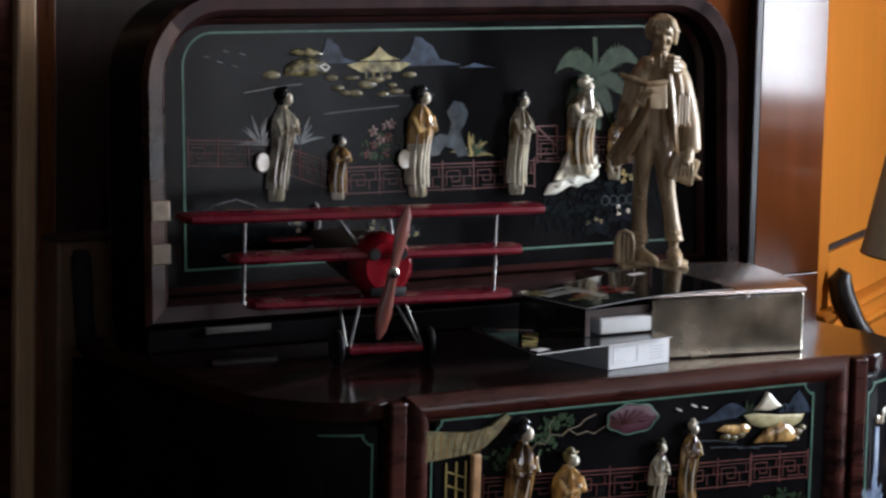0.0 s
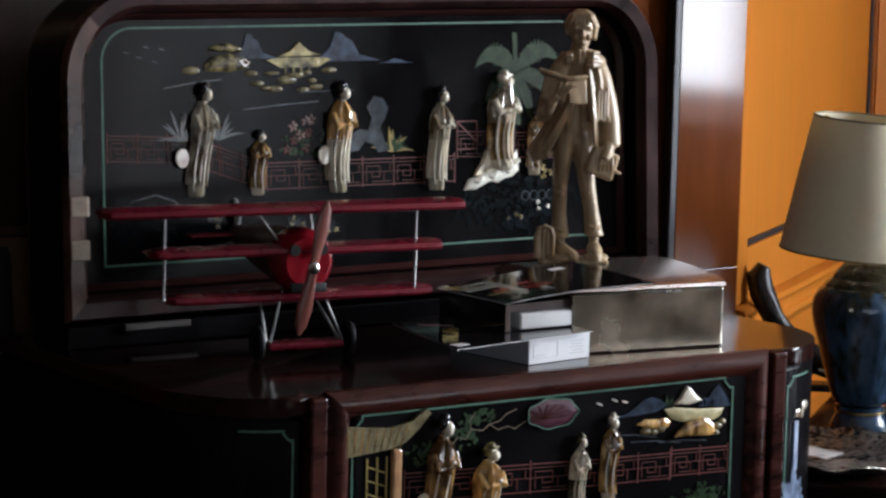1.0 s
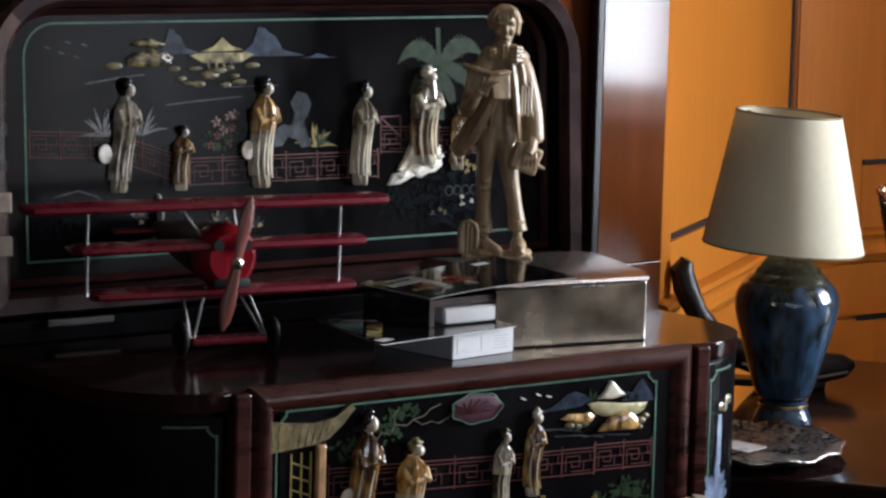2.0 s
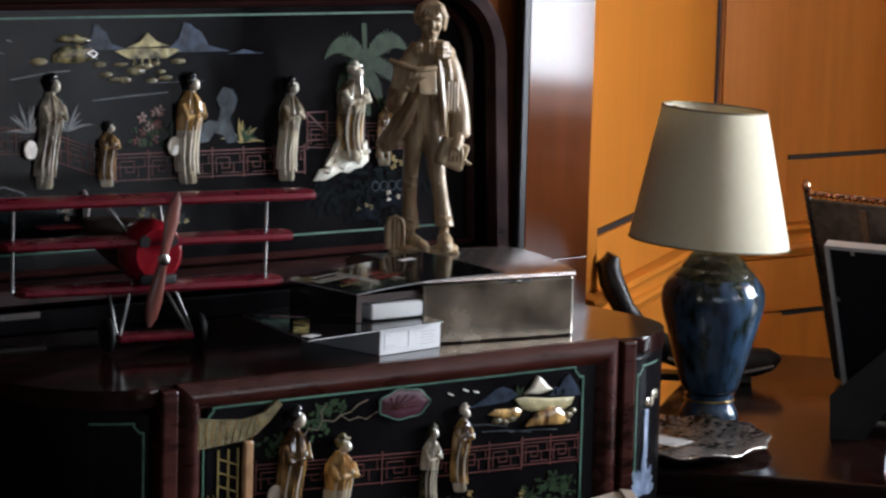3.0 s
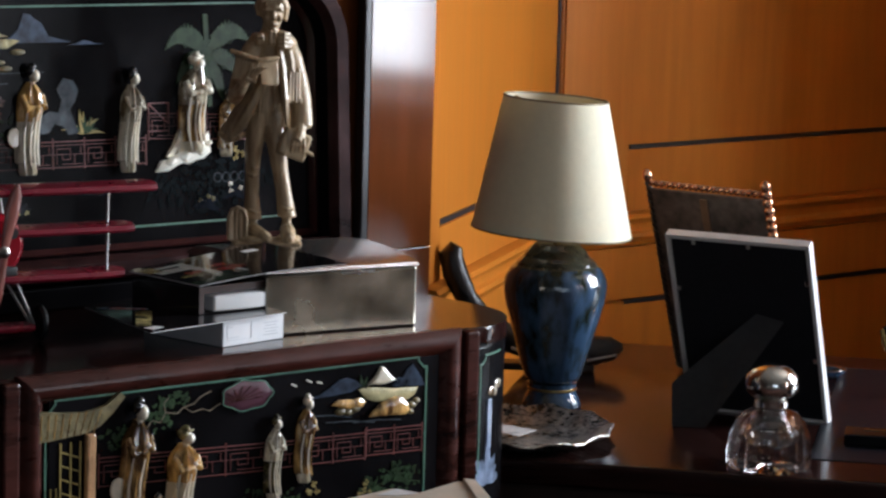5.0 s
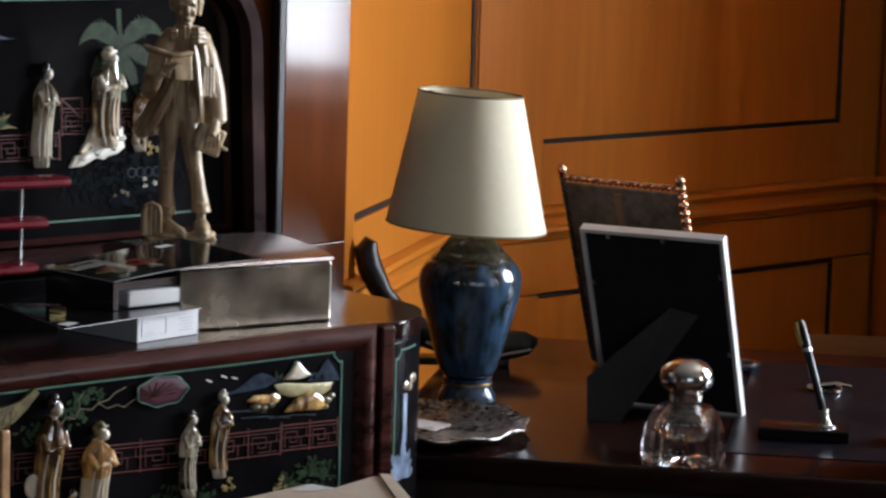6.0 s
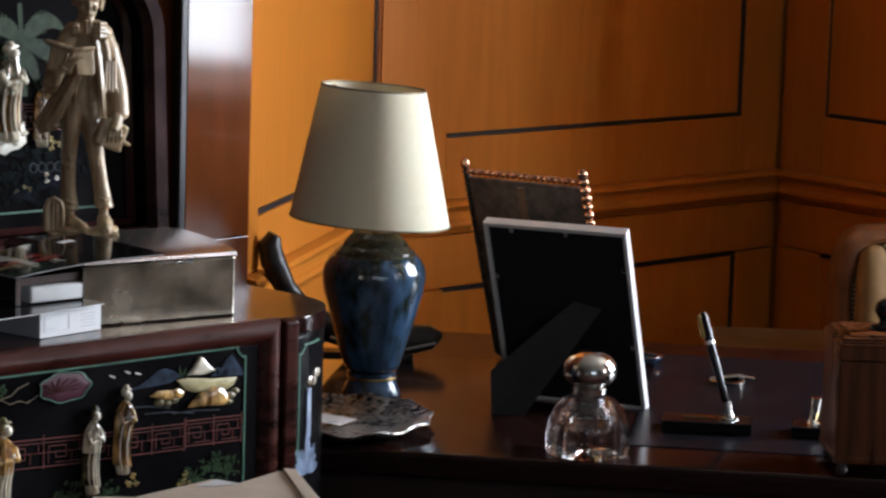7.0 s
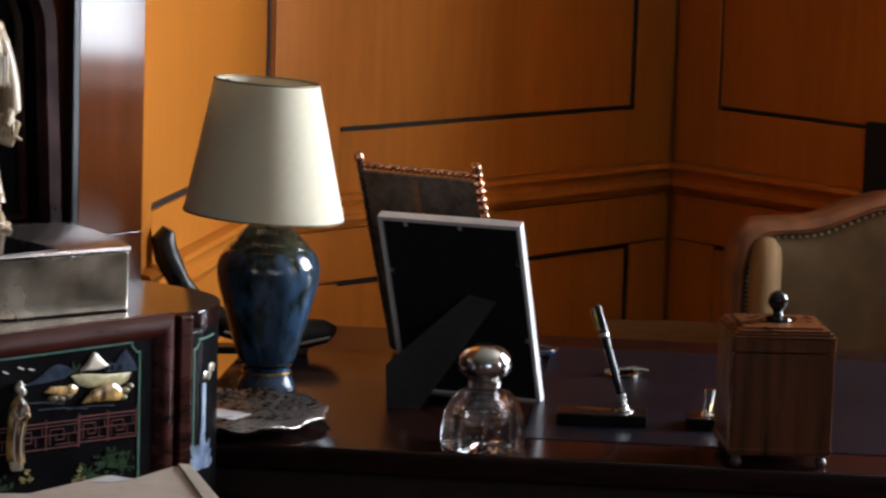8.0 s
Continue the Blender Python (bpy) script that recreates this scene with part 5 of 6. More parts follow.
    for sx in (-1, 1):
        T([(0.008 + 0.010 * sx, -0.068, 0.922), (0.008 + 0.028 * sx, -0.066, 0.926), (0.008 + 0.042 * sx, -0.052, 0.918)], [0.006, 0.008, 0.004], 6)
        blob(bm, S(0.008 + 0.026 * sx, -0.058, 0.890), S(0.013, 0.012, 0.013))
    T([(-0.010, -0.068, 0.868), (0.008, -0.076, 0.870), (0.026, -0.066, 0.868)], [0.005, 0.009, 0.005], 6)
    blob(bm, S(0.008, -0.062, 0.848), S(0.016, 0.014, 0.011))
    # hair in thick locks over a round crown
    blob(bm, S(0.008, 0.004, 0.944), S(0.058, 0.060, 0.052), sub=3)
    for k in range(22):
        a = radians(-30 + 240 * k / 21)
        w = 1 + 0.06 * math.sin(k * 2.3)
        low_z = 0.905 + 0.012 * math.sin(k * 1.7) - (0.018 if k < 6 else 0)
        T([(0.008 + 0.012 * math.cos(a), 0.012 * math.sin(a), 0.991), (0.008 + 0.046 * math.cos(a), 0.004 + 0.046 * math.sin(a), 0.968), (0.008 + 0.059 * w * math.cos(a), 0.005 + 0.056 * math.sin(a), 0.932), (0.008 + 0.056 * w * math.cos(a), 0.006 + 0.052 * math.sin(a), low_z)], [0.010, 0.013, 0.014, 0.007], 6)
    for k in range(6):
        T([(0.004 + 0.004 * k, -0.012, 0.990), (-0.030 + 0.014 * k, -0.050, 0.972), (-0.044 + 0.019 * k, -0.062, 0.944 - 0.005 * (k % 2))], [0.008, 0.010, 0.004], 6)
    # stacked books standing by the foot
    for k in range(4):
        B((-0.148 + 0.018 * k, -0.035, 0.075 + 0.004 * (k % 2)), (0.014, 0.06, 0.118), 0.002)
    T([(-0.160, -0.062, 0.02), (-0.160, -0.062, 0.11), (-0.148, -0.062, 0.140), (-0.122, -0.062, 0.150), (-0.098, -0.062, 0.138), (-0.088, -0.062, 0.11), (-0.088, -0.062, 0.02)], 0.009, 6)
    ob = part("wooden_statue", bm, M["carved"], m=m)
    rm = ob.modifiers.new("fuse", "REMESH")
    rm.mode, rm.voxel_size, rm.use_smooth_shade = "VOXEL", 0.00115, True
    sm = ob.modifiers.new("soften", "SMOOTH")
    sm.factor, sm.iterations = 0.5, 2
    return tagged(ob, "carved pale limewood figure reading a book, on a base", "statue")


carved_figure(on_top(0.203, 0.238, ZT + 0.0985, -33) @ Matrix.Diagonal((0.94, 0.95, 0.997, 1)))

# glossy dark booklets and cartons
bk = thing("booklet", on_top(0.0, 0.0, ZT), "glossy black printed booklet lying on the metal box", "booklet")
P00, P10, P01, P11 = Vector((-0.022, 0.082, 0.0755)), Vector((0.187, 0.037, 0.0955)), Vector((-0.060, 0.190, 0.0840)), Vector((0.168, 0.195, 0.1055))


def leaf_at(a, b, lift=0.0):
    """A point of the gently bent booklet."""
    p = P00 * (1 - a) * (1 - b) + P10 * a * (1 - b) + P01 * (1 - a) * b + P11 * a * b
    return p + Vector((0, 0, 0.004 * math.sin(math.pi * a) * (1 - b) + 0.0005 + lift))


def bent(name, a0, a1, b0, b1, lift, thick, mt, n=6, m=4):
    bm = bmesh.new()
    g = [[bm.verts.new(leaf_at(a0 + (a1 - a0) * i / n, b0 + (b1 - b0) * j / m, lift)) for i in range(n + 1)] for j in range(m + 1)]
    for j in range(m):
        for i in range(n):
            bm.faces.new((g[j][i], g[j][i + 1], g[j + 1][i + 1], g[j + 1][i]))
    ext = bmesh.ops.extrude_face_region(bm, geom=bm.faces[:])
    bmesh.ops.translate(bm, verts=[v for v in ext["geom"] if isinstance(v, bmesh.types.BMVert)], vec=(0, 0, thick))
    return part(name, bm, M[mt], bk)


bent("page_block", 0.004, 0.996, 0.004, 0.996, 0.0, 0.0012, "paper", 14, 6)
bent("cover", 0, 1, 0, 1, 0.0013, 0.0008, "gloss_black", 14, 6)
for a0, a1, b0, b1, mt in ((0.04, 0.26, 0.60, 0.74, "print_grey"), (0.10, 0.30, 0.80, 0.86, "print_grey"), (0.24, 0.30, 0.30, 0.86, "print_grey"), (0.32, 0.50, 0.36, 0.46, "print_red"), (0.36, 0.46, 0.55, 0.62, "print_red"),
                           (0.06, 0.20, 0.34, 0.40, "print_olive"), (0.40, 0.44, 0.20, 0.34, "print_grey"), (0.74, 0.84, 0.80, 0.88, "paper"), (0.02, 0.10, 0.70, 0.90, "print_olive"), (0.14, 0.24, 0.44, 0.50, "print_red")):
    bent("print_patch", a0, a1, b0, b1, 0.00215, 0.00015, mt, 3, 2)

br = thing("brochure", on_top(0, 0, ZT), "glossy black printed brochure lying on the white carton", "booklet")
bm = bmesh.new()
slab(bm, [(-0.148, 0.012), (0.096, 0.050), (0.10, 0.20), (0.02, 0.255), (-0.108, 0.222)], 0.0371, 0.0378)
part("cover", bm, M["gloss_black"], br)
part("page_block", slab(bmesh.new(), [(-0.1475, 0.0116), (0.0962, 0.0495), (0.0995, 0.1995), (0.0195, 0.2545), (-0.1075, 0.2215)], 0.0362, 0.0370), M["paper"], br, "thin white page edges")
for out, mt in (([(-0.075, 0.150), (-0.055, 0.142), (-0.120, 0.050), (-0.138, 0.058)], "yellow_stone"), ([(-0.100, 0.205), (-0.085, 0.20), (-0.090, 0.19), (-0.104, 0.195)], "blue"), ([(-0.085, 0.20), (-0.03, 0.165), (-0.035, 0.155), (-0.088, 0.188)], "print_red"),
                ([(-0.140, 0.040), (-0.118, 0.046), (-0.112, 0.034), (-0.136, 0.024)], "paper")):
    bm = bmesh.new()
    slab(bm, out, 0.0380, 0.0383)
    part("print_patch", bm, M[mt], br)

dk = thing("dark_carton", on_top(0, 0, ZT), "open black carton holding a white block, under the booklet", "carton")
FL, FR, BR_, BL_ = (-0.020, 0.085), (0.104, 0.092), (0.094, 0.185), (-0.056, 0.186)


def side_wall(p, q, z0, z1, mt, name="panel", t=0.002):
    d = (Vector(q) - Vector(p)).normalized()
    n = Vector((-d.y, d.x)) * t
    return part(name, slab(bmesh.new(), [p, q, (q[0] + n.x, q[1] + n.y), (p[0] + n.x, p[1] + n.y)], z0, z1), M[mt], dk)


side_wall(BL_, FL, 0.0382, 0.0745, "gloss_black")
side_wall(BR_, BL_, 0.0382, 0.0745, "gloss_black")
side_wall(FR, BR_, 0.0382, 0.0745, "gloss_black")
part("bottom", slab(bmesh.new(), [FL, FR, BR_, BL_], 0.0380, 0.0390), M["gloss_black"], dk)
side_wall(FL, (-0.012, 0.0855), 0.0382, 0.0745, "fuselage", "front_lip")
side_wall(FL, FR, 0.0650, 0.0745, "fuselage", "front_lip")
bm = bmesh.new()
box(bm, (0.056, 0.124, 0.0505), (0.104, 0.076, 0.0220), 0.004, seg=4)
part("block", bm, M["paper"], dk, "white rounded foam block", smooth=True)

wc = thing("white_carton", on_top(-0.010, 0.046, ZT, 8), "white card carton with a printed label under a brochure", "carton")
bm = bmesh.new()
box(bm, (0.056, 0.075, 0.018), (0.112, 0.15, 0.0355), 0.0012)
part("body", bm, M["white_card"], wc)
for c, s_ in (((0.030, 0.0290), (0.044, 0.0005)), ((0.030, 0.0080), (0.044, 0.0005)), ((0.008, 0.0185), (0.0005, 0.021)), ((0.052, 0.0185), (0.0005, 0.021)), ((0.014, 0.0255), (0.008, 0.0010)), ((0.020, 0.0115), (0.018, 0.0008))):
    bm = bmesh.new()
    box(bm, (c[0], -0.0003, c[1]), (s_[0], 0.0005, s_[1]))
    part("label_print", bm, M["grey_ink"], wc)
for k in range(5):
    bm = bmesh.new()
    box(bm, (0.088, -0.0003, 0.009 + 0.004 * k), (0.026 - 0.006 * (k % 2), 0.0005, 0.0011))
    part("label_print", bm, M["grey_ink"], wc)

# red triplane model
TP = on_top(-0.250, 0.205, ZT, -9) @ Matrix.Diagonal((1, 1, 1.06, 1))
plane = thing("model_triplane", TP, "small red metal model triplane with a wooden propeller", "model aeroplane")


def wing(x0, x1, z, chord, y, mt="red_metal"):
    bm = bmesh.new()
    prof = [(-0.5, 0.0), (-0.47, 0.005), (-0.25, 0.0085), (0.15, 0.0070), (0.5, 0.0005), (0.15, -0.0015), (-0.3, -0.005), (-0.47, -0.003)]
    secs = [(x0, 0.55), (x0 + 0.006, 0.9), (x0 + 0.02, 1), (x1 - 0.02, 1), (x1 - 0.006, 0.9), (x1, 0.55)]
    rings = [[bm.verts.new((x, y + chord * a * k, z + b * (0.4 + 0.6 * k))) for a, b in prof] for x, k in secs]
    for a, b in zip(rings, rings[1:]):
        for i in range(len(prof)):
            j = (i + 1) % len(prof)
            bm.faces.new((a[i], a[j], b[j], b[i]))
    bm.faces.new(rings[0][::-1]); bm.faces.new(rings[-1])
    return part("wing", bm, M[mt], plane, smooth=True)


wing(-0.275, 0.228, 0.1855, 0.075, 0.030)
wing(-0.208, 0.200, 0.1345, 0.070, 0.036)
wing(-0.182, 0.190, 0.077, 0.066, 0.042)
for x in (-0.190, 0.162):
    for z0, z1 in ((0.080, 0.137), (0.139, 0.188)):
        bm = bmesh.new()
        tube(bm, [(x, 0.022, z0), (x, 0.022, z0 + 0.004), (x, 0.020, z1 - 0.004), (x, 0.020, z1)], [0.0035, 0.002, 0.002, 0.0035], 8)
        part("wing_strut", bm, M["wire"], plane, "pale metal strut")
bm = bmesh.new()
lathe(bm, [(0.012, -0.002), (0.030, -0.001), (0.038, -0.010), (0.041, -0.024), (0.041, -0.040), (0.036, -0.044)], 36, (0, 0.0, 0.122), rot=Matrix.Rotation(radians(-90), 3, "X") @ Matrix.Diagonal((1, 1, -1)))
part("cowl", bm, M["red_gloss"], plane, "glossy red engine cowl", smooth=True)
bm = bmesh.new()
box(bm, (0, 0.0, 0.091), (0.05, 0.006, 0.012), 0.002)
part("air_intake", bm, M["rubber"], plane, "black cowl opening", smooth=True)
for x, z in ((-0.020, 0.138), (0.018, 0.138)):
    part("cooling_hole", lathe(bmesh.new(), [(0.0075, 0), (0.0075, 0.004)], 14, (x, -0.0005, z), rot=Matrix.Rotation(radians(90), 3, "X")), M["rubber"], plane, "round black cowl opening", smooth=True)
bm = bmesh.new()
tube(bm, [(0, 0.04, 0.120), (0, 0.10, 0.122), (0, 0.18, 0.124), (0, 0.27, 0.128)], [0.037, 0.034, 0.024, 0.008], 16)
part("fuselage", bm, M["fuselage"], plane, "dark brown fuselage", smooth=True)
bm = bmesh.new()
box(bm, (0, 0.25, 0.128), (0.15, 0.05, 0.003), 0.001)
part("tailplane", bm, M["red_metal"], plane)
bm = bmesh.new()
lathe(bm, [(0.001, 0), (0.022, 0), (0.022, 0.003), (0.001, 0.003)], 18, (0, 0.265, 0.15), rot=Matrix.Rotation(radians(90), 3, "Y"))
part("rudder", bm, M["white_card"], plane, smooth=True)
bm = bmesh.new()
pa = radians(13)
for sg in (1, -1):
    d, q = Vector((math.sin(pa), 0, math.cos(pa))) * sg, Vector((math.cos(pa), 0, -math.sin(pa)))
    secs = [(0.0, 0.006, 0.3), (0.02, 0.0075, 0.25), (0.05, 0.0105, 0.1), (0.072, 0.008, 0.05), (0.084, 0.002, 0.0)]
    rings = []
    for r, w, tw in secs:
        c = Vector((0, -0.016, 0.117)) + d * r
        yv = Vector((0, 1, 0))
        rings.append([bm.verts.new(c + q * w * math.cos(t) + yv * (0.0028 * math.sin(t) + tw * w * math.cos(t) * 0.8 * sg)) for t in [2 * math.pi * k / 10 for k in range(10)]])
    for a, b in zip(rings, rings[1:]):
        for i in range(10):
            bm.faces.new((a[i], a[(i + 1) % 10], b[(i + 1) % 10], b[i]))
    bm.faces.new(rings[-1])
part("propeller", bm, M["prop"], plane, "varnished wooden propeller", smooth=True)
bm = bmesh.new()
lathe(bm, [(0.0075, 0), (0.0075, 0.006), (0.0045, 0.008), (0.0045, 0.012), (0.002, 0.014)], 12, (0, -0.013, 0.117), rot=Matrix.Rotation(radians(90), 3, "X"))
part("hub", bm, M["steel"], plane, "bright metal propeller hub", smooth=True)
for a, b in (((-0.028, 0.02, 0.085), (-0.047, 0.012, 0.022)), ((-0.05, 0.05, 0.085), (-0.050, 0.016, 0.022)), ((0.028, 0.02, 0.085), (0.055, 0.012, 0.022)), ((0.022, 0.05, 0.085), (0.052, 0.016, 0.022)),
             ((-0.03, 0.03, 0.145), (-0.065, 0.03, 0.187)), ((-0.022, 0.045, 0.145), (-0.068, 0.045, 0.187)), ((0.02, 0.03, 0.145), (0.012, 0.03, 0.187))):
    bm = bmesh.new()
    tube(bm, [a, b], 0.0019, 8)
    part("brace", bm, M["wire"], plane, "thin steel brace")
bm = bmesh.new()
box(bm, (0, 0.014, 0.0195), (0.105, 0.030, 0.009), 0.003)
part("axle_fairing", bm, M["red_metal"], plane)
for x in (-0.064, 0.064):
    bm = bmesh.new()
    lathe(bm, [(0.014, -0.0035), (0.0205, -0.0035), (0.0225, 0), (0.0205, 0.0035), (0.014, 0.0035), (0.014, -0.0035)], 26, (x, 0.014, 0.0235), rot=Matrix.Rotation(radians(90), 3, "Y"), caps=False)
    wh = part("wheel", bm, M["rubber"], plane, "black rubber wheel", smooth=True)
    bm = bmesh.new()
    lathe(bm, [(0.015, -0.002), (0.015, 0.002)], 20, (x, 0.014, 0.0235), rot=Matrix.Rotation(radians(90), 3, "Y"))
    part("rim", bm, M["bronze"], wh, smooth=True)

# ---- the desk ----
DZ = 0.76
DESK = pose(0.625, 4.152, 0, 0, 0, -11.7)
desk = thing("desk", DESK, "large dark mahogany desk with an inset black leather top", "desk")
bm = bmesh.new()
box(bm, (0.565, 0.535, DZ - 0.02), (2.27, 1.07, 0.04), 0.008, seg=3)
part("desktop", bm, M["desktop"], desk, "polished dark mahogany desktop", smooth=True)
bm = bmesh.new()
box(bm, (0.76, 0.535, DZ + 0.0008), (1.60, 0.80, 0.0024), 0.001, seg=1)
part("leather_inset", bm, M["leather_top"], desk, "black leather writing surface")
bm = bmesh.new()
box(bm, (0.565, 0.525, DZ - 0.065), (2.21, 1.01, 0.048), 0.006)
part("apron", bm, M["dark_wood"], desk)
for x in (-0.30, 1.43):
    bm = bmesh.new()
    box(bm, (x, 0.525, 0.338), (0.46, 0.98, 0.676), 0.005)
    part("pedestal", bm, M["dark_wood"], desk)
bm = bmesh.new()
box(bm, (0.565, 0.14, 0.42), (1.27, 0.02, 0.51), 0.003)
part("modesty_panel", bm, M["dark_wood"], desk)


# table lamp
lamp = thing("table_lamp", pose(0.2465, 4.665, DZ), "table lamp with a blue-green glazed jar base and cream shade", "lamp")
bm = bmesh.new()
lathe(bm, [(0.043, 0.0), (0.0475, 0.002), (0.0470, 0.007), (0.0430, 0.016), (0.0390, 0.024), (0.0385, 0.032), (0.0405, 0.039)], 48)
part("foot", bm, M["glaze"], lamp, "dark glazed foot", smooth=True)
bm = bmesh.new()
for z, r in ((0.0295, 0.0400),):
    bm = bmesh.new()
    lathe(bm, [(r - 0.003, z - 0.003), (r, z - 0.0015), (r + 0.0005, z), (r, z + 0.0015), (r - 0.003, z + 0.003)], 48)
    part("gilt_band", bm, M["brass"], lamp, "thin gilt ring", smooth=True)
bm = bmesh.new()
jar = [(0.041, 0.038), (0.046, 0.050), (0.054, 0.075), (0.063, 0.110), (0.073, 0.145), (0.080, 0.172), (0.083, 0.195), (0.081, 0.210), (0.075, 0.223), (0.069, 0.230), (0.066, 0.2315), (0.0645, 0.236), (0.057, 0.243), (0.0535, 0.2445), (0.052, 0.249), (0.045, 0.258), (0.041, 0.2600), (0.036, 0.266), (0.030, 0.268)]
seg = 64
rings = []
for r, z in jar:
    rings.append([bm.verts.new((r * (1 + 0.010 * math.cos(10 * 2 * math.pi * i / seg) * (0.05 < z < 0.22)) * math.cos(2 * math.pi * i / seg), r * (1 + 0.010 * math.cos(10 * 2 * math.pi * i / seg) * (0.05 < z < 0.22)) * math.sin(2 * math.pi * i / seg), z)) for i in range(seg)])
for a, b in zip(rings, rings[1:]):
    for i in range(seg):
        bm.faces.new((a[i], a[(i + 1) % seg], b[(i + 1) % seg], b[i]))
bm.faces.new(rings[0][::-1]); bm.faces.new(rings[-1])
for f in bm.faces:
    f.material_index = 1 if f.calc_center_median().z > 0.2285 else 0
ob = part("jar", bm, [M["glaze"], M["olive_glaze"]], lamp, "mottled blue-green ribbed ceramic jar")
ob.data.shade_smooth()
sub = ob.modifiers.new("round", "SUBSURF"); sub.levels = sub.render_levels = 1
bm = bmesh.new()
tube(bm, [(0, 0, 0.266), (0, 0, 0.36)], 0.006, 12)
part("stem", bm, M["brass"], lamp, smooth=True)
SH = pose(-0.007, 0, 0.391, 0, 3.3, 0)
bm = bmesh.new()
lathe(bm, [(0.1290, -0.107), (0.0840, 0.107), (0.0827, 0.107), (0.1277, -0.107), (0.1290, -0.107)], 72, caps=False)
for vt in bm.verts:
    vt.co.x += 0.0035 - 0.0115 * (vt.co.z + 0.107) / 0.214      # a little askew
shd = part("shade", bm, M["shade"], lamp, "slightly tilted cream conical shade", smooth=True, m=SH)
for r, z, ox in ((0.1290, -0.1065, 0.0035), (0.0840, 0.1065, -0.008)):
    bm = bmesh.new()
    lathe(bm, [(r - 0.002, z - 0.0014), (r + 0.0006, z - 0.0014), (r + 0.0008, z + 0.0014), (r - 0.002, z + 0.0014), (r - 0.002, z - 0.0014)], 72, (ox, 0, 0), caps=False)
    part("shade_trim", bm, M["dull_gilt"], shd, "gilt edging", smooth=True)
bm = bmesh.new()
for k in range(3):
    a = 2 * math.pi * k / 3 + 0.4
    tube(bm, [(-0.007, 0, 0.082), (0.080 * math.cos(a) - 0.0075, 0.080 * math.sin(a), 0.101)], 0.0015, 6)
part("shade_carrier", bm, M["brass"], shd)

# chased silver tray with a white slip
tray = thing("silver_tray", pose(0.197, 4.400, DZ, 0, 0, -8), "tarnished chased silver dish with a wavy rim", "tray")
bm = bmesh.new()
seg = 160
prof = [(0.05, 0.004), (0.3, 0.004), (0.6, 0.004), (0.66, 0.006), (0.70, 0.0075), (0.74, 0.009), (0.78, 0.011), (0.82, 0.013), (0.86, 0.0150), (0.90, 0.0168), (0.94, 0.0185), (0.985, 0.0205), (1.0, 0.0190), (0.9, 0.012), (0.7, 0.001), (0.5, 0.0)]
rings = []
rnd = random.Random(31)
for j, (k, z) in enumerate(prof):
    ring = []
    for i in range(seg):
        a = 2 * math.pi * i / seg
        wob = 1 + (0.045 * abs(math.sin(a * 5)) + 0.012 * math.sin(a * 15)) * (k > 0.65) * k
        ring.append(bm.verts.new((0.125 * k * wob * math.cos(a), 0.155 * k * wob * math.sin(a), z + 0.0026 * math.sin(a * 10) * (k > 0.85) + (rnd.uniform(-0.0013, 0.0013) + 0.0007 * math.sin(a * 34 + j * 2.1)) * (2 < j < 11))))
    rings.append(ring)
for a, b in zip(rings, rings[1:]):
    for i in range(seg):
        bm.faces.new((a[i], a[(i + 1) % seg], b[(i + 1) % seg], b[i]))
bm.faces.new(rings[0][::-1]); bm.faces.new(rings[-1])
part("dish", bm, M["tray"], tray, smooth=True)
rim_pts = []
for i in range(97):
    a = 2 * math.pi * i / 96
    wob = 1 + 0.045 * abs(math.sin(a * 5)) + 0.012 * math.sin(a * 15)
    rim_pts.append((0.1255 * wob * math.cos(a), 0.1555 * wob * math.sin(a), 0.0198 + 0.0026 * math.sin(a * 10)))
part("rim", tube(bmesh.new(), rim_pts, [0.0016 + 0.0007 * (i % 3 == 0) for i in range(97)], 7), M["tray"], tray, "bright beaded silver rim", smooth=True)
slip = thing("paper_slip", pose(0.163, 4.372, DZ + 0.0135, 0, 2, -32), "small white paper slip lying in the silver dish", "paper")
bm = bmesh.new()
box(bm, (-0.01, 0.02, 0.0), (0.075, 0.055, 0.0008))
part("sheet", bm, M["paper"], slip)
bm = bmesh.new()
slab(bm, [(0.005, -0.002), (0.012, 0.012), (0.020, 0.008), (0.013, -0.004)], 0.0006, 0.0009)
part("print_patch", bm, M["grey_ink"], slip)

# black carved horn-like piece behind the lamp
horn = thing("carved_horn", pose(0.0, 5.0, DZ), "black carved horn with an upturned end behind the lamp", "ornament")
bm = bmesh.new()
pts = [(0.092, 0.0, 0.212), (0.083, 0.0, 0.195), (0.090, 0.0, 0.165), (0.112, 0.0, 0.120), (0.145, 0.0, 0.080), (0.19, 0.0, 0.050), (0.25, 0.0, 0.034), (0.32, 0.0, 0.032), (0.366, 0.0, 0.038), (0.384, 0.0, 0.042)]
tube(bm, pts, [0.012, 0.021, 0.022, 0.019, 0.019, 0.024, 0.028, 0.028, 0.021, 0.006], 16)
ob = part("body", bm, M["bronze"], horn, smooth=True)
bm = bmesh.new()
for x in (0.20, 0.31):
    part("foot", box(bmesh.new(), (x, 0, 0.006), (0.05, 0.05, 0.012), 0.003), M["bronze"], horn)
bm = bmesh.new()
tube(bm, [(0.19, -0.029, 0.040), (0.25, -0.0295, 0.022), (0.32, -0.027, 0.020), (0.372, -0.018, 0.030)], 0.003, 8)
part("rim_wire", bm, M["wire"], horn, "thin silver edge")


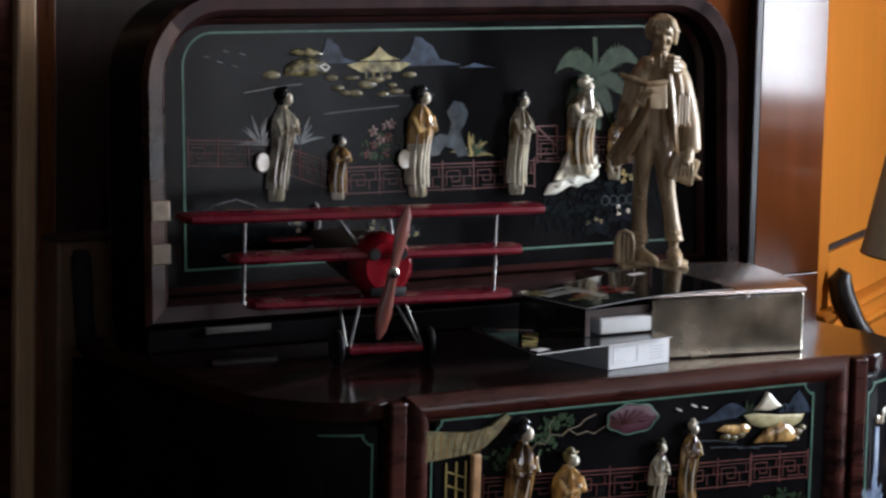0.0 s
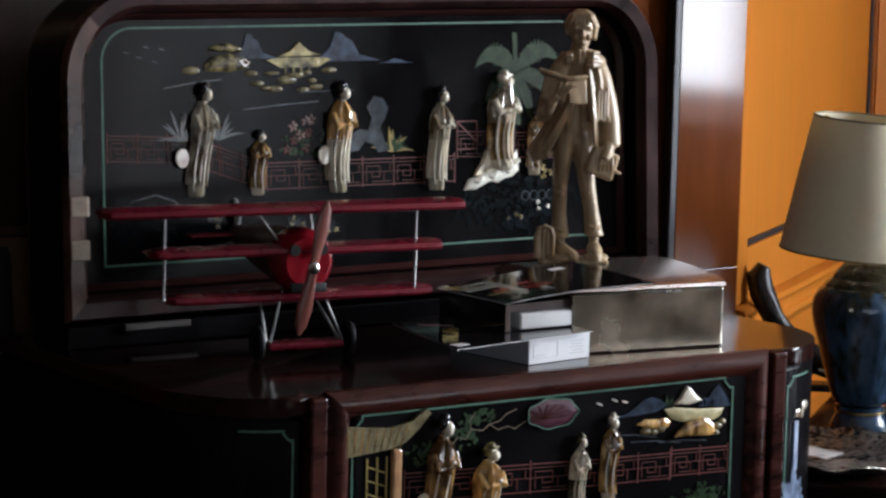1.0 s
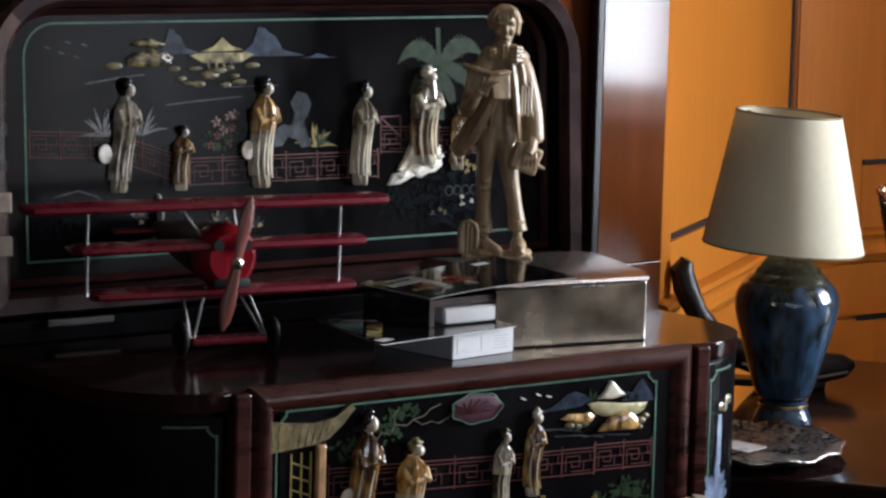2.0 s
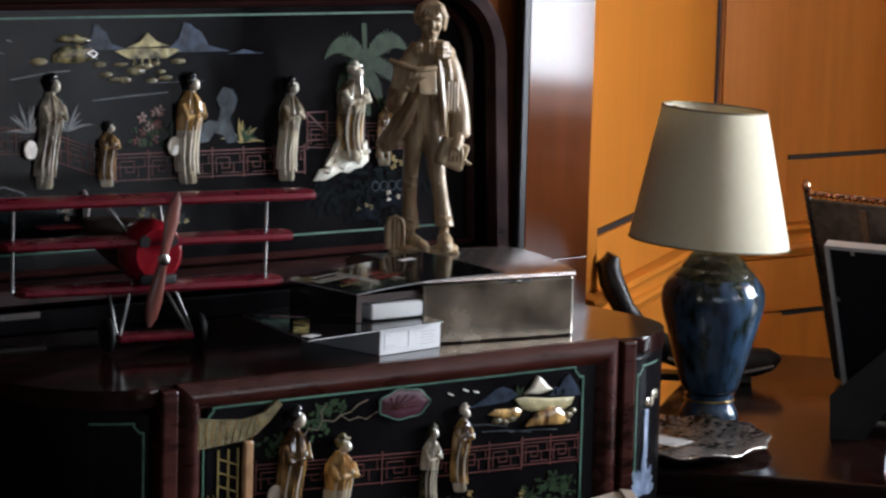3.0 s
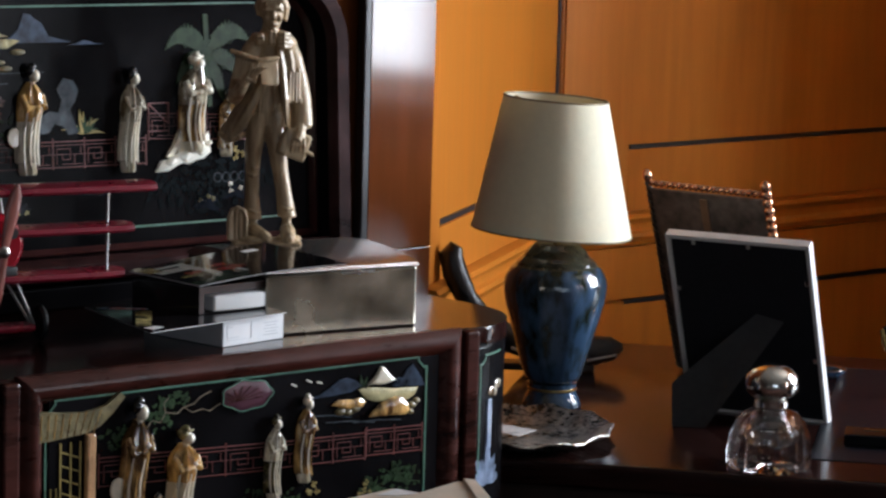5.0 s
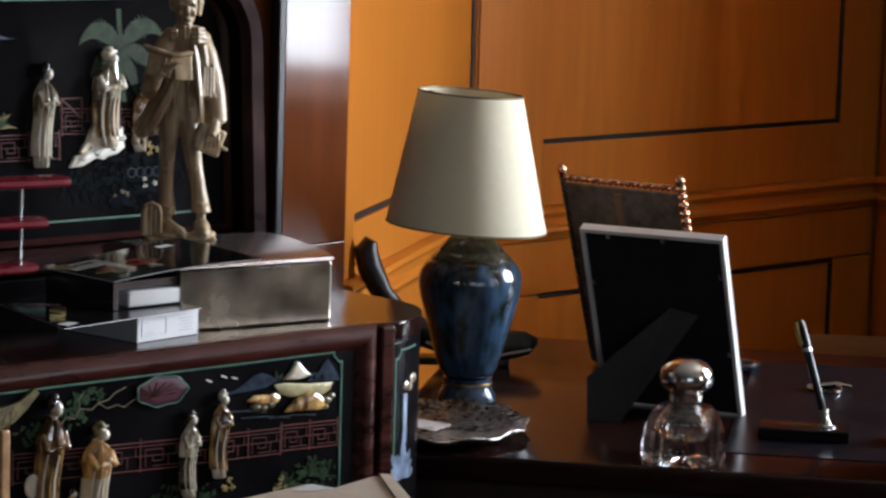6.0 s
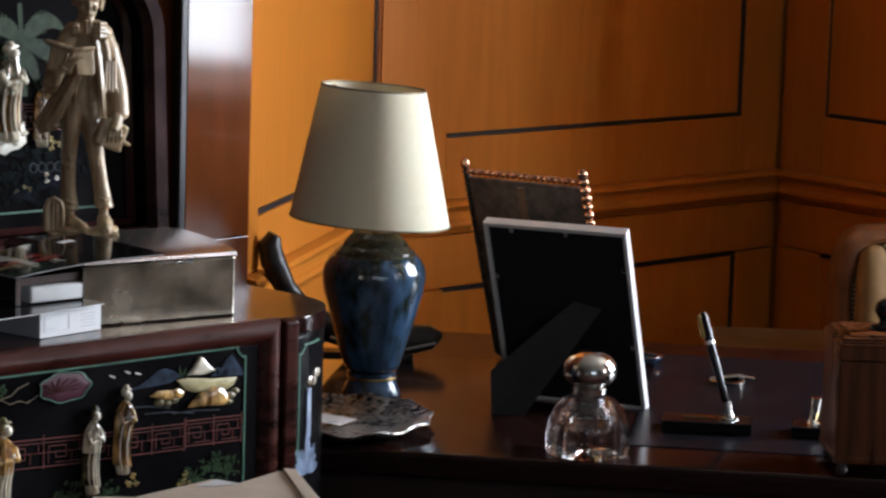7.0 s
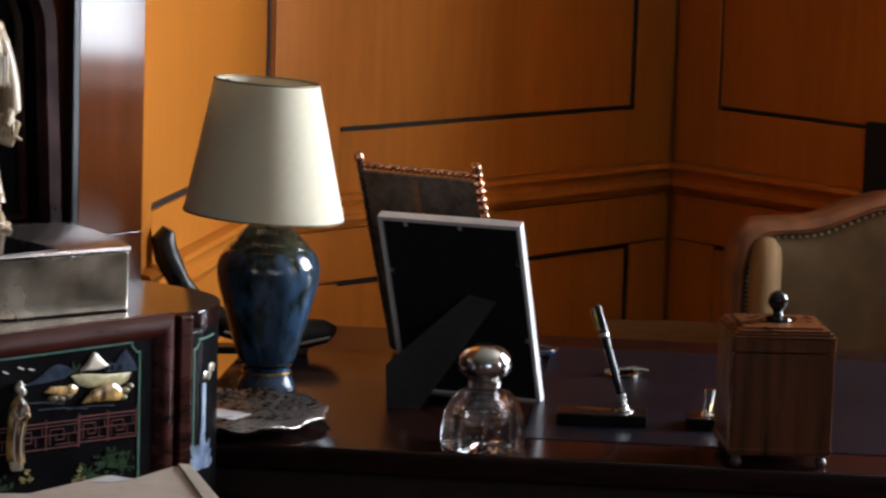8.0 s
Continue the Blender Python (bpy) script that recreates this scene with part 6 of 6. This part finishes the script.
# photo frame seen from behind, leaning
def frame_pose(bl, br, tl):
    bl, br, tl = Vector(bl), Vector(br), Vector(tl)
    x = (br - bl).normalized()
    z = (tl - bl) - x * (tl - bl).dot(x)
    z.normalize()
    y = z.cross(x)
    m = Matrix((x, y, z)).transposed().to_4x4()
    m.translation = bl
    return m


PFM = frame_pose((0.473, 4.680, DZ), (0.683, 4.578, DZ), (0.4075, 4.555, 1.066))
pf = thing("photo_frame", PFM, "thin silver photo frame seen from its black velvet back", "picture frame")
PW, PH = 0.236, 0.334
for c, s in (((PW / 2, 0, 0.0035), (PW - 0.0142, 0.018, 0.007)), ((PW / 2, 0, PH - 0.0035), (PW - 0.0142, 0.018, 0.007)), ((0.0035, 0, PH / 2), (0.007, 0.018, PH)), ((PW - 0.0035, 0, PH / 2), (0.007, 0.018, PH))):
    bm = bmesh.new()
    box(bm, c, s, 0.001)
    part("frame_bar", bm, M["silver_frame"], pf, "bright silver frame edge")
bm = bmesh.new()
box(bm, (PW / 2, 0.0, PH / 2), (PW - 0.0145, 0.008, PH - 0.0145), 0.0005)
part("backing", bm, M["velvet"], pf, "black velvet backing board")
for x, z in ((0.045, PH - 0.012), (0.135, PH - 0.012), (PW - 0.011, PH - 0.07), (0.011, PH - 0.10), (PW - 0.011, 0.12)):
    bm = bmesh.new()
    box(bm, (x, -0.006, z), (0.006, 0.002, 0.008), 0.0005)
    part("clip", bm, M["steel"], pf, "small metal turn clip")
# easel leg: a card wedge from the backing down to the desk
inv = PFM.inverted()
bm = bmesh.new()
base_l, base_r = inv @ Vector((0.429, 4.519, DZ)), inv @ Vector((0.481, 4.512, DZ))
hi_l, hi_r = Vector((0.136, -0.006, 0.196)), Vector((0.179, -0.006, 0.186))
low = inv @ Vector((0.427, 4.53, DZ + 0.063))
th = Vector((0, 0.003, 0.003))
a = [bm.verts.new(p) for p in (base_l, base_r, hi_r, hi_l, low)]
b = [bm.verts.new(p + th) for p in (base_l, base_r, hi_r, hi_l, low)]
bm.faces.new(a); bm.faces.new(b[::-1])
for i in range(5):
    bm.faces.new((a[i], b[i], b[(i + 1) % 5], a[(i + 1) % 5]))
part("easel_leg", bm, M["strut"], pf, "dark card easel leg")

# ornate rope-edged frame behind it
ORM = frame_pose((0.488, 5.036, DZ), (0.678, 4.898, DZ), (0.409, 4.930, 1.103))
orn = thing("rope_edged_frame", ORM, "picture frame with twisted copper edging seen from behind", "picture frame")
OW, OH = 0.228, 0.360
bm = bmesh.new()
box(bm, (OW / 2, 0, OH / 2 - 0.004), (OW - 0.010, 0.008, OH - 0.012), 0.001)
part("backing", bm, M["frame_back"], orn, "mottled dark backing board")
bm = bmesh.new()
box(bm, (OW * 0.47, -0.006, OH - 0.055), (0.014, 0.004, 0.075), 0.001)
part("hanger_strip", bm, M["brown_box"], orn)


def rope(p, q, r, turns):
    """Two strands twisted round each other."""
    bm = bmesh.new()
    p, q = Vector(p), Vector(q)
    d = (q - p).normalized()
    s = d.cross(Vector((0, 1, 0))).normalized()
    for ph in (0, math.pi):
        pts = []
        n = int(turns * 8)
        for i in range(n + 1):
            a = 2 * math.pi * turns * i / n + ph
            pts.append(p + (q - p) * i / n + (s * math.cos(a) + Vector((0, 1, 0)) * math.sin(a)) * r * 0.55)
        tube(bm, pts, r * 0.62, 7)
    return bm


part("rope_edge", rope((0.002, 0, OH), (OW - 0.002, 0, OH), 0.0055, 10), M["copper"], orn, "twisted copper edge", smooth=True)
part("rope_edge", rope((0, 0, 0.004), (0, 0, OH + 0.002), 0.0055, 16), M["bronze"], orn, "dark twisted edge", smooth=True)
for k in range(25):
    bm = bmesh.new()
    blob(bm, (OW, 0, 0.012 + k * 0.0152), (0.0092, 0.0092, 0.0088), rot=Matrix.Rotation(radians(18), 3, "Y"))
    part("bead", bm, M["copper"], orn, smooth=True)
for x in (0, OW):
    bm = bmesh.new()
    blob(bm, (x, 0, OH + 0.014), (0.0088, 0.0088, 0.0125))
    part("finial", bm, M["copper"], orn, "rounded copper finial", smooth=True)

# crystal inkwell with a silver dome
ink = thing("crystal_inkwell", pose(0.5465, 4.236, DZ) @ Matrix.Scale(1.03, 4), "faceted clear crystal inkwell with a silver domed stopper", "inkwell")
bm = bmesh.new()
prof = [(0.056, 0.0), (0.0615, 0.004), (0.062, 0.022), (0.0585, 0.046), (0.0505, 0.066), (0.038, 0.080), (0.026, 0.085), (0.020, 0.086), (0.0185, 0.078), (0.027, 0.068), (0.035, 0.056), (0.037, 0.046), (0.033, 0.036), (0.020, 0.030), (0.003, 0.029)]
seg = 48
rings = []
for k, (r, z) in enumerate(prof):
    ring = []
    for i in range(seg):
        ph = (i % 6) / 6.0
        flute = 1 - 0.075 * math.sin(math.pi * ph) ** 2 * (k in (1, 2, 3, 4)) - 0.10 * (i % 6 == 0) * (k in (1, 2, 3))
        ring.append(bm.verts.new((r * flute * math.cos(2 * math.pi * i / seg), r * flute * math.sin(2 * math.pi * i / seg), z)))
    rings.append(ring)
for a, b in zip(rings, rings[1:]):
    for i in range(seg):
        bm.faces.new((a[i], a[(i + 1) % seg], b[(i + 1) % seg], b[i]))
star = [bm.verts.new((0.028 * math.cos(2 * math.pi * i / seg), 0.028 * math.sin(2 * math.pi * i / seg), 0.006 if i % 3 == 0 else 0.001)) for i in range(seg)]
hub_v = bm.verts.new((0, 0, 0.007))
for i in range(seg):
    bm.faces.new((rings[0][i], star[i], star[(i + 1) % seg], rings[0][(i + 1) % seg]))
    bm.faces.new((star[i], hub_v, star[(i + 1) % seg]))
bm.faces.new(rings[-1])
part("bowl", bm, GLASS, ink, "thick clear cut crystal")
bm = bmesh.new()
lathe(bm, [(0.021, 0.0865), (0.024, 0.088), (0.024, 0.096), (0.020, 0.099), (0.030, 0.103), (0.037, 0.110), (0.0385, 0.120), (0.036, 0.132), (0.028, 0.142), (0.016, 0.1475), (0.004, 0.149)], 40)
part("stopper", bm, M["silver"], ink, "polished silver dome stopper", smooth=True)

# pen stands
def pen_stand(m, label):
    t = thing("pen_stand", m, label, "pen stand")
    bm = bmesh.new()
    box(bm, (0.066, 0.035, 0.009), (0.138, 0.07, 0.018), 0.002)
    part("base", bm, M["gloss_resin"], t, "polished black base")
    bm = bmesh.new()
    box(bm, (0.052, 0.045, 0.0185), (0.052, 0.010, 0.0012), 0.0004)
    part("plate", bm, M["gold"], t, "small brass plate")
    return t


ps = pen_stand(pose(0.683, 4.392, DZ + 0.002, 0, 0, -11), "black desk pen stand with a slanting fountain pen")
bm = bmesh.new()
tube(bm, [(0.100, 0.036, 0.0175), (0.098, 0.036, 0.030), (0.094, 0.037, 0.044)], [0.009, 0.0055, 0.008], 14)
part("socket", bm, M["steel"], ps, "bright pen socket", smooth=True)
bm = bmesh.new()
lathe(bm, [(0.014, 0), (0.014, 0.002), (0.006, 0.004)], 20, (0.100, 0.036, 0.018))
part("socket_flange", bm, M["steel"], ps, smooth=True)
p0, p1 = Vector((0.096, 0.037, 0.036)), Vector((0.050, 0.062, 0.178))
L = lambda k: p0 + (p1 - p0) * k
pen = part("pen", tube(bmesh.new(), [L(0), L(0.06), L(0.66)], [0.0035, 0.0058, 0.0064], 16), M["gloss_resin"], ps, "black fountain pen with gold trim", smooth=True)
part("pen_ring", tube(bmesh.new(), [L(0.665), L(0.70)], 0.0075, 16), M["steel"], pen, "bright ring", smooth=True)
part("cap", tube(bmesh.new(), [L(0.705), L(0.8), L(0.97), L(1.0)], [0.0072, 0.0076, 0.0070, 0.005], 16), M["gloss_resin"], pen, smooth=True)
part("clip", tube(bmesh.new(), [L(0.74) + Vector((-0.007, -0.006, 0)), L(0.97) + Vector((-0.0065, -0.0062, 0))], 0.0042, 8), M["gold"], pen, "gold pocket clip", smooth=True)
ps2 = pen_stand(pose(0.878, 4.355, DZ + 0.002, 0, 0, -11), "black desk stand with an empty silver socket behind the caddy")
bm = bmesh.new()
tube(bm, [(0.030, 0.036, 0.0175), (0.029, 0.036, 0.024), (0.031, 0.036, 0.035), (0.033, 0.036, 0.058)], [0.012, 0.006, 0.0065, 0.0085], 14)
part("socket", bm, M["silver"], ps2, "bright silver socket", smooth=True)

# silver rest further back, round dark dish
rest = thing("silver_rest", pose(0.852, 4.80, DZ + 0.002, 0, 0, -6), "small silver ring-shaped rest on the leather", "ornament")
bm = bmesh.new()
lathe(bm, [(0.024, 0), (0.030, 0.002), (0.031, 0.006), (0.026, 0.008), (0.020, 0.006), (0.024, 0)], 30, caps=False)
tube(bm, [(-0.03, 0, 0.008), (0.02, 0.01, 0.012), (0.045, 0.012, 0.008)], [0.003, 0.005, 0.003], 8)
part("body", bm, M["silver"], rest, smooth=True)
dish = thing("round_dish", pose(0.735, 4.99, DZ), "small round dark blue dish with a pale rim", "dish")
bm = bmesh.new()
lathe(bm, [(0.020, 0), (0.028, 0.004), (0.036, 0.012), (0.037, 0.014), (0.034, 0.013), (0.024, 0.007)], 36)
part("bowl", bm, M["glaze"], dish, smooth=True)
bm = bmesh.new()
lathe(bm, [(0.028, 0.0135), (0.0345, 0.0145), (0.0345, 0.0155), (0.028, 0.0145), (0.028, 0.0135)], 36, caps=False)
part("rim", bm, M["silver"], dish, "pale metal rim", smooth=True)

# mahogany caddy
cad = thing("wooden_caddy", pose(0.966, 4.165, DZ, 0, 0, -3), "square reddish mahogany caddy with a black knob and ball feet", "box")
CW, CD = 0.148, 0.150
bm = bmesh.new()
box(bm, (0, 0, 0.094), (CW, CD, 0.150), 0.002)
part("body", bm, M["caddy"], cad)
clid = part("lid", box(bmesh.new(), (0, 0, 0.1805), (CW + 0.002, CD + 0.002, 0.020), 0.002), M["caddy"], cad)
for k, (g, z) in enumerate(((0.004, 0.1925), (-0.004, 0.1965), (-0.012, 0.2005))):
    bm = bmesh.new()
    box(bm, (0, 0, z), (CW + g, CD + g, 0.0036), 0.0015)
    part("step_moulding", bm, M["caddy"], clid)
bm = bmesh.new()
box(bm, (0, 0, 0.2035), (CW - 0.032, CD - 0.032, 0.004), 0.0015)
part("top_panel", bm, M["caddy"], clid)
bm = bmesh.new()
lathe(bm, [(0.019, 0.2057), (0.021, 0.207), (0.020, 0.210), (0.009, 0.213), (0.007, 0.219), (0.010, 0.224), (0.0145, 0.231), (0.0150, 0.238), (0.012, 0.245), (0.006, 0.249), (0.002, 0.250)], 28)
part("knob", bm, M["gloss_resin"], clid, "turned black knob", smooth=True)
for x in (-1, 1):
    for y in (-1, 1):
        bm = bmesh.new()
        blob(bm, (x * 0.062, y * 0.063, 0.0085), (0.0085, 0.0085, 0.0085))
        box(bm, (x * 0.062, y * 0.063, 0.0175), (0.012, 0.012, 0.004))
        part("foot", bm, M["hinge"], cad, "dull metal ball foot", smooth=True)
bm = bmesh.new()
box(bm, (0, 0, 0.026), (CW + 0.003, CD + 0.003, 0.008), 0.002)
part("base_band", bm, M["caddy"], cad)

# leather armchair behind the desk
chair = thing("armchair", pose(1.53, 5.62, 0, 0, 0, 6), "tan leather armchair with a carved shaped wooden frame", "armchair")


def back_outline(g):
    pts = []
    for i in range(41):
        x = -1 + 2 * i / 40
        ax = abs(x)
        z = 0.980 - 0.043 * (1 - math.cos(math.pi * min(1, ax / 0.62))) / 2 * 1.15 - 0.012 * max(0, ax - 0.62)
        if ax > 0.80:
            z -= 0.075 * (1 - math.sqrt(max(0, 1 - ((ax - 0.80) / 0.20) ** 2)))
        pts.append((x * (0.335 - g), z - g))
    return [(-(0.335 - g), 0.45 + g)] + pts + [(0.335 - g, 0.45 + g)]


bm = bmesh.new()
lv = [(0.0, 0.055), (0.0, 0.012), (0.008, 0.0), (0.022, -0.004), (0.032, 0.004), (0.034, 0.03)]
loops = [[bm.verts.new((x, y, z)) for x, z in back_outline(g)] for g, y in lv]
for a, b in zip(loops, loops[1:]):
    for i in range(len(a)):
        bm.faces.new((a[i], a[(i + 1) % len(a)], b[(i + 1) % len(b)], b[i]))
part("back_frame", bm, M["chair_wood"], chair, "carved wooden back frame", smooth=True)
bm = bmesh.new()
loops = [[bm.verts.new((x, y, z)) for x, z in back_outline(g)] for g, y in ((0.034, 0.02), (0.050, 0.003), (0.085, -0.006), (0.15, -0.010))]
for a, b in zip(loops, loops[1:]):
    for i in range(len(a)):
        bm.faces.new((a[i], a[(i + 1) % len(a)], b[(i + 1) % len(b)], b[i]))
bm.faces.new(loops[-1])
pad = part("back_pad", bm, M["leather"], chair, "tan leather back pad", smooth=True)
bm = bmesh.new()
ol = back_outline(0.036)
for i in range(len(ol) - 1):
    p, q = Vector(ol[i]), Vector(ol[i + 1])
    n = max(1, int((q - p).length / 0.009))
    for k in range(n):
        c = p + (q - p) * k / n
        blob(bm, (c.x, 0.000, c.y), (0.0036, 0.003, 0.0036), sub=1)
part("nail_trim", bm, M["dull_gilt"], pad, "row of small dull brass nails")
bm = bmesh.new()
box(bm, (0, 0.035, 0.64), (0.55, 0.03, 0.36), 0.01)
part("back_board", bm, M["leather"], chair)
for sx in (-1, 1):
    bm = bmesh.new()
    tube(bm, [(sx * 0.268, -0.006, 0.47), (sx * 0.268, -0.014, 0.70), (sx * 0.266, -0.010, 0.850), (sx * 0.264, -0.004, 0.872), (sx * 0.262, 0.004, 0.886)], [0.026, 0.032, 0.032, 0.029, 0.018], 14)
    part("side_bolster", bm, M["leather_pale"], chair, "rounded leather side bolster", smooth=True)
bm = bmesh.new()
box(bm, (0, -0.28, 0.44), (0.64, 0.56, 0.12), 0.03, seg=3)
part("seat", bm, M["leather"], chair, smooth=True)
for x in (-0.31, 0.31):
    for y in (-0.50, 0.02):
        bm = bmesh.new()
        tube(bm, [(x, y, 0.0), (x, y, 0.2), (x, y, 0.40)], [0.018, 0.022, 0.028], 12)
        part("leg", bm, M["chair_wood"], chair, smooth=True)
    bm = bmesh.new()
    tube(bm, [(x, -0.01, 0.66), (x, -0.25, 0.655), (x * 1.02, -0.42, 0.645)], [0.020, 0.024, 0.022], 12)
    tube(bm, [(x, -0.38, 0.64), (x, -0.36, 0.50), (x, -0.34, 0.44)], [0.016, 0.014, 0.018], 10)
    part("arm", bm, M["chair_wood"], chair, smooth=True)

# low tan credenza behind the desk
cred = thing("low_cabinet", pose(1.12, 5.72, 0, 0, 0, -6), "low tan leather-covered bench behind the desk", "bench")
bm = bmesh.new()
box(bm, (0.050, 0.10, 0.604), (0.36, 0.30, 0.12), 0.012, seg=3)
part("cushion", bm, M["leather_pale"], cred, smooth=True)
bm = bmesh.new()
box(bm, (0.050, 0.10, 0.271), (0.34, 0.28, 0.542), 0.006)
part("body", bm, M["dark_wood"], cred)

# dark picture board on the window wall
board = thing("wall_board", Matrix.LocRotScale(COR + B_DIR * 0.835 - B_OUT * 0.012, Matrix((B_DIR, B_OUT, Vector((0, 0, 1)))).transposed().to_quaternion(), None), "dark upright board against the panelling", "board")
bm = bmesh.new()
box(bm, (0, 0, 0.53), (0.40, 0.022, 1.06), 0.003)
part("panel", bm, M["velvet"], board)

# kraft box in the foreground, on a small side table
side = thing("side_table", pose(0.0, 2.86, 0, 0, 0, 12), "small dark wooden side table", "table")
bm = bmesh.new()
box(bm, (0, 0, 0.868), (0.52, 0.46, 0.024), 0.004)
part("tabletop", bm, M["dark_wood"], side)
for x in (-0.23, 0.23):
    for y in (-0.2, 0.2):
        bm = bmesh.new()
        tube(bm, [(x, y, 0), (x, y, 0.856)], [0.014, 0.02], 10)
        part("leg", bm, M["dark_wood"], side)
kb = thing("kraft_box", pose(0.0, 2.98, 0.88, 0, 0, 0), "open kraft cardboard box with folded flaps", "box")
bm = bmesh.new()
box(bm, (-0.03, -0.05, 0.04), (0.20, 0.22, 0.08), 0.002)
part("body", bm, M["kraft"], kb)
for z, out, nm in ((0.086, [(-0.17, -0.09), (-0.14, -0.03), (-0.005, 0.122), (0.030, 0.102), (0.02, -0.09)], "flap"), (0.0905, [(-0.10, -0.12), (-0.02, 0.02), (0.066, 0.147), (0.076, 0.147), (0.110, -0.12)], "flap"),
                  (0.0935, [(0.072, 0.150), (0.086, 0.144), (0.128, -0.12), (0.108, -0.12)], "folded_edge")):
    bm = bmesh.new()
    slab(bm, out, z - 0.004, z)
    bmesh.ops.bevel(bm, geom=bm.edges[:], offset=0.0008, segments=1, affect="EDGES")
    part(nm, bm, M["kraft"], kb, "folded kraft card")
bm = bmesh.new()
slab(bm, [(-0.022, 0.085), (0.0, 0.118), (0.026, 0.100), (0.0, 0.085)], 0.0862, 0.0868)
part("tape", bm, M["white_card"], kb, "strip of clear packing tape")
